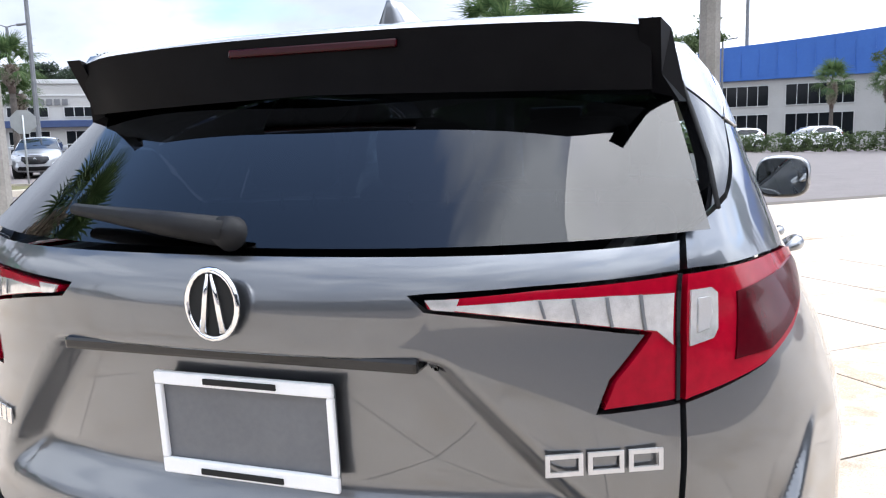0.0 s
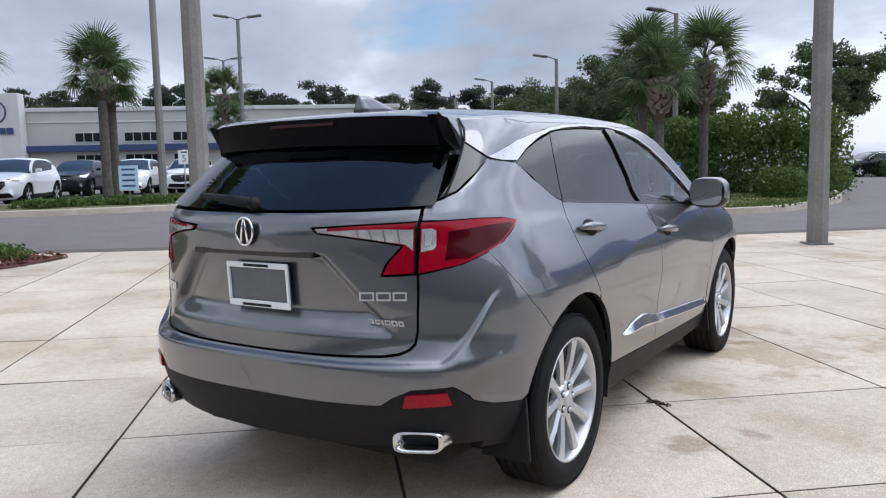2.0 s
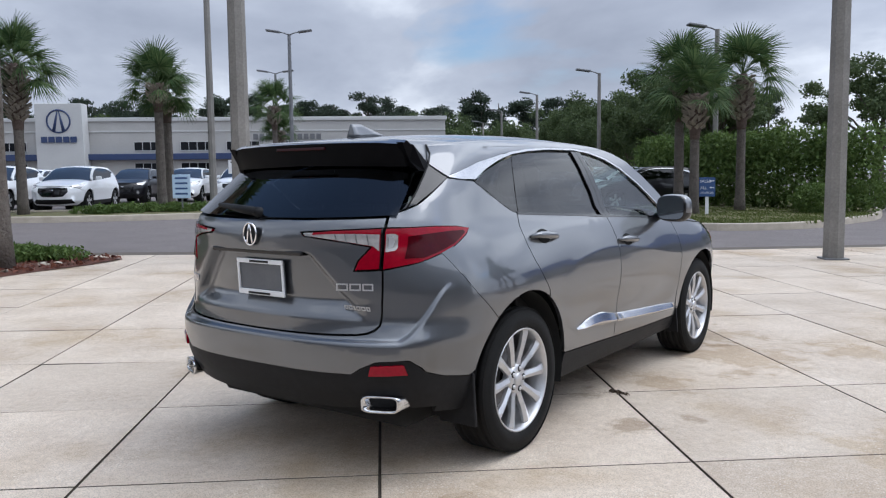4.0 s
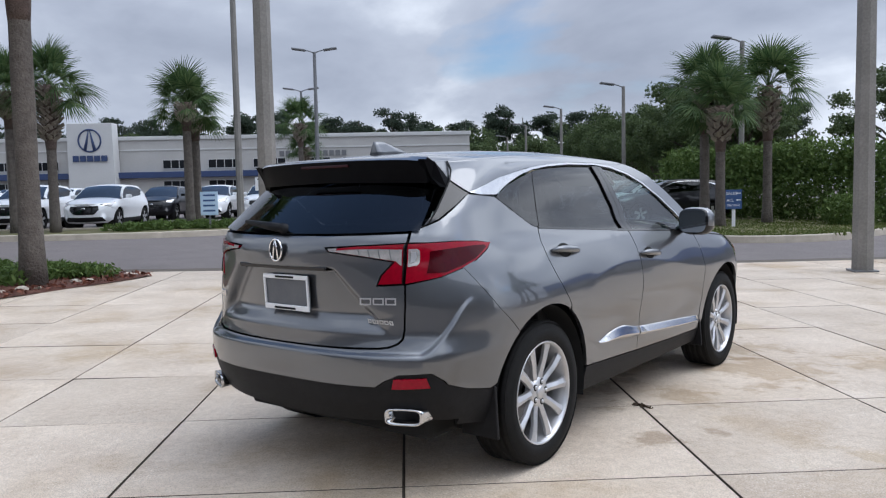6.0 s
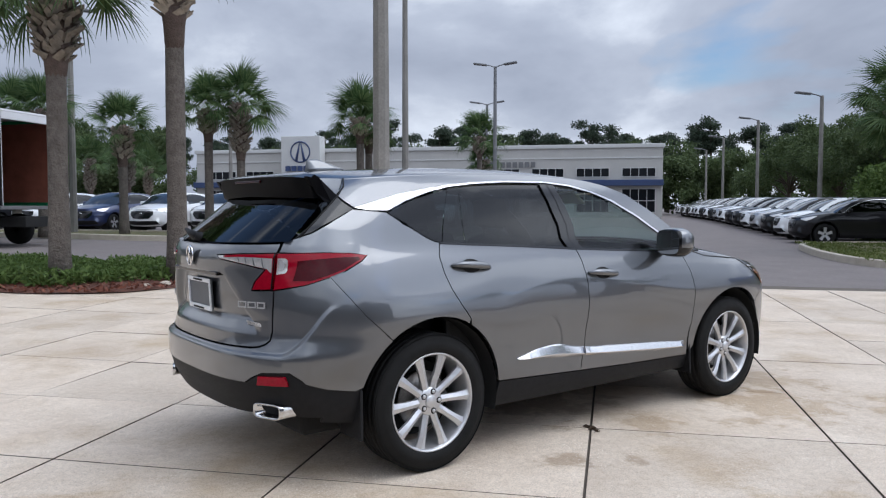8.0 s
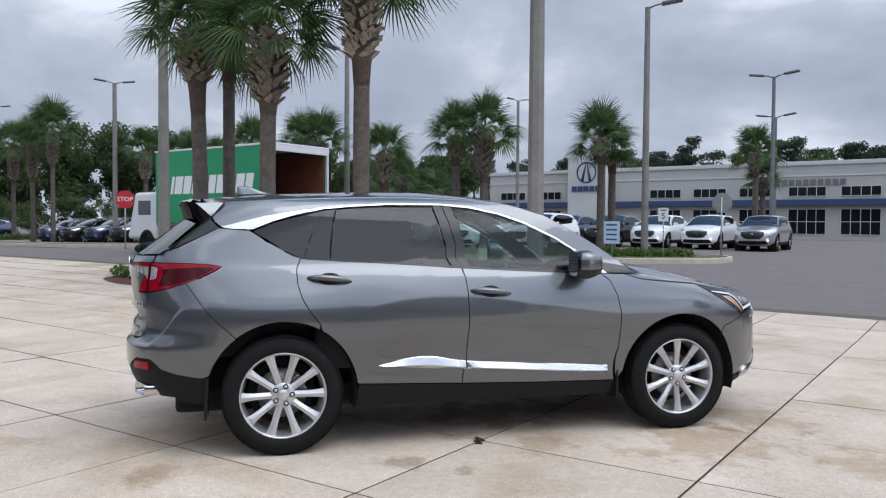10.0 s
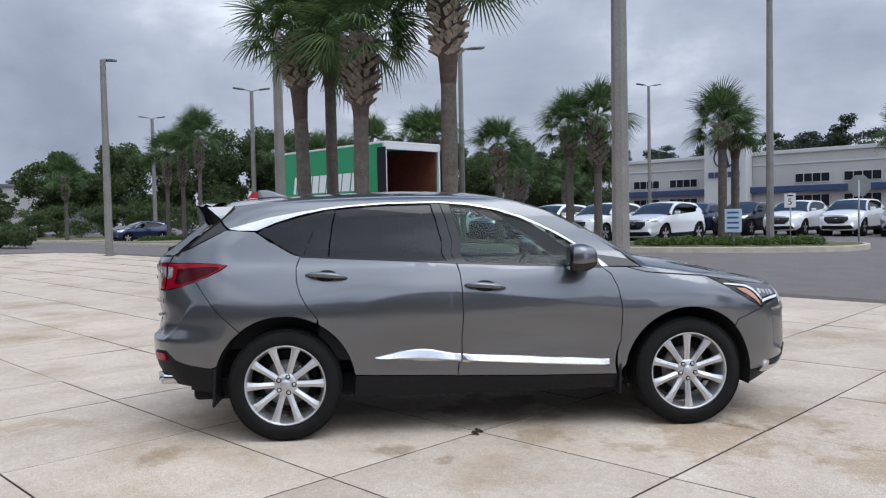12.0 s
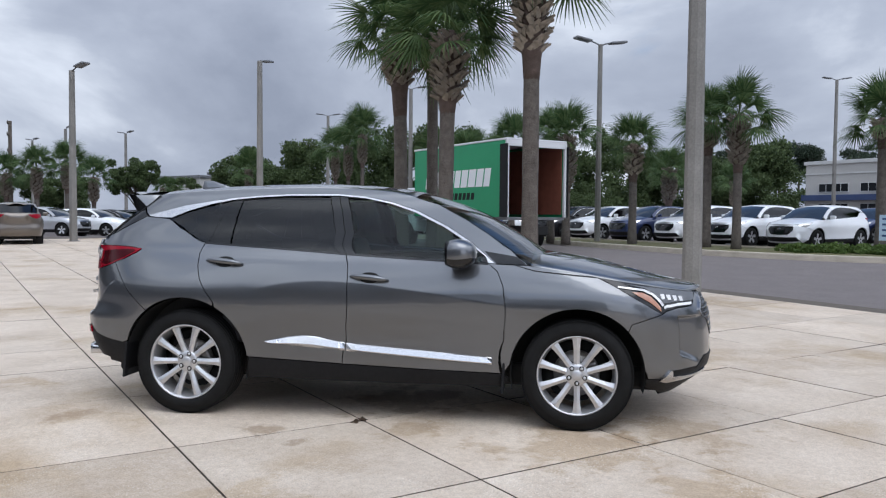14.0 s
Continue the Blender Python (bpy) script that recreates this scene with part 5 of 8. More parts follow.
def tail_details(car, gate):
    # emblem: an oval ring with a caliper-like mark
    pts = [(0.043 * math.cos(radians(a)), 0.052 * math.sin(radians(a)), 0) for a in range(0, 361, 15)]
    e = part("emblem", tube("emblem", pts, [0.0048] * len(pts), M_CHROME, 8, caps=False), gate, "chrome oval emblem", pose(0.0, -0.983, 1.155, 90, 0, 0))
    for s in (-1, 1):
        part("emblem_bar", tube("emblem_bar", [(s * 0.017, -0.041, 0), (s * 0.009, 0.016, 0.002), (s * 0.003, 0.046, 0.002)], [0.007, 0.0045, 0.0025], M_CHROME, 8), e)
    disc = [(0.040 * math.cos(radians(a)), 0.049 * math.sin(radians(a))) for a in range(0, 360, 15)]
    bm = bmesh.new()
    bm.faces.new([bm.verts.new((x, y, -0.002)) for x, y in disc])
    part("emblem_field", solid(bm, "emblem_field", M_DARK), e, "dark emblem field")
    plate = box("plate_holder", (0.310, 0.012, 0.160), M_PLATE, gate, pose(0.01, -0.920, 0.866, 3, 0, 0), 0.004, "blank grey plate in a white dealer frame")
    for sx, sz, ox, oz in ((0.318, 0.022, 0, 0.146), (0.318, 0.026, 0, -0.006), (0.012, 0.126, -0.153, 0.02), (0.012, 0.126, 0.153, 0.02)):
        box("frame_bar", (sx, 0.010, sz), M_WHITE, plate, pose(ox, -0.011, oz), 0.003, "white plastic plate frame")
    for ox, w, oz in ((-0.03, 0.15, -0.001), (-0.02, 0.13, 0.152)):
        box("dark_bar", (w, 0.003, 0.010), M_DARK, plate, pose(ox + 0.02, -0.0168, oz), 0.001)
    box("handle_garnish", (0.62, 0.05, 0.022), M_GLOSSBLACK, gate, pose(0, -0.934, 1.062, 0, 0, 0), 0.006, "dark release garnish above the plate")
    def on_tail(x, z, lift=0.004):
        p = skin(px(x, z), z)
        n = skin_normal(skin, px(x, z), z)
        zax = n
        xax = Vector((0, 0, 1)).cross(zax).normalized()
        yax = zax.cross(xax)
        return Matrix.Translation(p + n * lift) @ Matrix((xax, yax, zax)).transposed().to_4x4()
    letter_bars("badge_bar", [0.054, 0.052, 0.050], 0.032, 0.0, M_RIM, gate, on_tail(0.553, 0.930), 0.22, 0.004, 0.0065)
    letter_bars("badge_bar", [0.020, 0.020, 0.010, 0.022, 0.024, 0.020], 0.020, 0.0, M_RIM, gate, on_tail(0.560, 0.838), 0.30, 0.003, 0.0045)
    for k in range(5):
        box("maker_bar", (0.018, 0.004, 0.03), M_CHROME, gate, on_tail(-0.62 + 0.024 * k, 0.935) @ pose(0, -0.015, 0, 90, 0, 0) @ pose(0, 0, 0), 0.001)
    # wiper
    w = part("rear_wiper", tube("rear_wiper", [(0.0, -0.932, 1.255), (-0.12, -0.928, 1.268), (-0.34, -0.878, 1.285)], [0.024, 0.020, 0.010], M_BLACK, 8), gate, "black rear wiper")
    part("wiper_pivot", lathe("wiper_pivot", [(0.0, 0.03), (0.022, 0.026), (0.028, 0.0)], M_BLACK, 16), w, "", pose(0.0, -0.922, 1.252, 70, 0, 0))
    # reflectors, exhaust tips
    for s in (1, -1):
        o = X((0.632, 0.588), (0.748, 0.592), (0.758, 0.548), (0.622, 0.544))
        panel("reflector", o if s == 1 else mirror(o), M_RED, car, "red bumper reflector", step=0.03, gap=0.0, lift=0.008, depth=0.012)
        sec = lambda w, h, k: [(w * math.copysign(abs(math.cos(t)) ** 0.45, math.cos(t)), h * math.copysign(abs(math.sin(t)) ** 0.45, math.sin(t))) for t in [2 * math.pi * i / 28 for i in range(28)]]
        rings = [(0.074, 0.034, 0.16), (0.077, 0.037, -0.01), (0.079, 0.039, -0.035), (0.074, 0.034, -0.037), (0.067, 0.027, -0.028), (0.065, 0.026, 0.12)]
        vs, fs = [], []
        for w_, h_, d_ in rings:
            vs += [(a + (0.0), d_ + 0.44 * a * s, b) for a, b in sec(w_, h_, 0)]
        for i in range(len(rings) - 1):
            for j in range(28):
                fs.append((i * 28 + j, i * 28 + (j + 1) % 28, (i + 1) * 28 + (j + 1) % 28, (i + 1) * 28 + j))
        ex = part("exhaust_tip", mesh("exhaust_tip", vs, fs, M_STEEL, True), car, "polished rectangular exhaust finisher", pose(s * 0.668, -0.820, 0.412))
        box("exhaust_core", (0.14, 0.02, 0.052), M_DARK, ex, pose(0, 0.05, -0.026), 0.004)
        # mud flaps
        for yy, nm in ((-0.462, "rear"), (2.285, "front")):
            bm = box_bm(0.21, 0.018, 0.25 if nm == "rear" else 0.22, 0.006)
            for v in bm.verts:
                if v.co.z > 0.12:
                    v.co.x *= 0.8
                v.co.y += 0.05 * v.co.z
            part("mud_flap", solid(bm, "mud_flap", M_BLACK), car, "black mud flap", pose(s * 0.815, yy - (0.0 if nm == "rear" else 0.03), 0.250 if nm == "rear" else 0.24, 0, 0, 0))
    # roof antenna
    bm = box_bm(0.065, 0.25, 0.070, 0.0)
    bmesh.ops.subdivide_edges(bm, edges=bm.edges[:], cuts=3, use_grid_fill=True)
    for v in bm.verts:
        t = v.co.z / 0.070
        v.co.x *= 1 - 0.86 * t
        v.co.y = v.co.y * (1 - 0.72 * t) - 0.085 * t
    part("shark_fin", solid(bm, "shark_fin", M_PAINT, True), car, "body-coloured shark fin antenna", pose(0, -0.145, 1.632, 3, 0, 0))


def cabin(car):
    box("underbody", (1.30, 4.0, 0.16), M_DARK, car, pose(0, 1.35, 0.24), 0.03, "black underbody")
    box("cabin_floor", (1.14, 3.3, 0.04), M_DARK, car, pose(0, 0.9, 0.40), 0.01)
    for s in (1, -1):
        box("door_lining", (0.05, 1.95, 0.62), M_SEAT, car, pose(s * 0.74, 1.18, 0.50, 0, -6 * s, 0), 0.02, "black door lining")
        box("cargo_side", (0.06, 1.05, 0.62), M_SEAT, car, pose(s * 0.60, -0.30, 0.58, 0, -6 * s, 0), 0.02, "black cargo side trim")
    seat(car, 0.38, 1.28)
    seat(car, -0.38, 1.28)
    bench = pad("rear_bench", M_SEAT, 1.26, 0.50, 0.17, car, pose(0, 0.42, 0.50), "black leather rear bench")
    for x, w in ((0.40, 0.42), (-0.20, 0.78)):
        pad("bench_back", M_SEAT, w, 0.15, 0.64, bench, pose(x, -0.25, 0.10, 18, 0, 0))
    for x in (0.38, 0.0, -0.38):
        hr = pad("headrest", M_SEAT, 0.25, 0.10, 0.17, bench, pose(x, -0.47, 0.76, 8, 0, 0), "", 0.04)
        for d in (-0.05, 0.05):
            part("post", tube("post", [(d, -0.0, -0.09), (d, 0, 0.04)], [0.006, 0.006], M_CHROME, 8), hr, "chrome headrest post")
    # cargo bay
    box("cargo_floor", (1.10, 0.95, 0.03), M_BLACK, car, pose(0, -0.40, 0.60), 0.01, "ribbed black cargo tray")
    # dash and wheel
    bm = box_bm(1.42, 0.42, 0.22, 0.06, 4)
    part("dashboard", solid(bm, "dashboard", M_SEAT, True), car, "black dashboard", pose(0, 2.16, 0.86, -8, 0, 0))
    pts = [(0.185 * math.cos(radians(a)), 0.185 * math.sin(radians(a)), 0) for a in range(0, 361, 15)]
    sw = part("steering_wheel", tube("steering_wheel", pts, [0.016] * len(pts), M_SEAT, 8, caps=False), car, "black leather steering wheel", pose(-0.38, 1.80, 0.98, 66, 0, 0))
    part("wheel_boss", lathe("wheel_boss", [(0.0, 0.02), (0.07, 0.015), (0.08, -0.03)], M_SEAT, 16), sw)
    for a in (0, 180, 270):
        part("wheel_spoke", tube("wheel_spoke", [(0, 0, 0), (0.18 * math.cos(radians(a)), 0.18 * math.sin(radians(a)), 0)], [0.02, 0.014], M_SEAT, 6), sw)
    cross_loft("headliner", lambda y: (y, ROOF_MID(y) - 0.045), lambda y: (roof_edge(y)[0] - 0.04, y, ROOF_EDGE(y) - 0.045), -0.5, 1.56, M_BEIGE, car, 10, 6, 2.3, "beige headliner", down=True)
    box("sun_visor", (0.40, 0.02, 0.15), M_BEIGE, car, pose(0.38, 1.52, 1.44, 60, 0, 0), 0.01, "beige sun visor")
    box("inside_mirror", (0.24, 0.04, 0.06), M_SEAT, car, pose(0.0, 1.66, 1.46), 0.015, "black inside mirror")


def main_car():
    car = thing("suv", "dark grey metallic compact SUV with closed tailgate, parked on concrete", "car", pose(0, 0, 0))
    gate = car_body(car, M_PAINT, 0.065)
    for cy, sp in ((0.0, 19), (2.751, 1)):
        wheel(car, 0.79, cy, 1, True, spin=sp)
        wheel(car, -0.79, cy, -1, True, spin=sp)
    for s in (1, -1):
        for y, z, n in ((0.285, 1.083, "rear"), (1.34, 0.992, "front")):
            door_handle([o for o in car.children if o.name.startswith(n + "_door")][0 if s == 1 else 1], y, z, s)
        side_mirror([o for o in car.children if o.name.startswith("front_door")][0 if s == 1 else 1], s)
    spoiler(gate)
    tail_details(car, gate)
    cabin(car)
    return car


main_car()


# ---- ground, road, pavement ----
def ground():
    xs = [-900, -60, -40, -34, -28, -27.5, -15, -2.5, 40, 900]
    ys = [-900, -60] + [-12.0 + 1.5 * i for i in range(11)] + [60, 900]
    vs = [(x, y, ground_z(x, y) - 0.03) for y in ys for x in xs]
    k = len(xs)
    fs = [(j * k + i, j * k + i + 1, (j + 1) * k + i + 1, (j + 1) * k + i) for j in range(len(ys) - 1) for i in range(k - 1)]
    tagged(new("ground", mesh("ground", vs, fs, M_ASPHALT)), "worn grey asphalt of the road and car park", "asphalt", kind="structure")


ground()
J0 = (1.673, 0.325)
JU, JN = J0[0] * UX + J0[1] * UY, -J0[0] * UY + J0[1] * UX
# joints along and across the pavement: the bays narrow towards both sides
U_LINES = [JU + 1.463 * k for k in [-2.83 - 0.9 * i for i in range(23, 0, -1)] + [-2.83, -2.01, -1.05, 0.0, 0.98, 1.74] + [1.74 + 0.75 * i for i in range(1, 20)]]
N_LINES = [JN + 1.262 * k for k in list(range(-16, 3)) + [2 + 1.045 * i for i in range(1, 8)]]


def in_bed(u, n):
    """Whether a slab's middle lies in the planting bed."""
    return (-12.3 < u < -5.6 and 6.9 < n < 9.0)


def slab_cells():
    near, far = [], []
    for u0, u1 in zip(U_LINES, U_LINES[1:]):
        for n0, n1 in zip(N_LINES, N_LINES[1:]):
            u, n = (u0 + u1) / 2, (n0 + n1) / 2
            # slabs below n -5 left out unseen: bare asphalt there darkens the lower doors' reflections
            if n > 10.2 or n < -5.0 or in_bed(u, n):
                continue
            (near if -10 < u < 9.0 else far).append((u, n, u1 - u0, n1 - n0))
    return near, far


SLABS = {}


def slab_mesh(su, sn):
    key = (round(su, 3), round(sn, 3))
    if key not in SLABS:
        bm = box_bm(su - 0.015, sn - 0.013, 0.10, 0.002, 1, (0, 0, -0.10))
        bm.normal_update()
        for f in bm.faces:
            f.material_index = 0 if abs(f.normal.z) > 0.5 else 1      # soil-dark sides in the joints
        SLABS[key] = solid(bm, "slab", [M_CONCRETE, M_JOINT])
    return SLABS[key]


def islet(name, poly, mat, label, kerb=0.15, width=0.15, top=0.05, mound=0.0):
    """A kerbed bed: kerb ring as a real step, filled with soil. poly in road coordinates, anticlockwise."""
    def smooth(pts, times=2):
        for _ in range(times):
            out = []
            for a, b in zip(pts, pts[1:] + pts[:1]):
                out += [(a[0] * 0.75 + b[0] * 0.25, a[1] * 0.75 + b[1] * 0.25), (a[0] * 0.25 + b[0] * 0.75, a[1] * 0.25 + b[1] * 0.75)]
            pts = out
        return pts
    P = np.array(smooth(poly))
    area = 0.5 * np.sum(P[:, 0] * np.roll(P[:, 1], -1) - np.roll(P[:, 0], -1) * P[:, 1])
    if area < 0:
        P = P[::-1].copy()
    t = np.roll(P, -1, 0) - np.roll(P, 1, 0)
    t /= np.linalg.norm(t, axis=1)[:, None]
    inn = np.stack([-t[:, 1], t[:, 0]], 1)
    rows = [(0.0, -0.04), (0.012, kerb - 0.02), (0.03, kerb), (width, kerb), (width, kerb - top)]
    vs, fs, k = [], [], len(rows)
    for (u, n), i in zip(P, inn):
        for d, h in rows:
            x, y = road(u + i[0] * d, n + i[1] * d)
            vs.append((x, y, ground_z(x, y) + h))
    c = len(P)
    for a in range(c):
        b = (a + 1) % c
        for j in range(k - 1):
            fs.append((a * k + j, b * k + j, b * k + j + 1, a * k + j + 1))
    if kerb > 0.06:
        tagged(new("kerb_" + name, mesh("kerb", vs, fs, M_KERB, False)), "pale weathered concrete kerb round a planting bed", "kerb", kind="structure")
    from mathutils.geometry import delaunay_2d_cdt
    inner = P + inn * width
    lo, hi = inner.min(0), inner.max(0)
    g = np.stack([a.ravel() for a in np.meshgrid(np.arange(lo[0], hi[0], 0.8), np.arange(lo[1], hi[1], 0.8))], 1)
    g = g[inside(g, inner)]
    vo, _, fo, _, _, _ = delaunay_2d_cdt([Vector(v) for v in np.concatenate([inner, g])], [], [list(range(c))], 1, 1e-5)
    V = []
    for v in vo:
        x, y = road(v.x, v.y)
        d = float(np.min(np.linalg.norm(inner - np.array([v.x, v.y]), axis=1)))
        V.append((x, y, ground_z(x, y) + kerb - top + mound * smoothstep(0, 1.5, d) + 0.03 * noise.noise(Vector((x, y, 0)))))
    tagged(new("bed_" + name, mesh("bed", V, [tuple(f) for f in fo], mat, True)), label, "planting bed", kind="structure")
    return P, inner


BED_NEAR = [(-4.3, 8.95), (-4.38, 8.6), (-4.65, 7.9), (-5.1, 7.25), (-5.35, 6.6), (-5.75, 5.85), (-6.9, 5.5), (-8.2, 5.6), (-11.6, 5.8), (-13.2, 7.0), (-12.6, 9.5), (-9.3, 9.7), (-6.7, 9.6), (-5.2, 9.35), (-4.5, 9.05)]
BED_LEFT = [(-60, 19.3), (-20, 19.0), (-12, 18.4), (-8, 19.2), (-5, 20.8), (-2.8, 22.6), (-3.2, 25.6), (-8.5, 25.4), (-10.2, 22.2), (-20, 21.8), (-60, 21.8)]
BED_RIGHT = [(7.2, 16.0), (7.9, 14.6), (10.8, 14.7), (12.8, 16.3), (15.6, 18.6), (21, 28), (27, 46), (30, 75), (13.2, 75), (13.0, 24.6), (7.5, 23.4), (7.0, 19)]
BED_FAR = [(-62, 33), (-48, 30), (-38, 31), (-36, 34), (-62, 36)]


# ---- plants ----
def quads(name, centers, sizes, mat, rng, flat=0.0, aspect=1.8):
    """Many small leaf blades, each its own island."""
    n = len(centers)
    a = rng.normal(size=(n, 3)); a[:, 2] *= 1 - flat; a /= np.linalg.norm(a, axis=1)[:, None]
    b = rng.normal(size=(n, 3)); b -= a * np.sum(a * b, 1)[:, None]; b /= np.linalg.norm(b, axis=1)[:, None]
    s = np.asarray(sizes)[:, None]
    L, Wd = a * s * aspect * 0.5, b * s * 0.5
    v = np.stack([centers - L, centers + Wd * 0.9, centers + L, centers - Wd * 0.9], 1).reshape(-1, 3)
    me = bpy.data.meshes.new(name)
    me.vertices.add(4 * n); me.vertices.foreach_set("co", v.astype(np.float32).ravel())
    me.loops.add(4 * n); me.loops.foreach_set("vertex_index", np.arange(4 * n, dtype=np.int32))
    me.polygons.add(n); me.polygons.foreach_set("loop_start", np.arange(0, 4 * n, 4, dtype=np.int32)); me.polygons.foreach_set("loop_total", np.full(n, 4, dtype=np.int32))
    me.materials.append(mat)
    me.update(calc_edges=True)
    me.validate()
    return me


def clump_points(rng, clumps, count, shell=0.55):
    """Points spread over ellipsoids (centre, radii), denser towards their skin."""
    w = np.array([r[0] * r[1] + r[0] * r[2] for _, r in clumps]); w = w / w.sum()
    pick = rng.choice(len(clumps), size=count, p=w)
    d = rng.normal(size=(count, 3)); d /= np.linalg.norm(d, axis=1)[:, None]
    rad = shell + (1 - shell) * rng.random(count) ** 0.7
    rad *= 1 + 0.18 * rng.normal(size=count) * (rng.random(count) < 0.3)
    c = np.array([c for c, _ in clumps])[pick]; r = np.array([r for _, r in clumps])[pick]
    return c + d * r * rad[:, None]


def frond_mesh(name, seed, hang=0.0):
    """A fan leaf: curved stalk and narrow leaflets round its tip, folded and drooping."""
    rng = random.Random(seed)
    vs, fs = [], []
    stalk = 0.95
    for i in range(5):
        t = i / 4
        x, z, w = stalk * t, 0.10 * t - 0.20 * t * t, 0.018 - 0.009 * t
        vs += [(x, -w, z), (x, w, z), (x, 0, z - w)]
    for i in range(4):
        for j in range(3):
            fs.append((i * 3 + j, i * 3 + (j + 1) % 3, i * 3 + 3 + (j + 1) % 3, i * 3 + 3 + j))
    hub = Vector((stalk - 0.05, 0, -0.10))
    n = 30
    for k in range(n):
        a = radians(-128 + 256 * k / (n - 1)) + rng.uniform(-0.03, 0.03)
        ln = (0.98 - 0.35 * abs(a) / 2.2) * rng.uniform(0.85, 1.08)
        w = 0.021
        fold = 0.12 * (1 if k % 2 else -1) * 0.25
        base = len(vs)
        side = Vector((-math.sin(a), math.cos(a), 0))
        for i in range(4):
            t = i / 3
            r = ln * t
            p = hub + Vector((r * math.cos(a) * (1 - 0.10 * t), r * math.sin(a) * (1 - 0.12 * t), 0.10 * r + fold * (1 - t) * r - (0.34 + hang) * r * r * (1 + 0.4 * rng.random()) - 0.18 * abs(math.sin(a)) * r))
            ww = w * (0.35 + 1.0 * min(t * 2.2, 1)) * (1 - max(0, t - 0.45) / 0.58)
            vs += [p - side * max(ww, 0.002), p + side * max(ww, 0.002)]
        for i in range(3):
            fs.append((base + 2 * i, base + 2 * i + 1, base + 2 * i + 3, base + 2 * i + 2))
    return mesh(name, vs, fs, M_FROND)


FRONDS = [frond_mesh("frond", 3), frond_mesh("frond", 11, 0.12), frond_mesh("frond", 23, 0.30)]
_bm = bmesh.new()
for _r, _w, _h in ((0.0, 0.085, 0.0), (0.05, 0.07, 0.15), (0.11, 0.042, 0.30)):
    for _s in (-1, 1):
        _bm.verts.new((_r, _s * _w, _h)); _bm.verts.new((_r - 0.035, _s * _w * 0.8, _h))
_bm.verts.ensure_lookup_table()
for _i in range(2):
    _o, _p = _i * 4, _i * 4 + 4
    for _q in ((0, 2), (2, 3), (3, 1), (1, 0)):
        _bm.faces.new([_bm.verts[_o + _q[0]], _bm.verts[_o + _q[1]], _bm.verts[_p + _q[1]], _bm.verts[_p + _q[0]]])
_bm.faces.new([_bm.verts[i] for i in (8, 10, 11, 9)])
bmesh.ops.recalc_face_normals(_bm, faces=_bm.faces)
BOOT = solid(_bm, "boot", M_BOOT)


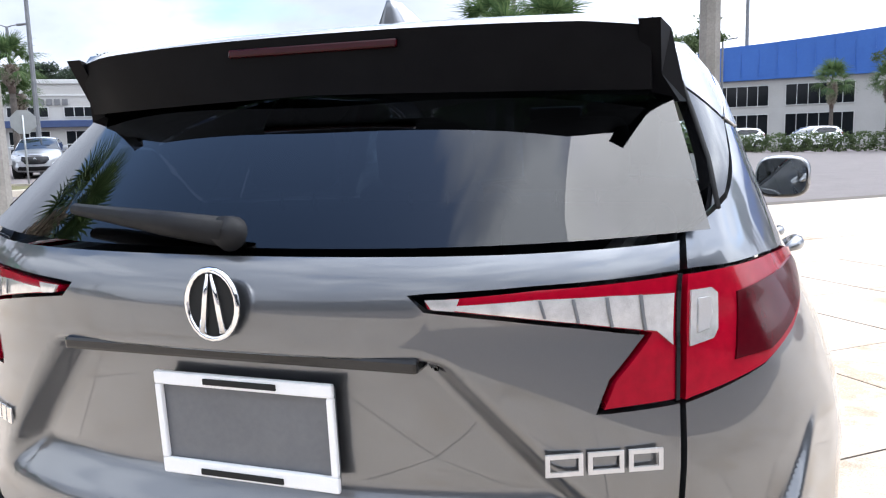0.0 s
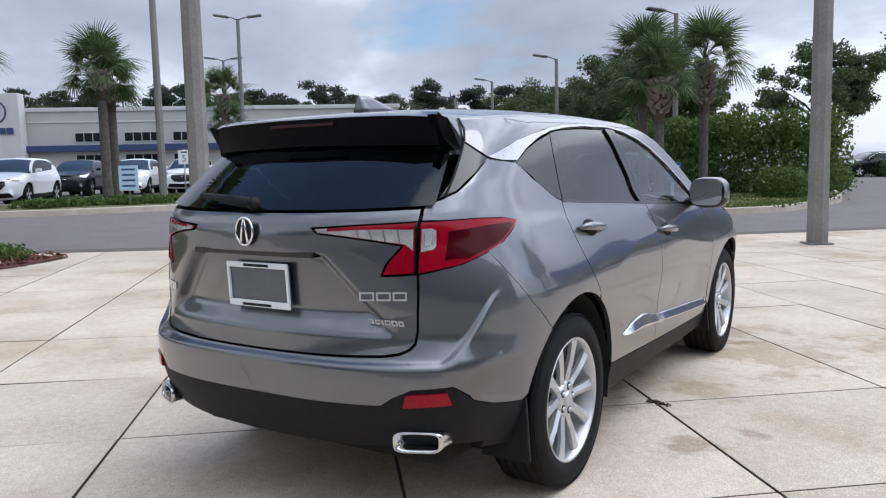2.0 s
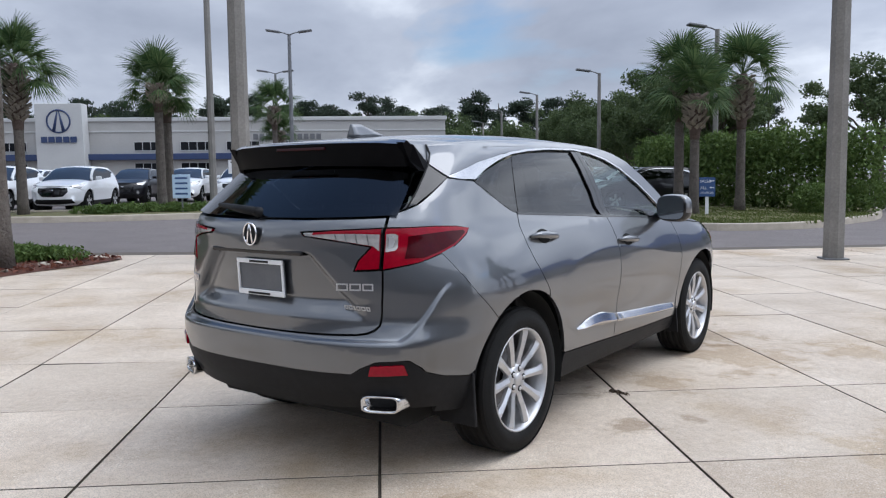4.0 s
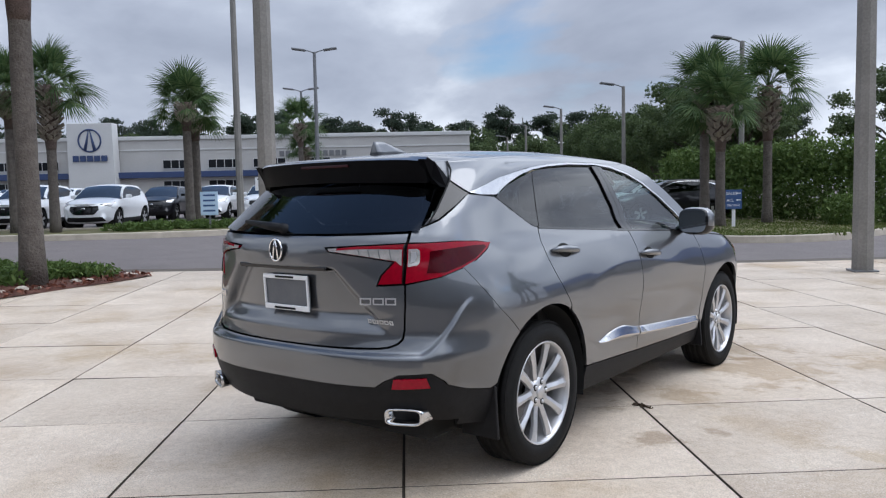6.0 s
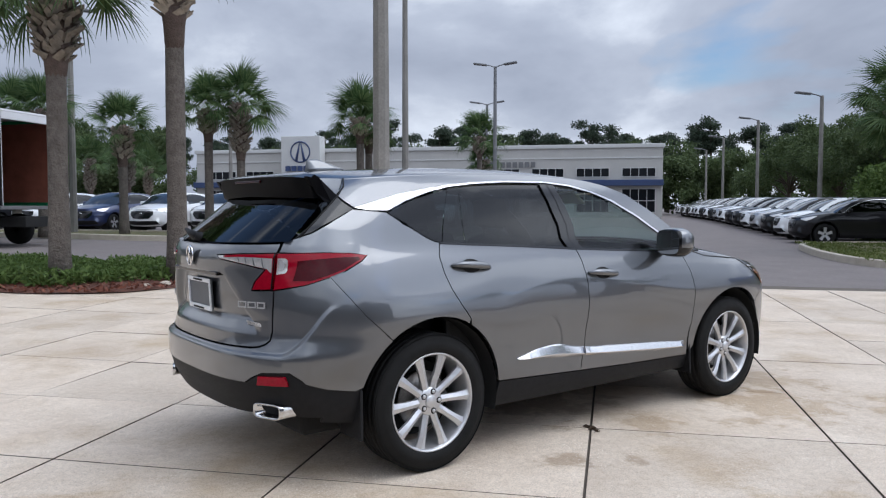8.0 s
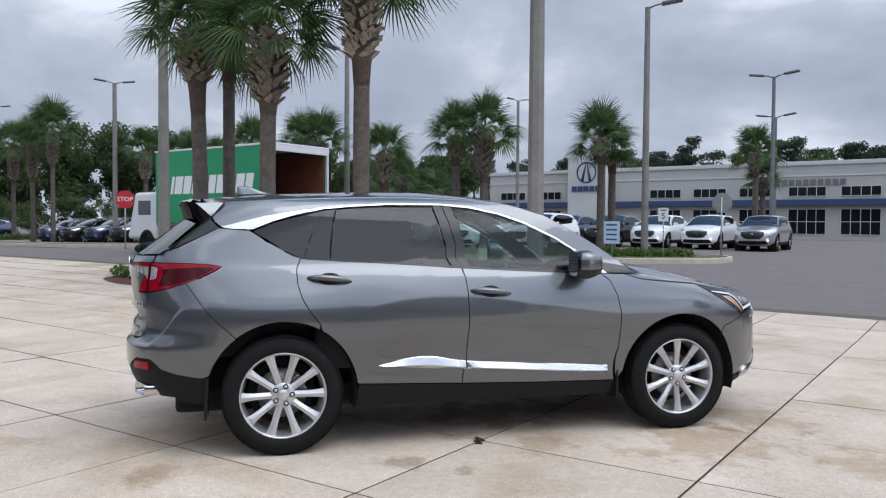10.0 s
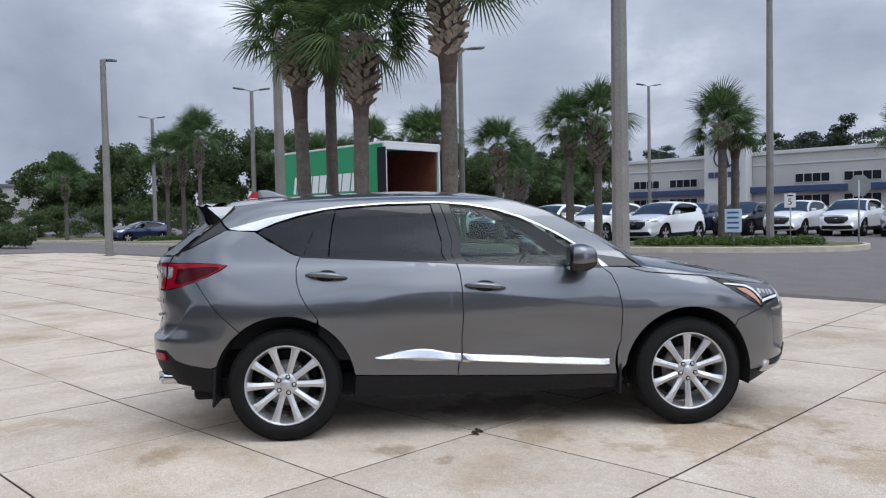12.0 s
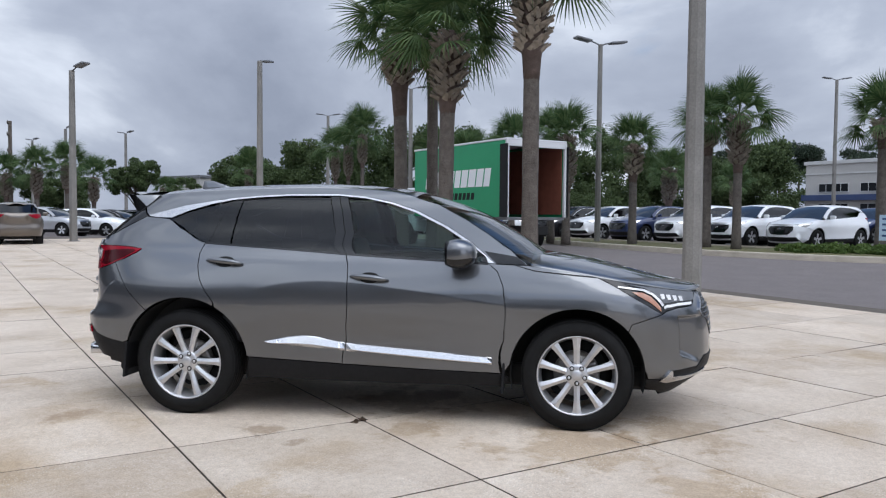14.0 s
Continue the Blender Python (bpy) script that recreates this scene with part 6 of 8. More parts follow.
def palm(x, y, z, trunk, boots, seed, scale=1.0, lean=(0.0, 0.0), label="", fronds=34, r0=0.155, fibre=0.3):
    """A sabal palm: trunk of that height, a thick sheath of old leaf bases round its upper part, and a crown of fan leaves."""
    rng = random.Random(seed)
    p = thing("palm_tree", label or "sabal palm with grey trunk and green fan crown", "palm tree", pose(x, y, z, 0, 0, rng.uniform(0, 360)), "palms")
    n = 10
    pts = [(lean[0] * (i / n) ** 1.6, lean[1] * (i / n) ** 1.6, -0.1 + (trunk + 0.1) * i / n) for i in range(n + 1)]
    inv = Matrix.Rotation(-p.matrix_basis.to_euler().z, 3, "Z")
    pts = [inv @ Vector(q) for q in pts]
    rad = [r0 * (1.25 if i == 0 else 1.08 if i == 1 else 1.0 - 0.12 * i / n) * rng.uniform(0.96, 1.04) for i in range(n + 1)]
    part("trunk", tube("trunk", pts, rad, M_BARK, 14), p, "ringed grey-brown trunk")
    top = pts[-1]

    def along(h):
        t = min(max((h + 0.1) / (trunk + 0.1), 0), 1) * n
        i = min(int(t), n - 1)
        return pts[i].lerp(pts[i + 1], t - i)
    if boots > 0:
        low = trunk - boots
        part("fibre_band", tube("fibre_band", [along(low - fibre + (fibre + 0.15) * i / 5) for i in range(6)], [r0 * q for q in (0.93, 1.0, 1.05, 1.1, 1.22, 1.3)], M_BARKRED, 12), p, "dark reddish fibrous band")
        part("sheath_core", tube("sheath_core", [along(low + 0.02 + boots * i / 6) for i in range(7)], [r0 * q for q in (1.15, 1.45, 1.6, 1.6, 1.5, 1.3, 0.9)], M_BARKRED, 12), p, "dark fibre under the leaf bases")
        # old leaf bases, criss-crossed
        k = int(boots / 0.085) * 11
        V, F = [], []
        bv = [v.co.copy() for v in BOOT.vertices]
        bf = [tuple(f.vertices) for f in BOOT.polygons]
        for i in range(k):
            t = i / k
            h = low + (boots - 0.12) * t
            a = i * 2.399 + rng.uniform(-0.2, 0.2)
            rr = r0 * (1.12 + 0.62 * min(t / 0.25, 1.0) - 0.45 * max(0.0, t - 0.6))
            m = Matrix.Translation(along(h)) @ Matrix.Rotation(a, 4, "Z") @ Matrix.Translation((rr, 0, 0)) @ Matrix.Rotation(rng.uniform(0.2, 0.62), 4, "Y") @ Matrix.Rotation((0.62 if i % 2 else -0.62) + rng.uniform(-0.2, 0.2), 4, "X") @ Matrix.Scale(rng.uniform(0.5, 0.78), 4)
            o = len(V)
            V += [m @ v for v in bv]
            F += [tuple(o + q for q in f) for f in bf]
        part("boot_sheath", mesh("boot_sheath", V, F, M_BOOT), p, "criss-crossed grey leaf bases")
    for i in range(fronds):
        t = i / fronds
        el = 86 - 104 * t ** 1.15 + rng.uniform(-8, 8)
        az = i * 137.5 + rng.uniform(-14, 14)
        s = scale * rng.uniform(0.85, 1.08)
        m = Matrix.Translation(top + Vector((0, 0, 0.05 - 0.25 * t))) @ Matrix.Rotation(radians(az), 4, "Z") @ Matrix.Rotation(radians(-el), 4, "Y") @ Matrix.Rotation(rng.uniform(-0.5, 0.5), 4, "X") @ Matrix.Scale(s, 4)
        part("frond", FRONDS[rng.choice((0, 0, 1) if t < 0.55 else (1, 2, 2))], p, "", m)
    return p


def gpalm(x, y, *a, up=0.12, **k):
    return palm(x, y, ground_z(x, y) + up, *a, **k)


def broadleaf(name, x, y, z, height, spread, seed, label, leaves=9000, size=0.16, mat=None, trunk_h=0.35, category="tree", openness=0.0):
    """A tree: forked trunk, limbs, and a crown of many small leaf clumps with gaps."""
    rng, nr = random.Random(seed), np.random.default_rng(seed)
    t = thing(name, label, category, pose(x, y, z), "")
    th = height * trunk_h
    r = 0.035 * height * 0.5 + 0.05
    part("trunk", tube("trunk", [(0, 0, -0.15), (0.05, 0.02, th * 0.5), (0.0, 0.08, th), (0.1, 0.0, height * 0.6)], [r * 1.3, r, r * 0.8, r * 0.35], M_TRUNK, 10), t)
    clumps = []
    for i in range(14):
        a = i * 2.4 + rng.uniform(-0.4, 0.4)
        d = spread * rng.uniform(0.30, 0.88)
        h = height * (0.40 + 0.16 * openness + (0.50 - 0.12 * openness) * rng.random() * (1.15 - 0.5 * d / spread))
        tip = Vector((d * math.cos(a), d * math.sin(a), h))
        st = Vector((0, 0.05, th * rng.uniform(0.7, 1.15)))
        part("limb", tube("limb", [st, st.lerp(tip, 0.5) + Vector((0, 0, 0.05 * height)), tip], [r * 0.45, r * 0.28, r * 0.08], M_TRUNK, 6), t)
        for _ in range(5):
            o = Vector((rng.gauss(0, 1), rng.gauss(0, 1), rng.gauss(0, 0.8))) * spread * 0.15
            q = spread * rng.uniform(0.10, 0.20) * (1.25 - 0.45 * openness)
            clumps.append((tip + o, (q, q, q * rng.uniform(0.5, 0.8))))
    for _ in range(int(10 - 5 * openness)):
        clumps.append((Vector((rng.gauss(0, spread * 0.25), rng.gauss(0, spread * 0.25), height * rng.uniform(0.5, 0.93))), (spread * 0.22, spread * 0.22, height * 0.08)))
    c = clump_points(nr, [(tuple(a), b) for a, b in clumps], leaves, 0.25)
    part("crown", quads("crown", c, nr.uniform(size * 0.6, size * 1.3, leaves), mat or M_LEAF, nr), t, "dark green leaf crown with gaps")
    return t


def foliage(name, clumps, count, size, mat, seed, label, category, kind="stuff", shell=0.5, flat=0.0, aspect=1.8):
    nr = np.random.default_rng(seed)
    c = clump_points(nr, clumps, count, shell)
    return tagged(new(name, quads(name, c, nr.uniform(size * 0.6, size * 1.35, count), mat, nr, flat, aspect)), label, category, kind=kind)


# ---- parked cars ----
def simple_wheel(parent, cx, cy, out):
    w = part("wheel", lathe("wheel", [(0.235, 0.09), (0.30, 0.115), (0.35, 0.10), (0.372, 0.06), (0.372, -0.08), (0.33, -0.11), (0.20, -0.10)], M_TYRE, 20, "X"), parent, "black tyre with alloy rim", pose(cx, cy, 0.372, 0, 0, 0 if out > 0 else 180))
    bm = bmesh.new()
    for k in range(5):
        m = Matrix.Rotation(radians(72 * k), 4, "X")
        q = [bm.verts.new(m @ Vector(c)) for c in ((0.085, -0.04, 0.03), (0.085, 0.04, 0.03), (0.10, 0.055, 0.235), (0.10, -0.055, 0.235))]
        bm.faces.new(q)
    part("rim", solid(bm, "rim", M_RIM), w, "silver five-spoke rim")
    part("rim_well", lathe("rim_well", [(0.238, 0.09), (0.235, 0.02), (0.0, 0.02)], M_DARK, 20, "X"), w)
    return w


def lot_suv(paint, label, group="parked cars"):
    """A parked SUV seen from some way off."""
    car = thing("parked_suv", label, "car", None, group)
    st = 0.16
    for s in (1, -1):
        fl = (lambda o: o) if s == 1 else mirror
        side = Y((-0.38, 1.405), (-0.19, 1.388), (-0.02, 1.288)) + Y(*BELT) + Y((2.42, 1.098), (2.8, 1.042), (2.985, 1.008), (3.22, 0.885), (3.33, 0.832), (3.10, 0.725)) + Y(*wheel_arc(2.751, FA, 43, 176, 14)) + Y((2.26, 0.40), (1.2, 0.40), (0.47, 0.425)) + Y(*wheel_arc(0.0, RA, 8, 162, 14)) + Y((-0.48, 0.50), (-0.72, 0.55)) + X((0.80, 0.62), (0.70, 1.0), (0.70, 1.235)) + Y((-0.62, 1.288))
        body = panel("body_side", fl(side), paint, car, step=st, gap=0.0)
        glass = Y(*DLO_TOP) + Y((2.15, 1.112)) + Y(*reversed(BELT)) + Y((-0.02, 1.29))
        panel("side_glass", fl(glass), M_GLASS_DARK, body, "dark side glass", step=st, gap=0.004, lift=-0.006, depth=0.01)
        fr = Y(*CHROME_TOP) + [(py(PILLAR(z), z), z) for z in (1.2, 1.3, 1.4, 1.5, 1.555)] + Y((1.2, ROOF_EDGE(1.2)), (0.5, ROOF_EDGE(0.5)), (-0.42, ROOF_EDGE(-0.42))) + Y((-0.42, 1.50))
        panel("roof_rail", fl(fr), paint, car, step=st, gap=0.0)
        ch = Y(*CHROME_TOP) + Y((2.15, 1.110)) + Y(*reversed(DLO_TOP)) + Y((-0.30, 1.397))
        panel("window_surround", fl(ch), M_SATIN, car, step=st, gap=0.0, lift=0.003)
        sill = Y((0.47, 0.42), (2.25, 0.40), (2.27, 0.27), (0.45, 0.27))
        panel("sill_cover", fl(sill), M_BLACK, car, step=st, gap=0.0)
        tl = X((0.40, 1.17)) + lamp_outer()[0] + lamp_outer()[1] + X((0.55, 1.05))
        panel("tail_lamp", fl(tl), M_RED, car, "red tail lamp", step=0.1, gap=0.0, lift=0.006)
        hl = Y((2.985, 1.004), (3.30, 0.955), (3.46, 0.925)) + Y((3.50, 0.88), (3.40, 0.845), (3.335, 0.826), (3.15, 0.91))
        panel("headlamp", fl(hl), M_CLEARLAMP, car, "clear headlamp", step=0.08, gap=0.0, lift=0.006)
        box("door_mirror", (0.20, 0.12, 0.13), paint, car, pose(s * 1.0, 2.0, 1.13), 0.03, "body-coloured mirror")
        for cy, r in ((0.0, RA), (2.751, FA)):
            part("wheel_liner", lathe("wheel_liner", [(r, 0.88 * s), (r, 0.55 * s), (0.05, 0.55 * s)], M_DARK, 16, "X"), car, "", pose(0, cy, 0.372))
            simple_wheel(car, s * 0.80, cy, s)
    tail = X((0.0, 1.225), (0.70, 1.235), (0.70, 1.0), (0.80, 0.62)) + Y((-0.72, 0.55), (-0.48, 0.50), (-0.47, 0.32)) + X((0.6, 0.34), (0.0, 0.33))
    panel("tailgate", tail + mirror(tail)[1:-1], paint, car, step=st, gap=0.0)
    fb = Q((0.0, 0.935), (0.46, 0.925)) + [(nose_end(z) - p, z) for p, z in Y((3.40, 0.846), (3.335, 0.822), (3.105, 0.722)) + Y(*wheel_arc(2.751, FA, 42, 2, 5)) + Y((3.32, 0.26))] + Q((0.0, 0.24))
    panel("front_bumper", fb + mirror(fb)[1:-1], paint, car, fn=nose, step=st, gap=0.0)
    gr = Q((0.0, 0.86), (0.48, 0.85), (0.50, 0.72), (0.34, 0.56), (0.0, 0.55))
    panel("grille", gr + mirror(gr)[1:-1], M_GLOSSBLACK, car, "black grille", fn=nose, step=0.1, gap=0.0, lift=0.012)
    inl = Q((0.0, 0.46), (0.60, 0.47), (0.66, 0.33), (0.0, 0.30))
    panel("lower_intake", inl + mirror(inl)[1:-1], M_BLACK, car, "black lower intake", fn=nose, step=0.1, gap=0.0, lift=0.008)
    pts = [(0.07 * math.cos(radians(a)), 0, 0.07 * math.sin(radians(a))) for a in range(0, 361, 30)]
    part("emblem", tube("emblem", pts, [0.010] * len(pts), M_CHROME, 6, caps=False), car, "chrome ring emblem", pose(0, 3.71, 0.72))
    cross_loft("roof", lambda y: (y, ROOF_MID(y)), roof_edge, -0.60, 1.615, paint, car, 10, 5, 2.3, "", 0.012)
    cross_loft("windscreen", lambda v: (SCREEN_Y(v), SCREEN_Z(v)), screen_edge, 0.0, 1.0, M_WINDOW, car, 6, 5, 2.2, "dark reflecting windscreen")
    cross_loft("bonnet", hood_mid, hood_edge, 2.44, 3.52, paint, car, 8, 6, 2.6, "", 0.012)
    cross_loft("cowl", lambda v: (2.62 - v * 0.10, 1.10 + v * 0.02), lambda v: (0.80, 2.46 - v * 0.02, 1.08 + v * 0.01), -1.0, 1.0, M_BLACK, car, 2, 4, 2.2)
    cross_loft("rear_window", lambda v: (-0.920 + 0.40 * v, 1.232 + 0.33 * v), lambda v: (0.690 - 0.10 * v, -0.733 + 0.30 * v, 1.245 + 0.30 * v), 0.0, 1.0, M_GLASS_DARK, car, 4, 5, 2.6, "dark rear window")
    box("cabin_fill", (1.25, 2.6, 0.75), M_SEAT, car, pose(0, 0.7, 0.42), 0.1, "dark interior")
    box("underbody", (1.3, 4.0, 0.2), M_DARK, car, pose(0, 1.35, 0.22), 0.03)
    return car


P_WHITE = surf("white_pearl_paint", (0.82, 0.83, 0.84), (0.86, 0.87, 0.88), 300, 0.3, coat=1.0)
P_BLACK = surf("black_paint", (0.006, 0.006, 0.008), (0.009, 0.009, 0.011), 300, 0.3, coat=0.7, spec=0.1)
P_NAVY = surf("navy_paint", (0.012, 0.022, 0.075), (0.018, 0.03, 0.095), 300, 0.3, 0.4, coat=1.0)
P_SILVER = surf("silver_paint", (0.42, 0.43, 0.45), (0.5, 0.51, 0.53), 300, 0.3, 0.6, coat=1.0)
P_TAN = surf("tan_paint", (0.13, 0.108, 0.09), (0.16, 0.135, 0.112), 300, 0.3, 0.5, coat=1.0)
SUVS = {"w": lot_suv(P_WHITE, "white SUV parked in the lot"), "k": lot_suv(P_BLACK, "black SUV parked in the lot"),
        "n": lot_suv(P_NAVY, "dark blue SUV parked in the lot"), "s": lot_suv(P_SILVER, "silver SUV parked in the lot"),
        "t": lot_suv(P_TAN, "tan people carrier at the edge of the lot")}
FIRST = set()


def park(code, u, n, turn):
    """Puts a car with its middle at u, n; turn 0 faces along n, away from the pavement."""
    m = at(u, n, -0.03, turn) @ pose(0, -1.35, 0)
    if code not in FIRST:
        FIRST.add(code)
        SUVS[code].matrix_basis = m
    else:
        copy_thing(SUVS[code], m)


# row behind the long bed, noses to the road
for i, c in enumerate("wwwnwkwnwwknkn"):
    park(c, -11.3 - 2.75 * i, 25.9, 180)
# row further back, beside the bed's end
for i, c in enumerate("swwknwkw"):
    park(c, -4.4 - 2.5 * i, 35.2, 180)
for i, c in enumerate("swkwwnkw"):
    park(c, -30.0 - 2.75 * i, 35.2, 180)
# row along the aisle, noses to the aisle
for i, c in enumerate("kwkswkkwskwkwswkwkws"):
    park(c, 10.2, 25.6 + 2.75 * i, 90)
# far left car park
for u, n, t, c in ((-43.6, 2.9, 318, "s"), (-44.9, 5.4, 318, "w"), (-48.9, 7.4, 318, "k"), (-51.4, 9.3, 318, "k"), (-54.2, 11.4, 318, "s"), (-56, 24, 180, "n"), (-76.6, 17.4, 318, "w"), (-29.9, 0.4, 85, "t")):
    park(c, u, n, t)
# beyond the right-hand bed
for u, n, c in ((38, 42, "w"), (43, 40, "w"), (52, 36, "s"), (35, 44, "k")):
    park(c, u, n, 90)


# ---- beds and planting ----
islet("near", BED_NEAR, M_MULCH, "red mulch bed flush with the pavement", 0.015, 0.02, 0.0, 0.10)
islet("long", BED_LEFT, M_LAWN, "long kerbed bed with turf and mulch")
islet("corner", BED_RIGHT, M_LAWN, "kerbed corner bed with patchy lawn", mound=0.05)
islet("far", BED_FAR, M_LAWN, "far kerbed bed")
islet("woods", [(-70, 19.0), (-62, 21.8), (-58, 26.5), (-60, 34), (-86, 34), (-86, 19)], M_LAWN, "kerbed grass verge before the woods", width=0.6)


def juniper(name, spots, seed, label, per=900, size=0.055):
    cl = []
    rng = random.Random(seed)
    for u, n, r, h in spots:
        x, y = road(u, n)
        for _ in range(7):
            dx, dy = rng.uniform(-r, r) * 0.8, rng.uniform(-r, r) * 0.8
            cl.append(((x + dx, y + dy, ground_z(x, y) + 0.10 + h * 0.3), (r * 0.55, r * 0.55, h * rng.uniform(0.6, 1.1))))
    foliage(name, cl, per * len(spots), size, M_SHRUB, seed, label, "ground cover", shell=0.6, aspect=2.6)


juniper("juniper_bed", [(-6.5, 7.7, 0.75, 0.15), (-6.2, 8.6, 0.75, 0.14), (-6.9, 6.8, 0.6, 0.15), (-7.2, 7.1, 0.8, 0.16), (-7.8, 8.4, 1.0, 0.17), (-7.4, 8.9, 0.6, 0.15), (-9.4, 7.6, 1.0, 0.17), (-10.9, 8.3, 0.9, 0.17), (-8.6, 6.7, 0.9, 0.17), (-10.2, 7.3, 1.0, 0.18), (-11.5, 7.1, 0.8, 0.18), (-9.6, 8.7, 0.8, 0.16), (-5.5, 8.5, 0.5, 0.12)], 5, "low green juniper ground cover on red mulch", 2600, 0.045)
islet("end", [(-52.6, 21.9), (-50.2, 21.9), (-50.0, 26.4), (-52.4, 26.4)], M_MULCH, "mulch bed at the end of the parked row")
juniper("juniper_end", [(-51.4 + 0.1 * (i % 2), 22.6 + 0.75 * i, 0.75, 0.30) for i in range(5)], 7, "low dark green shrubs at the end of the parked row", 1200, 0.08)
juniper("juniper_verge", [(-9.0 + 0.55 * i, 21.5 + 0.30 * i + (0.35 if i % 2 else 0.0), 0.62, 0.22) for i in range(8)], 6, "low green shrubs along the kerb", 1500, 0.06)

M_CHIP = leafmat("mulch_chip", (0.075, 0.026, 0.018), (0.22, 0.085, 0.055), 0.02)
_nr = np.random.default_rng(15)
_cl = []
while len(_cl) < 2600:
    _u, _v = _nr.uniform(-9.0, -4.3), _nr.uniform(5.5, 9.4)
    if inside(np.array([[_u, _v]]), np.array(BED_NEAR))[0]:
        _x, _y = road(_u, _v)
        _cl.append((_x, _y, ground_z(_x, _y) + 0.03 + _nr.uniform(0, 0.05)))
tagged(new("mulch_chips", quads("mulch_chips", np.array(_cl), _nr.uniform(0.025, 0.06, len(_cl)), M_CHIP, _nr, 0.5, 2.2)), "loose red-brown mulch chips", "mulch", kind="stuff")


def field_stone(u, n, r, seed):
    rng = random.Random(seed)
    bm = bmesh.new()
    bmesh.ops.create_icosphere(bm, subdivisions=2, radius=r)
    for v in bm.verts:
        v.co *= 1 + rng.uniform(-0.12, 0.12)
        v.co.z *= 0.5
    x, y = road(u, n)
    tagged(new("stone", solid(bm, "stone", M_KERB)), "pale rounded stone lying in the mulch", "stone", "stones in the bed").matrix_basis = pose(x, y, ground_z(x, y) + 0.04, 0, 0, 50 * seed)


for _k, (_u, _v, _r) in enumerate(((-5.75, 6.75, 0.07), (-5.6, 7.05, 0.10), (-5.45, 7.2, 0.06), (-5.2, 7.95, 0.09), (-5.05, 8.1, 0.06))):
    field_stone(_u, _v, _r, _k)

palm_rows = [
    (-9.2, 2.1, 6.1, 1.75, 21, 0.95, (0.05, 0.0), 0.165, 0.52), (-9.75, 0.36, 4.95, 1.42, 22, 0.95, (-0.1, 0.05), 0.165, 0.26),
    (-12.6, -0.35, 5.4, 0.8, 23, 0.95, (0.1, 0.0), 0.145, 0.3), (-11.6, -0.90, 5.4, 1.25, 24, 0.95, (-0.25, -0.15), 0.165, 0.7)]
for x, y, h, b, sd, sc, ln, r0, fb in palm_rows:
    gpalm(x, y, h, b, sd, scale=sc, lean=ln, r0=r0, fibre=fb, label="tall sabal palm in the mulch bed")
for x, y, h, b, sd, sc in ((-22.0, 8.75, 4.4, 1.55, 31, 1.05), (-22.8, 7.9, 4.2, 0.7, 32, 0.95), (-20.9, 12.95, 4.1, 0.5, 33, 1.0), (-21.5, 13.7, 3.7, 0.4, 34, 0.8),
                           (-24.6, 5.5, 3.6, 1.0, 35, 0.95), (-25.0, 3.0, 4.0, 1.8, 36, 0.95), (-26.2, 2.4, 4.0, 1.6, 37, 0.9), (-30.0, 0.6, 4.2, 2.0, 38, 0.95),
                           (-34.0, -2.0, 4.0, 1.6, 39, 0.9), (-38.5, 3.0, 3.4, 1.6, 40, 0.8), (-33.0, 8.0, 3.2, 1.4, 41, 0.8),
                           (-29.5, 26.0, 4.6, 0.8, 42, 1.1), (-30.5, 27.2, 3.4, 0.6, 43, 0.9),
                           (-4.45, 23.6, 4.3, 1.3, 44, 1.15), (-5.1, 20.9, 3.5, 0.9, 45, 1.05), (-5.9, 21.8, 4.2, 1.0, 46, 1.05),
                           (-50.8, -11.6, 7.2, 2.0, 47, 1.6), (-53.5, -13.4, 6.6, 2.2, 48, 1.5), (-56.9, -15.4, 6.6, 2.2, 49, 1.5),
                           (-47.0, -5.5, 5.6, 1.6, 50, 1.2), (-48.5, -3.2, 5.6, 1.6, 51, 1.2), (-63.4, -25.5, 5.4, 1.8, 52, 1.45), (-41.1, -31.0, 4.0, 1.6, 53, 1.15),
                           (-42.1, -29.5, 4.4, 1.6, 54, 1.15), (-46.4, -30.3, 3.8, 1.6, 58, 1.2), (-41.9, -33.8, 3.7, 1.4, 59, 1.1), (-78.2, -41.7, 4.2, 1.2, 60, 1.0), (-80.5, -41.5, 4.2, 1.2, 61, 1.0), (-48.0, 10.0, 3.8, 1.8, 55, 1.1), (-56.0, 16.0, 3.8, 1.8, 56, 1.1), (-40.0, -1.0, 4.4, 1.8, 57, 1.0)):
    gpalm(x, y, h + 0.2, b + 0.2, sd, scale=sc * 0.86, fronds=30, up=0.12 if x > -45 else -0.02, label="sabal palm in a kerbed bed" if x > -40 else "distant sabal palm with green crown")

# palms beside the showroom front, mirrored in the car's flank
islet("side", [(15.5, 1.0), (27, 0.5), (28, 4.5), (22, 5.6), (15.5, 4.6)], M_MULCH, "mulch bed before the showroom front", 0.015, 0.02, 0.0, 0.10)
for x, y, h, sd in ((11.0, 13.2, 5.2, 131), (13.4, 14.6, 4.8, 132), (12.6, 16.8, 5.4, 133), (16.0, 18.4, 5.0, 134)):
    gpalm(x, y, h, 1.3, sd, scale=0.95, up=0.1, label="sabal palm in the bed before the showroom")

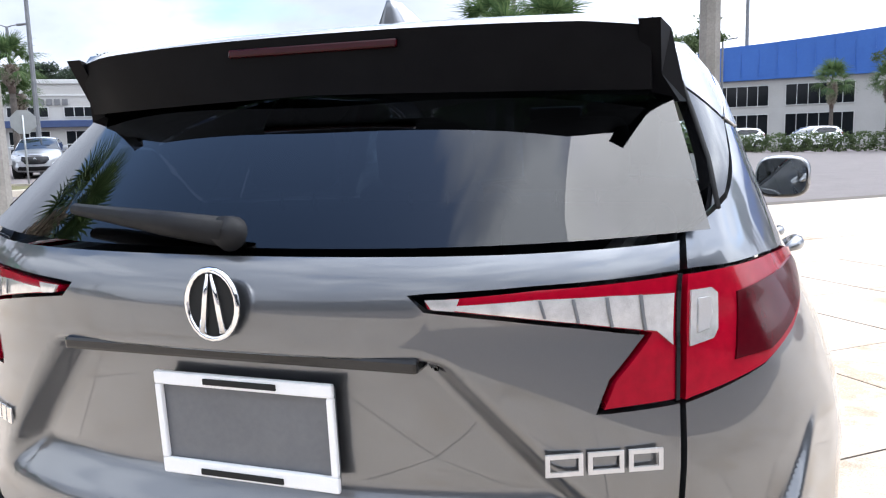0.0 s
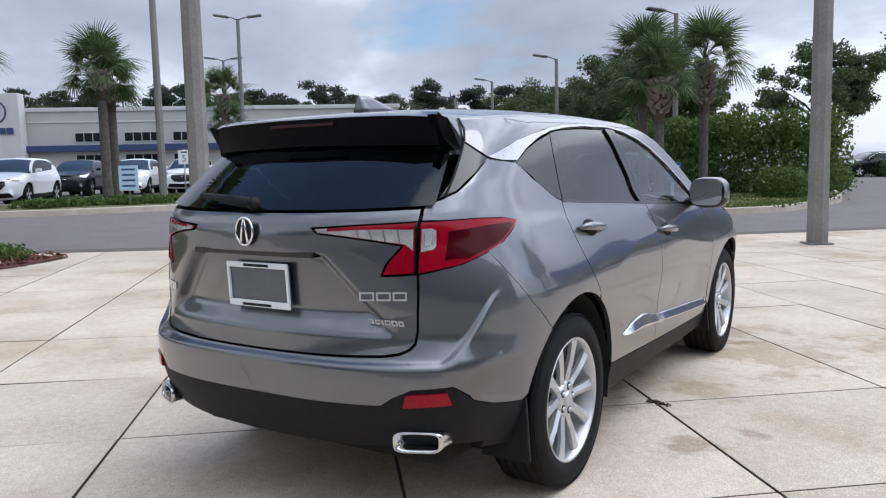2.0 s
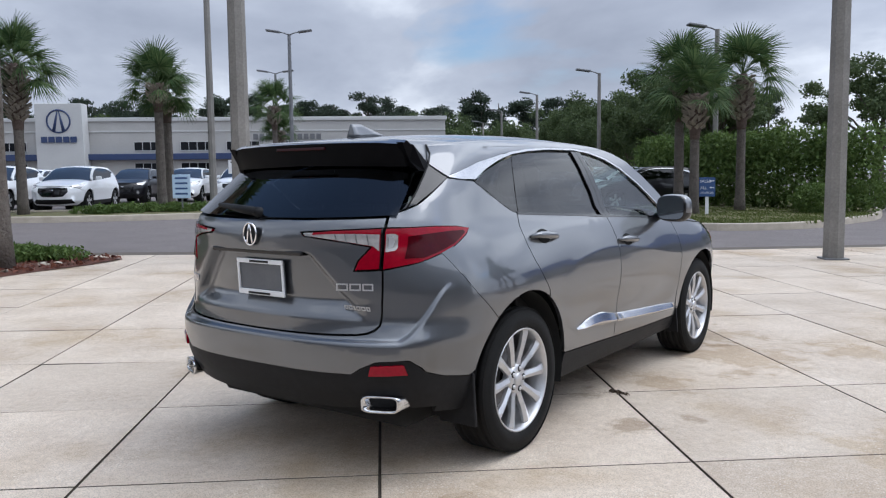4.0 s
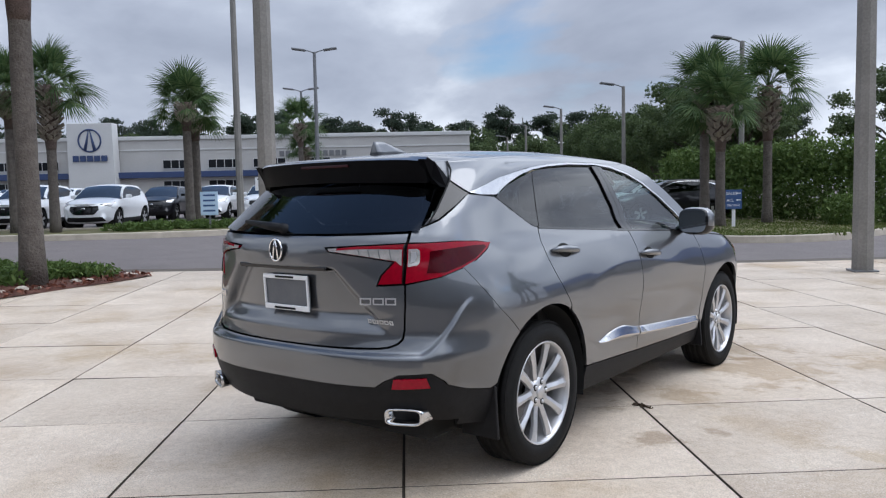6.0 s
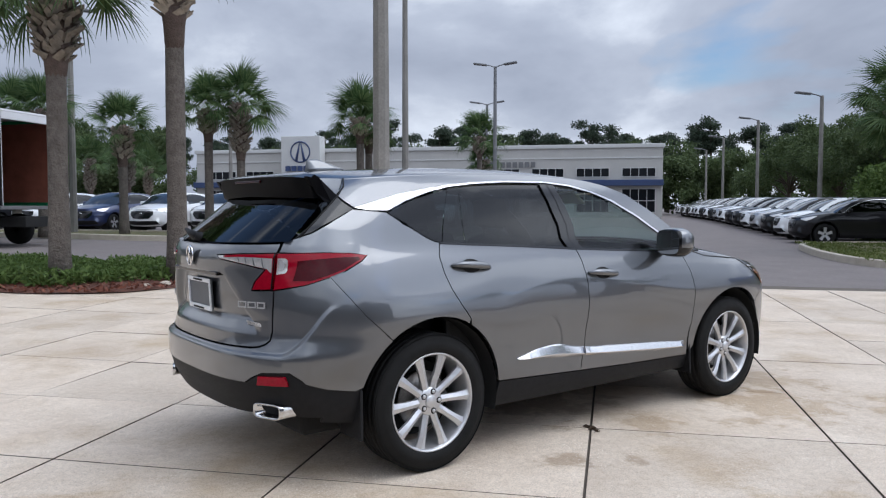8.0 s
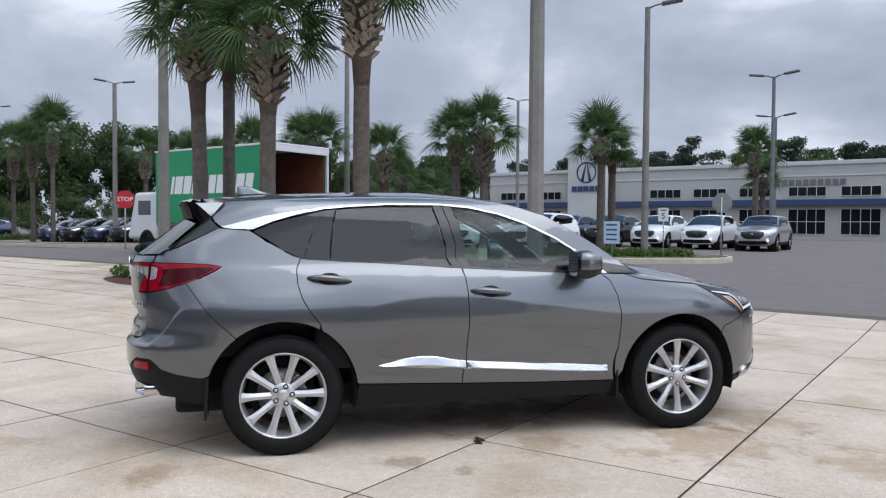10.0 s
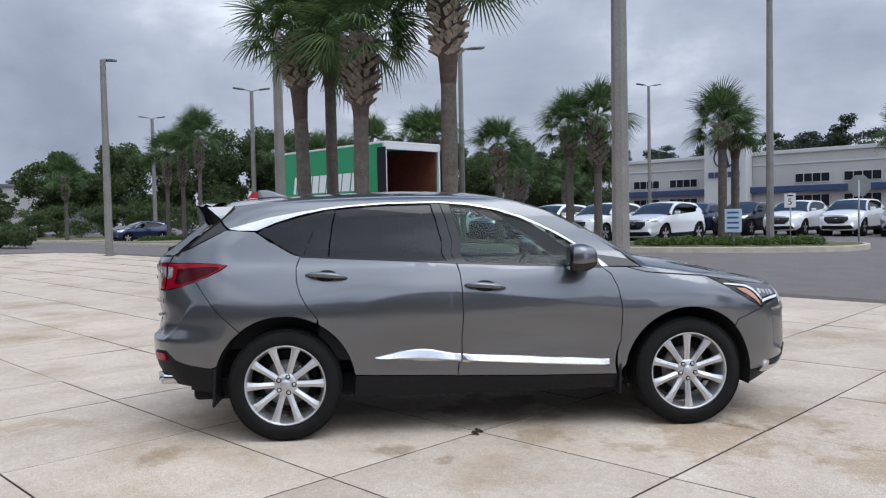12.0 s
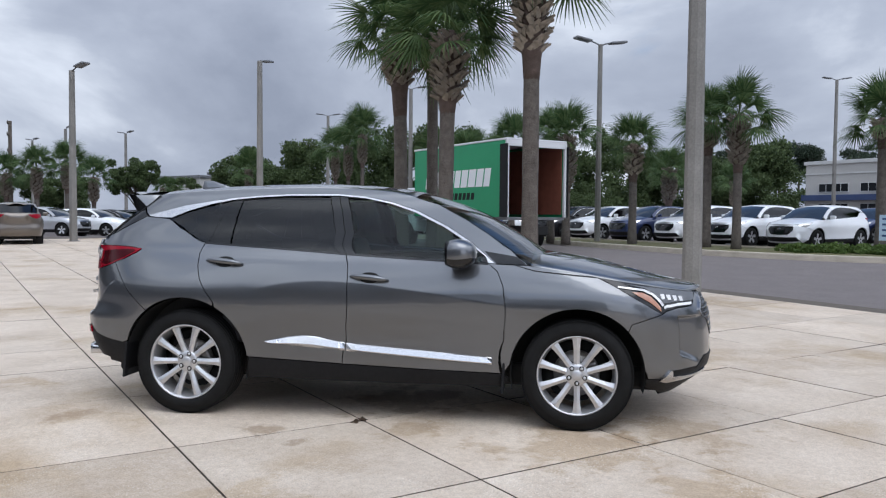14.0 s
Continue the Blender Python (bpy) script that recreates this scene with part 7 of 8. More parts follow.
# hedge and trees behind the corner bed
hedge = []
_hr = random.Random(12)
for i in range(22):
    t = i / 21
    x, y = -0.9 - 8.6 * t, 25.6 + 2.6 * t
    hedge.append(((x, y, 1.2), (0.75, 0.9, 1.25)))
    hedge.append(((x + _hr.uniform(-0.2, 0.2), y + 0.3, 2.25 + _hr.uniform(-0.12, 0.12)), (0.65, 0.8, 0.75)))
foliage("tall_hedge", hedge, 34000, 0.085, M_SHRUB, 61, "tall clipped green hedge behind the palms", "hedge", shell=0.65)
for u, n, r in ((-2.0, 23.6, 0.82), (-1.3, 29.3, 0.8)):
    x, y = u, n
    foliage("round_shrub", [((x, y, 0.55), (r, r, 0.55))], 3600, 0.06, M_SHRUB, int(n * 10), "clipped round yellow-green shrub", "shrub", kind="", shell=0.75)
for i, (u, n, h, sp) in enumerate(((15, 30.5, 6.6, 3.2), (15.2, 34, 6.4, 3.2), (15.8, 39, 7.0, 3.6), (16, 45, 6.6, 3.4), (16, 51, 7.4, 3.8), (16, 58, 7.4, 4.0), (16, 66, 8.0, 4.2))):
    x, y = road(u, n)
    broadleaf("oak_tree", x, y, 0.1, h, sp, 70 + i, "spreading live oak with dark green crown", 22000, 0.10)
for i, (x, y, h, sp) in enumerate(((-2.5, 41.0, 7.4, 3.6), (13.0, 52.0, 6.6, 3.6))):
    broadleaf("oak_tree", x, y, 0.1, h, sp, 90 + i, "young oak with open crown beside the far road", 24000, 0.095, openness=0.6)


broadleaf("oak_tree", -51.1, -29.6, 0.3, 5.6, 2.2, 97, "oak with a rounded leafy crown beyond the parked cars", 15000, 0.11, openness=0.5)


broadleaf("oak_tree", -64.2, -31.6, 0.3, 4.6, 1.7, 98, "small dark round-crowned tree before the far store", 9000, 0.11)
foliage("edge_bush", [((-50.4 + 1.0 * i, -25.5 + 0.9 * i, 0.85 + 0.15 * (i % 2)), (0.9, 0.9, 0.65)) for i in range(5)], 6000, 0.11, M_LEAF, 99, "low green bush at the end of the parked cars", "shrub", kind="", shell=0.6)


def treeline(name, spots, count, size, mat, seed, label):
    cl = []
    rng = random.Random(seed)
    for x, y, h, w in spots:
        for _ in range(12):
            cl.append(((x + rng.uniform(-w, w), y + rng.uniform(-w, w), h * rng.uniform(0.12, 0.88)), (w * rng.uniform(0.3, 0.55), w * rng.uniform(0.3, 0.55), h * rng.uniform(0.08, 0.17))))
    foliage(name, cl, count, size, mat, seed, label, "trees", shell=0.15, aspect=1.5)


rng = random.Random(8)
treeline("far_woods", [(*road(-95 + 3.2 * i + rng.uniform(-1, 1), 96 + rng.uniform(-6, 8)), rng.uniform(7.6, 10.4), 3.2) for i in range(46)], 140000, 0.23, M_LEAF, 81, "far dark green woods behind the showroom")
treeline("left_woods", [(-92 + rng.uniform(-5, 5), (-78 + 3.6 * i if i < 5 else -55.0 + 3.6 * i), rng.uniform(8.5, 13.0) * (0.6 if i < 5 else 1), 3.8) for i in range(24)], 380000, 0.23, M_LEAF, 82, "dense dark green woods beyond the car park")
treeline("lot_bushes", [(-80 + rng.uniform(-2, 2), -44 + 2.4 * i, rng.uniform(2.0, 3.6) + 0.12 * i, 1.8) for i in range(22)], 60000, 0.13, M_LEAF, 84, "dark green bushes at the edge of the car park")
treeline("aisle_woods", [(*road(-6 + 1.9 * i, 92 + rng.uniform(-4, 4)), rng.uniform(7, 10), 2.6) for i in range(16)], 50000, 0.24, M_LEAF, 83, "green trees at the end of the aisle")
for i in range(84):
    u, n = -98 + 1.95 * i + rng.uniform(-2, 2), 118 + rng.uniform(-8, 12)
    x, y = road(u, n)
    h = rng.uniform(10.5, 14.5)
    pn = thing("pine_tree", "tall distant pine with a bare trunk and tufted top", "pine tree", pose(x, y, 0.3), "pines on the horizon")
    part("trunk", tube("trunk", [(0, 0, 0), (0.2, 0.1, h * 0.6), (0.1, 0, h * 0.97)], [0.22, 0.16, 0.06], M_TRUNK, 6), pn)
    nr = np.random.default_rng(300 + i)
    cl = [((rng.uniform(-1.6, 1.6), rng.uniform(-1.6, 1.6), h * rng.uniform(0.66, 0.98)), (rng.uniform(0.9, 1.7), rng.uniform(0.9, 1.7), rng.uniform(0.5, 0.9))) for _ in range(10)]
    part("crown", quads("crown", clump_points(nr, cl, 3000, 0.2), nr.uniform(0.12, 0.27, 3000), M_PINE, nr), pn, "tufted dark needle crown")


# ---- poles and signs ----
def light_pole(x, y, h, r, heads=1, turn=0.0, label="", arm=0.9, concrete=True):
    p = thing("lamp_post", label or "tapered grey concrete lamp post with flat light head", "lamp post", pose(x, y, ground_z(x, y) - 0.03, 0, 0, turn), "lamp posts")
    part("shaft", tube("shaft", [(0, 0, 0), (0, 0, h * 0.5), (0, 0, h)], [r, r * 0.86, r * 0.70], M_POLE if concrete else M_METAL, 8, smooth=False), p)
    box("base_plate", (r * 2.2, r * 2.2, 0.03), M_METAL, p, pose(0, 0, 0.028), 0.008, "steel base plate")
    for k in range(heads):
        s = 1 if k == 0 else -1
        part("arm", tube("arm", [(0, 0, h - 0.05), (s * 0.25, 0, h + 0.05), (s * arm * 0.6, 0, h + 0.12)], [0.035, 0.03, 0.03], M_METAL, 6), p)
        box("lamp_head", (0.72, 0.38, 0.09), M_METAL, p, pose(s * (arm * 0.6 + 0.3), 0, h + 0.10, 0, -8 * s, 0), 0.03, "flat grey lamp head")
    return p


light_pole(-6.94, 4.78, 9.0, 0.155, 1, 40)
light_pole(-19.3, 13.87, 8.9, 0.13, 1, 60)
light_pole(0.57, 10.62, 9.0, 0.17, 1, 30)
light_pole(-17.2, -2.1, 9.0, 0.16, 1, 40)
light_pole(-26.6, 4.3, 8.1, 0.13, 2, 120)
light_pole(-25.5, -9.7, 7.6, 0.16, 1, 180)
light_pole(-24.6, -17.6, 7.2, 0.17, 1, 60)
light_pole(-47.1, -7.3, 10.0, 0.17, 2, 100)
light_pole(-71.0, -20.2, 11.4, 0.2, 2, 100)
light_pole(-52.9, -36.8, 8.2, 0.17, 1, 60)
light_pole(-64.0, -38.0, 9.0, 0.17, 2, 60)
light_pole(-70.0, -52.0, 9.0, 0.17, 2, 60)
light_pole(-63.1, 25.4, 12.6, 0.18, 2, 100)
light_pole(-28.2, 26.0, 8.6, 0.12, 2, 40, concrete=False)
light_pole(-37.0, 33.0, 8.0, 0.11, 2, 40, concrete=False)
light_pole(-6.75, 28.4, 7.0, 0.13, 1, 220)
light_pole(-14.35, 34.1, 6.4, 0.12, 1, 220)
light_pole(-23.6, 44.3, 6.6, 0.12, 1, 220)
light_pole(-33.0, 55.0, 6.6, 0.12, 1, 220)
light_pole(-42.0, 66.0, 6.6, 0.12, 1, 220)
light_pole(3.15, 77.3, 15.0, 0.22, 2, 20, label="tall white lamp post by the far road", concrete=False)
light_pole(1.0, 66.0, 8.6, 0.12, 2, 20, concrete=False)


def utility_pole(x, y, h):
    p = thing("utility_pole", "dark wooden utility pole with short crossarms", "utility pole", pose(x, y, ground_z(x, y) - 0.03, 0, 0, 35))
    part("shaft", tube("shaft", [(0, 0, 0), (0, 0, h)], [0.20, 0.14], M_TRUNK, 8), p)
    for k, w in ((0.25, 1.0), (1.25, 1.9), (2.55, 1.3)):
        box("crossarm", (w, 0.10, 0.10), M_TRUNK, p, pose(w * 0.3, -0.15, h - k), 0.01, "wooden crossarm")
        part("insulator", lathe("insulator", [(0.05, 0.0), (0.06, 0.06), (0.03, 0.12), (0.0, 0.16)], M_POLE, 8), p, "grey insulator", pose(w * 0.74, -0.15, h - k + 0.10))


utility_pole(-53.8, -42.4, 9.0)


def stop_sign(x, y, facing, front, z=2.35):
    s = thing("stop_sign", "red octagonal stop sign on a thin post" if front else "grey back of an octagonal traffic sign on a post", "traffic sign", pose(x, y, ground_z(x, y), 0, 0, facing))
    part("post", tube("post", [(0, 0, 0), (0, 0, z + 0.2)], [0.03, 0.03], M_SIGNBACK, 8), s)
    bm = bmesh.new()
    bmesh.ops.create_circle(bm, cap_ends=True, segments=8, radius=0.40)
    bmesh.ops.rotate(bm, verts=bm.verts[:], matrix=Matrix.Rotation(radians(22.5), 3, "Z"))
    ex = bmesh.ops.extrude_face_region(bm, geom=bm.faces[:])
    bmesh.ops.translate(bm, verts=[v for v in ex["geom"] if isinstance(v, bmesh.types.BMVert)], vec=(0, 0, 0.012))
    bmesh.ops.recalc_face_normals(bm, faces=bm.faces)
    for f in bm.faces:
        f.material_index = 0 if f.normal.z > 0.5 else 1
    plate = part("plate", solid(bm, "plate", [M_SIGNRED, M_SIGNBACK]), s, "octagonal sign plate", pose(0, -0.035, z, 90, 0, 0))
    lettering("stop_letters", "STOP", 0.27, M_WHITE, plate, pose(0, 0, 0.016), 0.002)


stop_sign(-30.0, -4.65, 85, True, 2.12)
stop_sign(-19.9, 17.4, 215, False, 2.05)
sp = thing("speed_sign", "small white speed sign with the figure five", "traffic sign", pose(-18.6, 14.2, ground_z(-18.6, 14.2) + 0.1, 0, 0, 40))
part("post", tube("post", [(0, 0, 0), (0, 0, 1.75)], [0.022, 0.022], M_SIGNBACK, 8), sp)
_pl = box("plate", (0.36, 0.012, 0.46), M_WHITE, sp, pose(0, -0.03, 1.25), 0.004, "white sign plate")
lettering("figure", "5", 0.30, M_DARK, _pl, pose(0, -0.0075, 0.18, 90, 0, 0), 0.001)
box("dark_bar", (0.2, 0.003, 0.04), M_DARK, _pl, pose(0, -0.0075, 0.37), 0.0)
ds = thing("direction_sign", "small blue sign with white words and arrows on a white post", "sign", pose(-4.6, 20.6, 0.12, 0, 0, 18))
box("post", (0.10, 0.10, 0.95), M_WHITE, ds, pose(0, 0, 0), 0.01, "white post")
_pl = box("board", (0.46, 0.03, 0.58), M_SIGNBLUE, ds, pose(0, -0.06, 0.60), 0.006, "blue board")
lettering("sign_word", "SALES", 0.12, M_WHITE, _pl, pose(-0.06, -0.017, 0.46, 90, 0, 0), 0.001)
lettering("sign_word", "ALL", 0.12, M_WHITE, _pl, pose(-0.10, -0.017, 0.26, 90, 0, 0), 0.001)
lettering("sign_word", "DELIVERIES", 0.088, M_WHITE, _pl, pose(0, -0.017, 0.11, 90, 0, 0), 0.001, stretch=0.85)
for oz in (0.46, 0.26):
    box("arrow", (0.10, 0.003, 0.025), M_WHITE, _pl, pose(0.15, -0.017, oz), 0.0)
    box("arrow_head", (0.045, 0.003, 0.045), M_WHITE, _pl, pose(0.10, -0.017, oz + 0.012, 0, 45, 0) @ pose(0, 0, -0.0225), 0.0)
bs = thing("lot_banner", "small pale blue sign board with unreadable lines", "sign", pose(-19.3, 12.6, ground_z(-19.3, 12.6) + 0.1, 0, 0, 40))
box("post", (0.05, 0.05, 0.5), M_METAL, bs, pose(0, 0, 0), 0.005)
_pl = box("board", (0.58, 0.03, 0.78), surf("pale_blue_board", (0.45, 0.6, 0.75), (0.55, 0.68, 0.8), 4, 0.5), bs, pose(0, -0.04, 0.45), 0.006, "pale blue board")
for k in range(4):
    box("dark_bar", (0.4, 0.004, 0.06), M_SIGNBLUE, _pl, pose(0, -0.0165, 0.12 + 0.17 * k), 0.0)


# ---- box truck on the road ----
def box_truck():
    m = at(-17.6, 14.9, -0.03, 89)     # its nose points along -u
    t = thing("box_truck", "green-sided white box truck with open rear door on the road", "truck", m)
    L, W_, H, f = 6.2, 2.45, 2.55, 1.15
    # cargo box as a hollow shell, open at the tail
    box("side_panel", (0.06, L, H), M_GREEN, t, pose(W_ / 2, 0, f), 0.01, "green side panel")
    box("side_panel", (0.06, L, H), M_GREEN, t, pose(-W_ / 2, 0, f), 0.01, "green side panel")
    box("roof", (W_ + 0.1, L + 0.1, 0.07), M_TRUCKWHITE, t, pose(0, 0, f + H), 0.02, "white box roof")
    box("front_wall", (W_, 0.06, H), M_TRUCKWHITE, t, pose(0, L / 2, f), 0.01, "white front wall")
    box("load_floor", (W_, L, 0.10), M_METAL, t, pose(0, 0, f - 0.10), 0.01)
    box("lining", (0.03, L - 0.2, H - 0.2), M_REDWOOD, t, pose(W_ / 2 - 0.06, 0, f + 0.1), 0.005, "red-brown timber lining")
    box("lining", (0.03, L - 0.2, H - 0.2), M_REDWOOD, t, pose(-W_ / 2 + 0.06, 0, f + 0.1), 0.005, "red-brown timber lining")
    box("load_stack", (1.9, 1.2, 1.8), M_REDWOOD, t, pose(0, 1.8, f), 0.03, "red-brown load")
    for s in (1, -1):
        box("rear_post", (0.10, 0.10, H), M_TRUCKWHITE, t, pose(s * W_ / 2, -L / 2, f), 0.01, "white rear post")
        box("rear_fold", (0.06, 0.4, H * 0.95), M_BLACK, t, pose(s * (W_ / 2 + 0.06), -L / 2 + 0.1, f), 0.01, "dark folded rear door")
    box("rear_header", (W_, 0.10, 0.2), M_TRUCKWHITE, t, pose(0, -L / 2, f + H - 0.2), 0.01)
    for s in (1, -1):
        letter_bars("truck_mark", [0.15, 0.42, 0.40, 0.36, 0.38, 0.36, 0.40, 0.44, 0.40, 0.36], 0.62, 0.2, M_WHITE, t, pose(s * (W_ / 2 + 0.032), 0, f + 1.35, 90, 0, 90 * s), 0.12, 0.004)
        letter_bars("truck_mark", [0.2] * 9, 0.24, 0.2, M_DARK, t, pose(s * (W_ / 2 + 0.032), 0, f + 0.72, 90, 0, 90 * s), 0.3, 0.004)
        for cy in (-1.7, 3.9):
            part("wheel", lathe("wheel", [(0.0, 0.08), (0.25, 0.08), (0.28, 0.12), (0.42, 0.12), (0.46, 0.08), (0.46, -0.12), (0.1, -0.14)], M_TYRE, 20, "X"), t, "black truck wheel", pose(s * 1.02, cy, 0.46, 0, 0, 0 if s > 0 else 180))
    bm = box_bm(2.2, 1.9, 1.75, 0.12, 3)
    for v in bm.verts:
        if v.co.y > 0.5 and v.co.z > 0.9:
            v.co.y -= 0.45
    part("cab", solid(bm, "cab", M_TRUCKWHITE, False), t, "white truck cab", pose(0, L / 2 + 1.1, 0.55))
    box("cab_window", (2.22, 0.8, 0.55), M_WINDOW, t, pose(0, L / 2 + 0.95, 1.45), 0.03, "dark cab window")
    box("chassis", (0.9, 8.2, 0.3), M_DARK, t, pose(0, 0.9, 0.55), 0.02)


box_truck()


# ---- showroom and far building ----
def window_bank(parent, u, z, w, h, cols, rows, n=0.0):
    """A framed bank of panes set into the wall's face; u along the wall."""
    fr = box("window_frame", (w, 0.10, h), M_STUCCO2, parent, pose(u, -0.03 + n, z), 0.005, "grey window bank")
    pw, ph = (w - 0.06 * (cols + 1)) / cols, (h - 0.06 * (rows + 1)) / rows
    me = solid(box_bm(pw, 0.04, ph, 0.004, 1), "window_pane", M_SHOWPANE)
    for i in range(cols):
        for j in range(rows):
            part("window_pane", me, fr, "", pose(-w / 2 + 0.06 + pw / 2 + i * (pw + 0.06), -0.04, 0.06 + j * (ph + 0.06)))


def showroom():
    b = thing("showroom", "two-storey grey showroom with navy band and sign tower", "building", at(-17.0, 69.0, -0.1))
    W_, D, H = 46.0, 14.0, 6.6
    box("wall", (W_, D, H), M_STUCCO, b, pose(0, D / 2, 0), 0.05, "pale grey rendered wall")
    box("parapet", (W_ + 0.3, D + 0.3, 0.35), M_STUCCO2, b, pose(0, D / 2, H - 0.2), 0.04, "light parapet cap")
    box("reveal", (W_ + 0.04, 0.1, 0.12), M_STUCCO2, b, pose(0, -0.02, 5.45), 0.01)
    box("navy_canopy", (W_ + 0.1, 0.7, 0.55), M_NAVY, b, pose(0, -0.3, 2.95), 0.03, "navy canopy band")
    x = -W_ / 2 + 1.8
    while x < W_ / 2 - 2:
        if abs(x + 11.0) > 3.6:
            window_bank(b, x + 1.1, 3.75, 3.0, 0.85, 4, 1)
            window_bank(b, x + 1.1, 0.5, 3.0, 2.2, 4, 2)
        x += 4.1
    letter_bars("wall_mark", [0.42] * 11, 0.5, 0.0, M_METAL, b, pose(8.5, -0.08, 4.95, 90, 0, 0), 0.3, 0.05)
    t = thing("sign_tower", "pale grey sign tower with a round emblem and dark letters", "sign tower", at(-28.1, 68.2, -0.1))
    bm = box_bm(4.0, 1.4, 7.9, 0.05)
    for v in bm.verts:
        if v.co.z < 2 and v.co.x > 0:
            v.co.x += 0.15
    part("tower", solid(bm, "tower", M_STUCCO2), t, "pale panel-clad tower")
    pts = [(0.98 * math.cos(radians(a)), 0, 0.98 * math.sin(radians(a))) for a in range(0, 361, 12)]
    e = part("round_mark", tube("round_mark", pts, [0.075] * len(pts), M_NAVY, 8, caps=False), t, "dark ring emblem", pose(0, -0.72, 6.35))
    for s in (-1, 1):
        part("mark_bar", tube("mark_bar", [(s * 0.42, 0, -0.85), (s * 0.22, 0, 0.1), (s * 0.06, 0, 0.9)], [0.15, 0.10, 0.04], M_NAVY, 6), e)
    letter_bars("tower_mark", [0.52] * 5, 0.52, 0.0, M_NAVY, t, pose(0, -0.76, 4.75, 90, 0, 0), 0.2, 0.06)


showroom()


def blue_building():
    b = thing("blue_dealership", "two-storey tan building with a curved blue upper facade", "building", pose(-1.0, 78.0, 0, 0, 0, -14))
    L = 44.0
    box("wall", (L, 12, 6.0), M_STUCCO, b, pose(L / 2, 6, 0), 0.05, "tan lower wall")
    vs, fs = [], []
    n = 16
    for i in range(n + 1):
        t = i / n
        x, top = L * t, 9.0 + 3.4 * t ** 1.5
        vs += [(x, -0.4, 6.0), (x, -0.6, top), (x, 0.2, top), (x, 0.2, 6.0)]
    for i in range(n):
        for j in range(4):
            fs.append((i * 4 + j, i * 4 + 4 + j, i * 4 + 4 + (j + 1) % 4, i * 4 + (j + 1) % 4))
    fs += [(0, 1, 2, 3), (n * 4 + 3, n * 4 + 2, n * 4 + 1, n * 4)]
    part("blue_facade", mesh("blue_facade", vs, fs, M_BLUE), b, "blue metal fascia")
    for i in range(28):
        box("fascia_rib", (0.06, 0.08, 2.6 + 0.05 * i), M_BLUE, b, pose(0.8 + 1.55 * i, -0.56, 6.2), 0.0)
    for x in (3.5, 10.5, 20, 29, 38):
        window_bank(b, x, 3.6, 5.6, 1.9, 6, 1)
        window_bank(b, x, 0.6, 5.6, 2.3, 6, 1)


blue_building()


def far_hall(m, length, height, wall, label):
    """A plain flat-roofed hall on the far side of the car park."""
    b = thing("far_hall", label, "building", m)
    box("wall", (length, 10, height), wall, b, pose(0, 5, 0), 0.05)
    box("roof_edge", (length + 0.4, 10.4, 0.4), M_METAL, b, pose(0, 5, height), 0.05, "dark roof edge")
    for i in range(int(length / 4)):
        box("shutter", (2.4, 0.12, 2.8), M_STUCCO2, b, pose(-length / 2 + 2.2 + 4 * i, -0.02, 0.05), 0.02, "pale shutter")
    box("canopy", (length * 0.8, 0.8, 0.3), M_METAL, b, pose(0, -0.4, 3.3), 0.03, "dark canopy")


far_hall(pose(-107.4, -47.2, 0.3, 0, 0, 68), 6.5, 7.2, M_METAL, "dark grey flat-roofed hall beyond the car park")
far_hall(pose(-100.2, -50.8, 0.3, 0, 0, 62), 9.5, 6.2, M_STUCCO, "pale flat-roofed store beyond the car park")
hd = []
for i in range(34):
    hd.append(((-4.0 + 1.2 * i, 56.5 - 0.35 * i, 0.6), (0.9, 0.8, 0.65)))
foliage("roadside_hedge", hd, 20000, 0.10, M_LEAF, 95, "dark clipped hedge along the far road", "hedge", shell=0.7)
for i, (x, y) in enumerate(((9.0, 66.0), (13.0, 66.5), (17.5, 66.0))):
    gpalm(x, y, 5.0, 1.8, 120 + i, scale=1.1, fronds=26, up=0.0, label="sabal palm before the blue building")

# grass on the corner bed
_nr = np.random.default_rng(44)
_pts = []
while len(_pts) < 9000:
    u, n = _nr.uniform(7.4, 15.0), _nr.uniform(14.9, 23.0)
    if inside(np.array([[u, n]]), np.array(BED_RIGHT))[0]:
        x, y = road(u, n)
        _pts.append((x, y, ground_z(x, y) + 0.14))
tagged(new("lawn_grass", quads("lawn_grass", np.array(_pts), _nr.uniform(0.035, 0.06, len(_pts)), M_GRASS, _nr, -0.6, 2.6)), "patchy yellow-green lawn grass", "grass", kind="stuff")
foliage("leaf_litter", [((0.86, 1.29, 0.006), (0.05, 0.03, 0.006)), ((0.92, 1.25, 0.006), (0.06, 0.02, 0.005))], 34, 0.020, surf("dead_leaf", (0.03, 0.02, 0.012), (0.09, 0.055, 0.03), 20, 0.9), 77, "small clump of dead brown leaves on the joint", "debris", kind="", shell=0.2, flat=0.8)


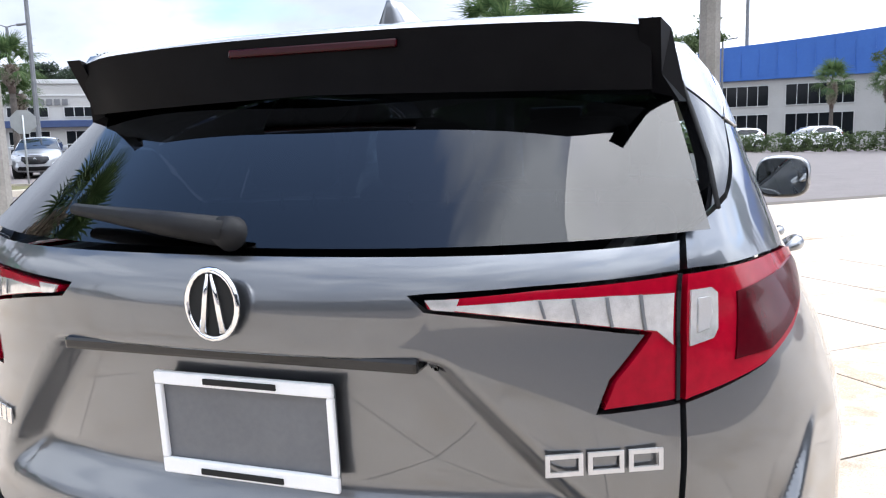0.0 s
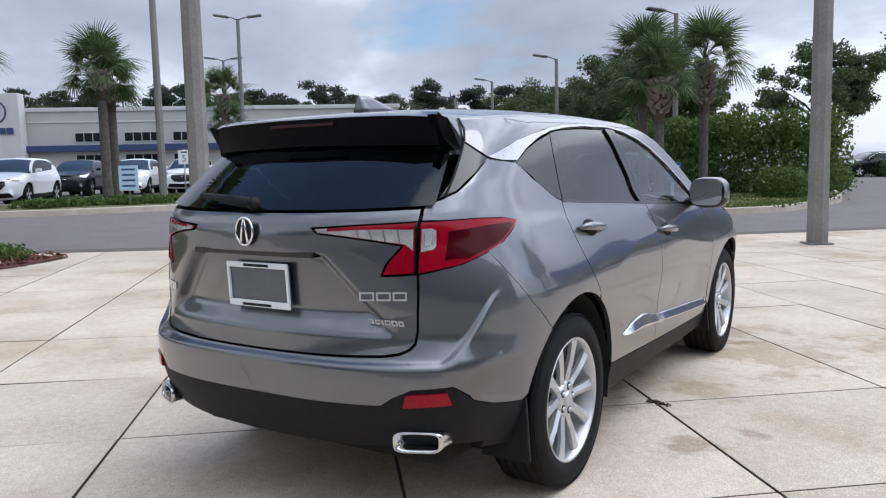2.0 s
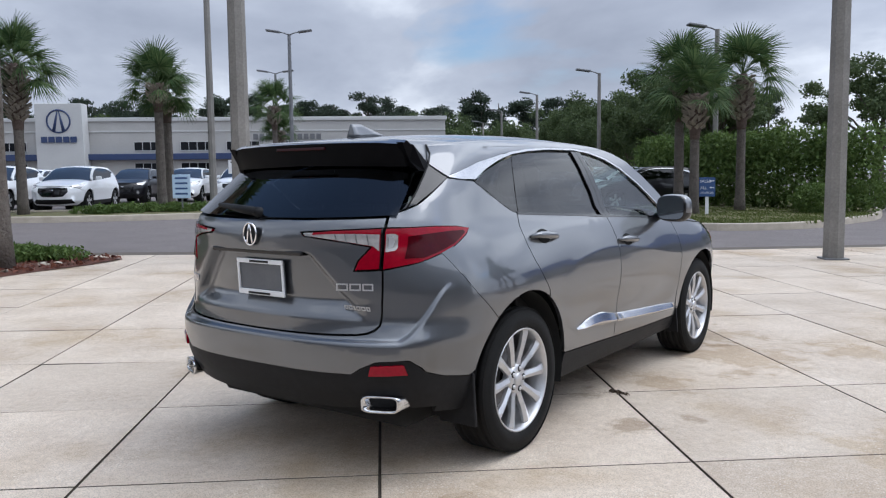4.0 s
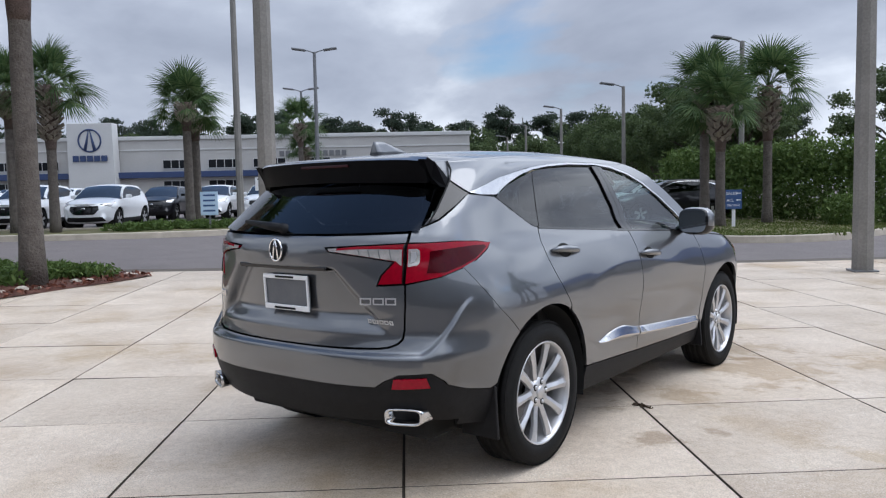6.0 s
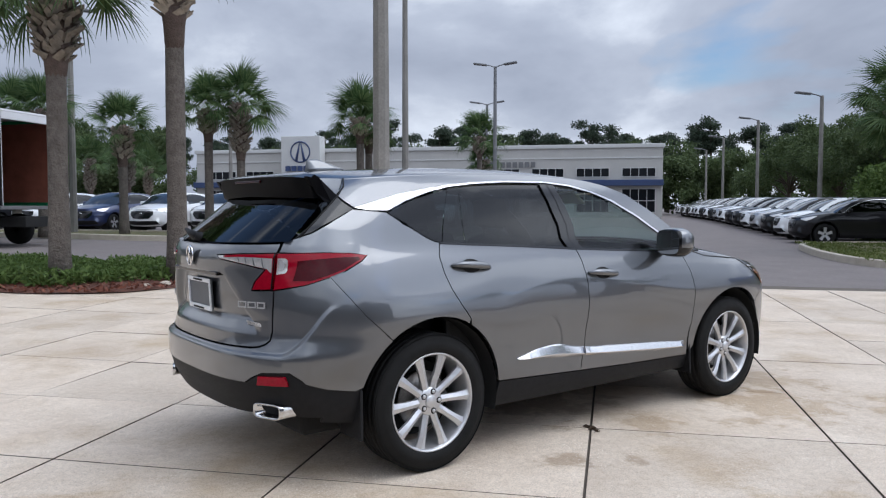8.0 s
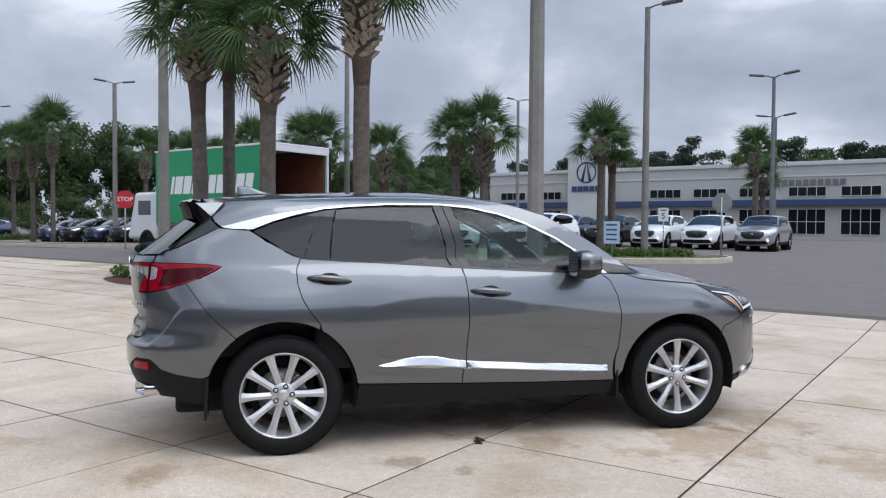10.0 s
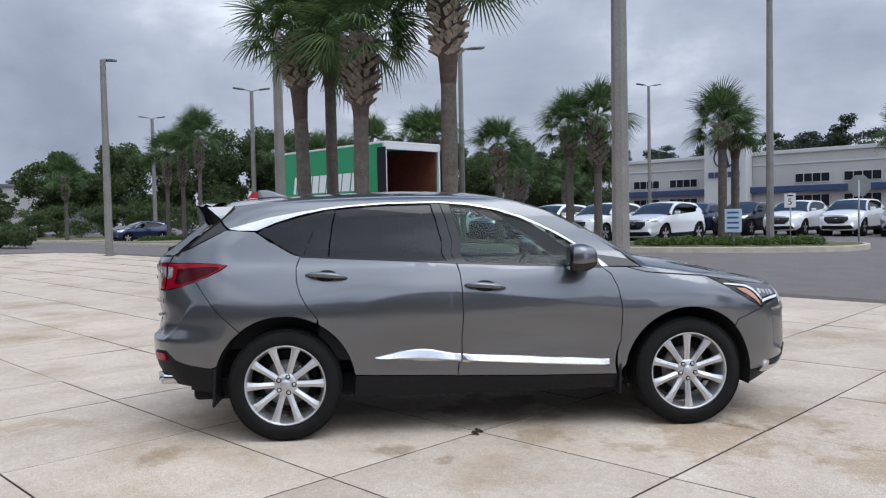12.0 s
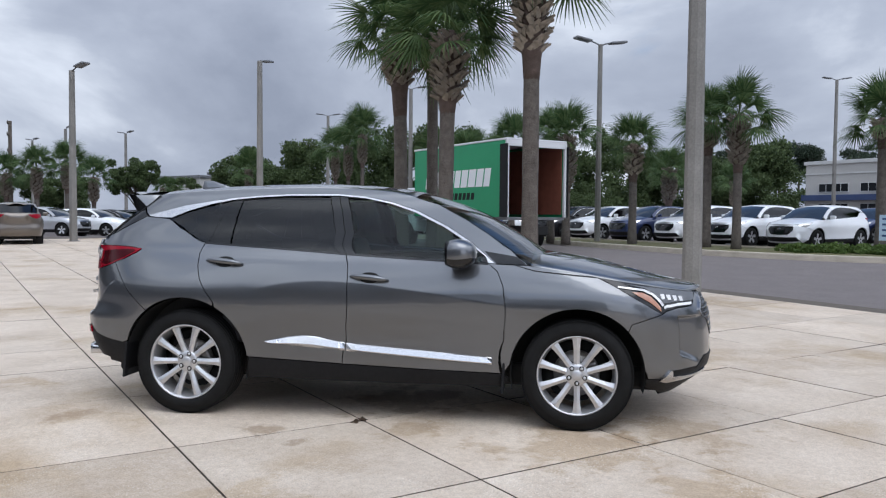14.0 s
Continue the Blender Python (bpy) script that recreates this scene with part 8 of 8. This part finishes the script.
# ---- building behind the camera's path, which closes the place ----
def closing_wall(name, m, length):
    w = thing(name, "plain showroom front with dark glass, behind the pavement", "building", m)
    box("wall", (length, 0.4, 0.9), M_STUCCO, w, pose(0, 0.3, 6.6), 0.03, "pale parapet")
    box("plinth", (length, 0.4, 0.4), M_STUCCO, w, pose(0, 0.3, -0.05), 0.02)
    k = int(length / 3)
    me = solid(box_bm(2.88, 0.10, 6.2, 0.01, 1), "glass_pane", M_WINDOW)
    post = solid(box_bm(0.12, 0.3, 6.25, 0.01, 1), "mullion", M_BLACK)
    for i in range(k):
        part("glass_pane", me, w, "", pose(-length / 2 + 1.5 + 3 * i, 0.3, 0.38))
        part("mullion", post, w, "", pose(-length / 2 + 3 * i + 0.06, 0.3, 0.35))


closing_wall("rear_showroom", pose(21.0, -15.0, 0, 0, 0, -90), 48)
closing_wall("side_showroom", pose(4.0, -28.0, 0, 0, 0, 180), 51)

# ---- pavement pieces ----
_gu, _gn = [-38 + 1.0 * i for i in range(63)], [-4.62 + 1.14 * i for i in range(14)]
PAVE = tagged(new("pavement", mesh("pavement", [(*road(u, n), ground_z(*road(u, n)) - 0.013) for n in _gn for u in _gu], [(j * 63 + i, j * 63 + i + 1, j * 63 + i + 64, j * 63 + i + 63) for j in range(13) for i in range(62)], M_JOINT)), "sand-coloured concrete slabs with dark joints", "pavement", kind="structure")
_near, _far = slab_cells()
_sr = random.Random(4)


def slab_pose(u, n):
    x, y = road(u, n)
    return pose(x, y, ground_z(x, y) + _sr.uniform(-0.0015, 0.0015), 0, math.degrees(ground_z(x - 0.5, y) - ground_z(x + 0.5, y)), 0) @ pose(0, 0, 0, 0, 0, 40.3 + 180 * _sr.choice((0, 1)))


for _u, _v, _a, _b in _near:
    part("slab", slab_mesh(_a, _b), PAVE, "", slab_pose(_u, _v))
_V, _F, _I = [], [], []
for _u, _v, _a, _b in _far:
    _m, _slab = slab_pose(_u, _v), slab_mesh(_a, _b)
    _o = len(_V)
    _V += [_m @ v.co for v in _slab.vertices]
    _F += [tuple(_o + i for i in f.vertices) for f in _slab.polygons]
    _I += [f.material_index for f in _slab.polygons]
part("slab_field", mesh("slab_field", _V, _F, [M_CONCRETE, M_JOINT], False, _I), PAVE)["kind"] = "stuff"
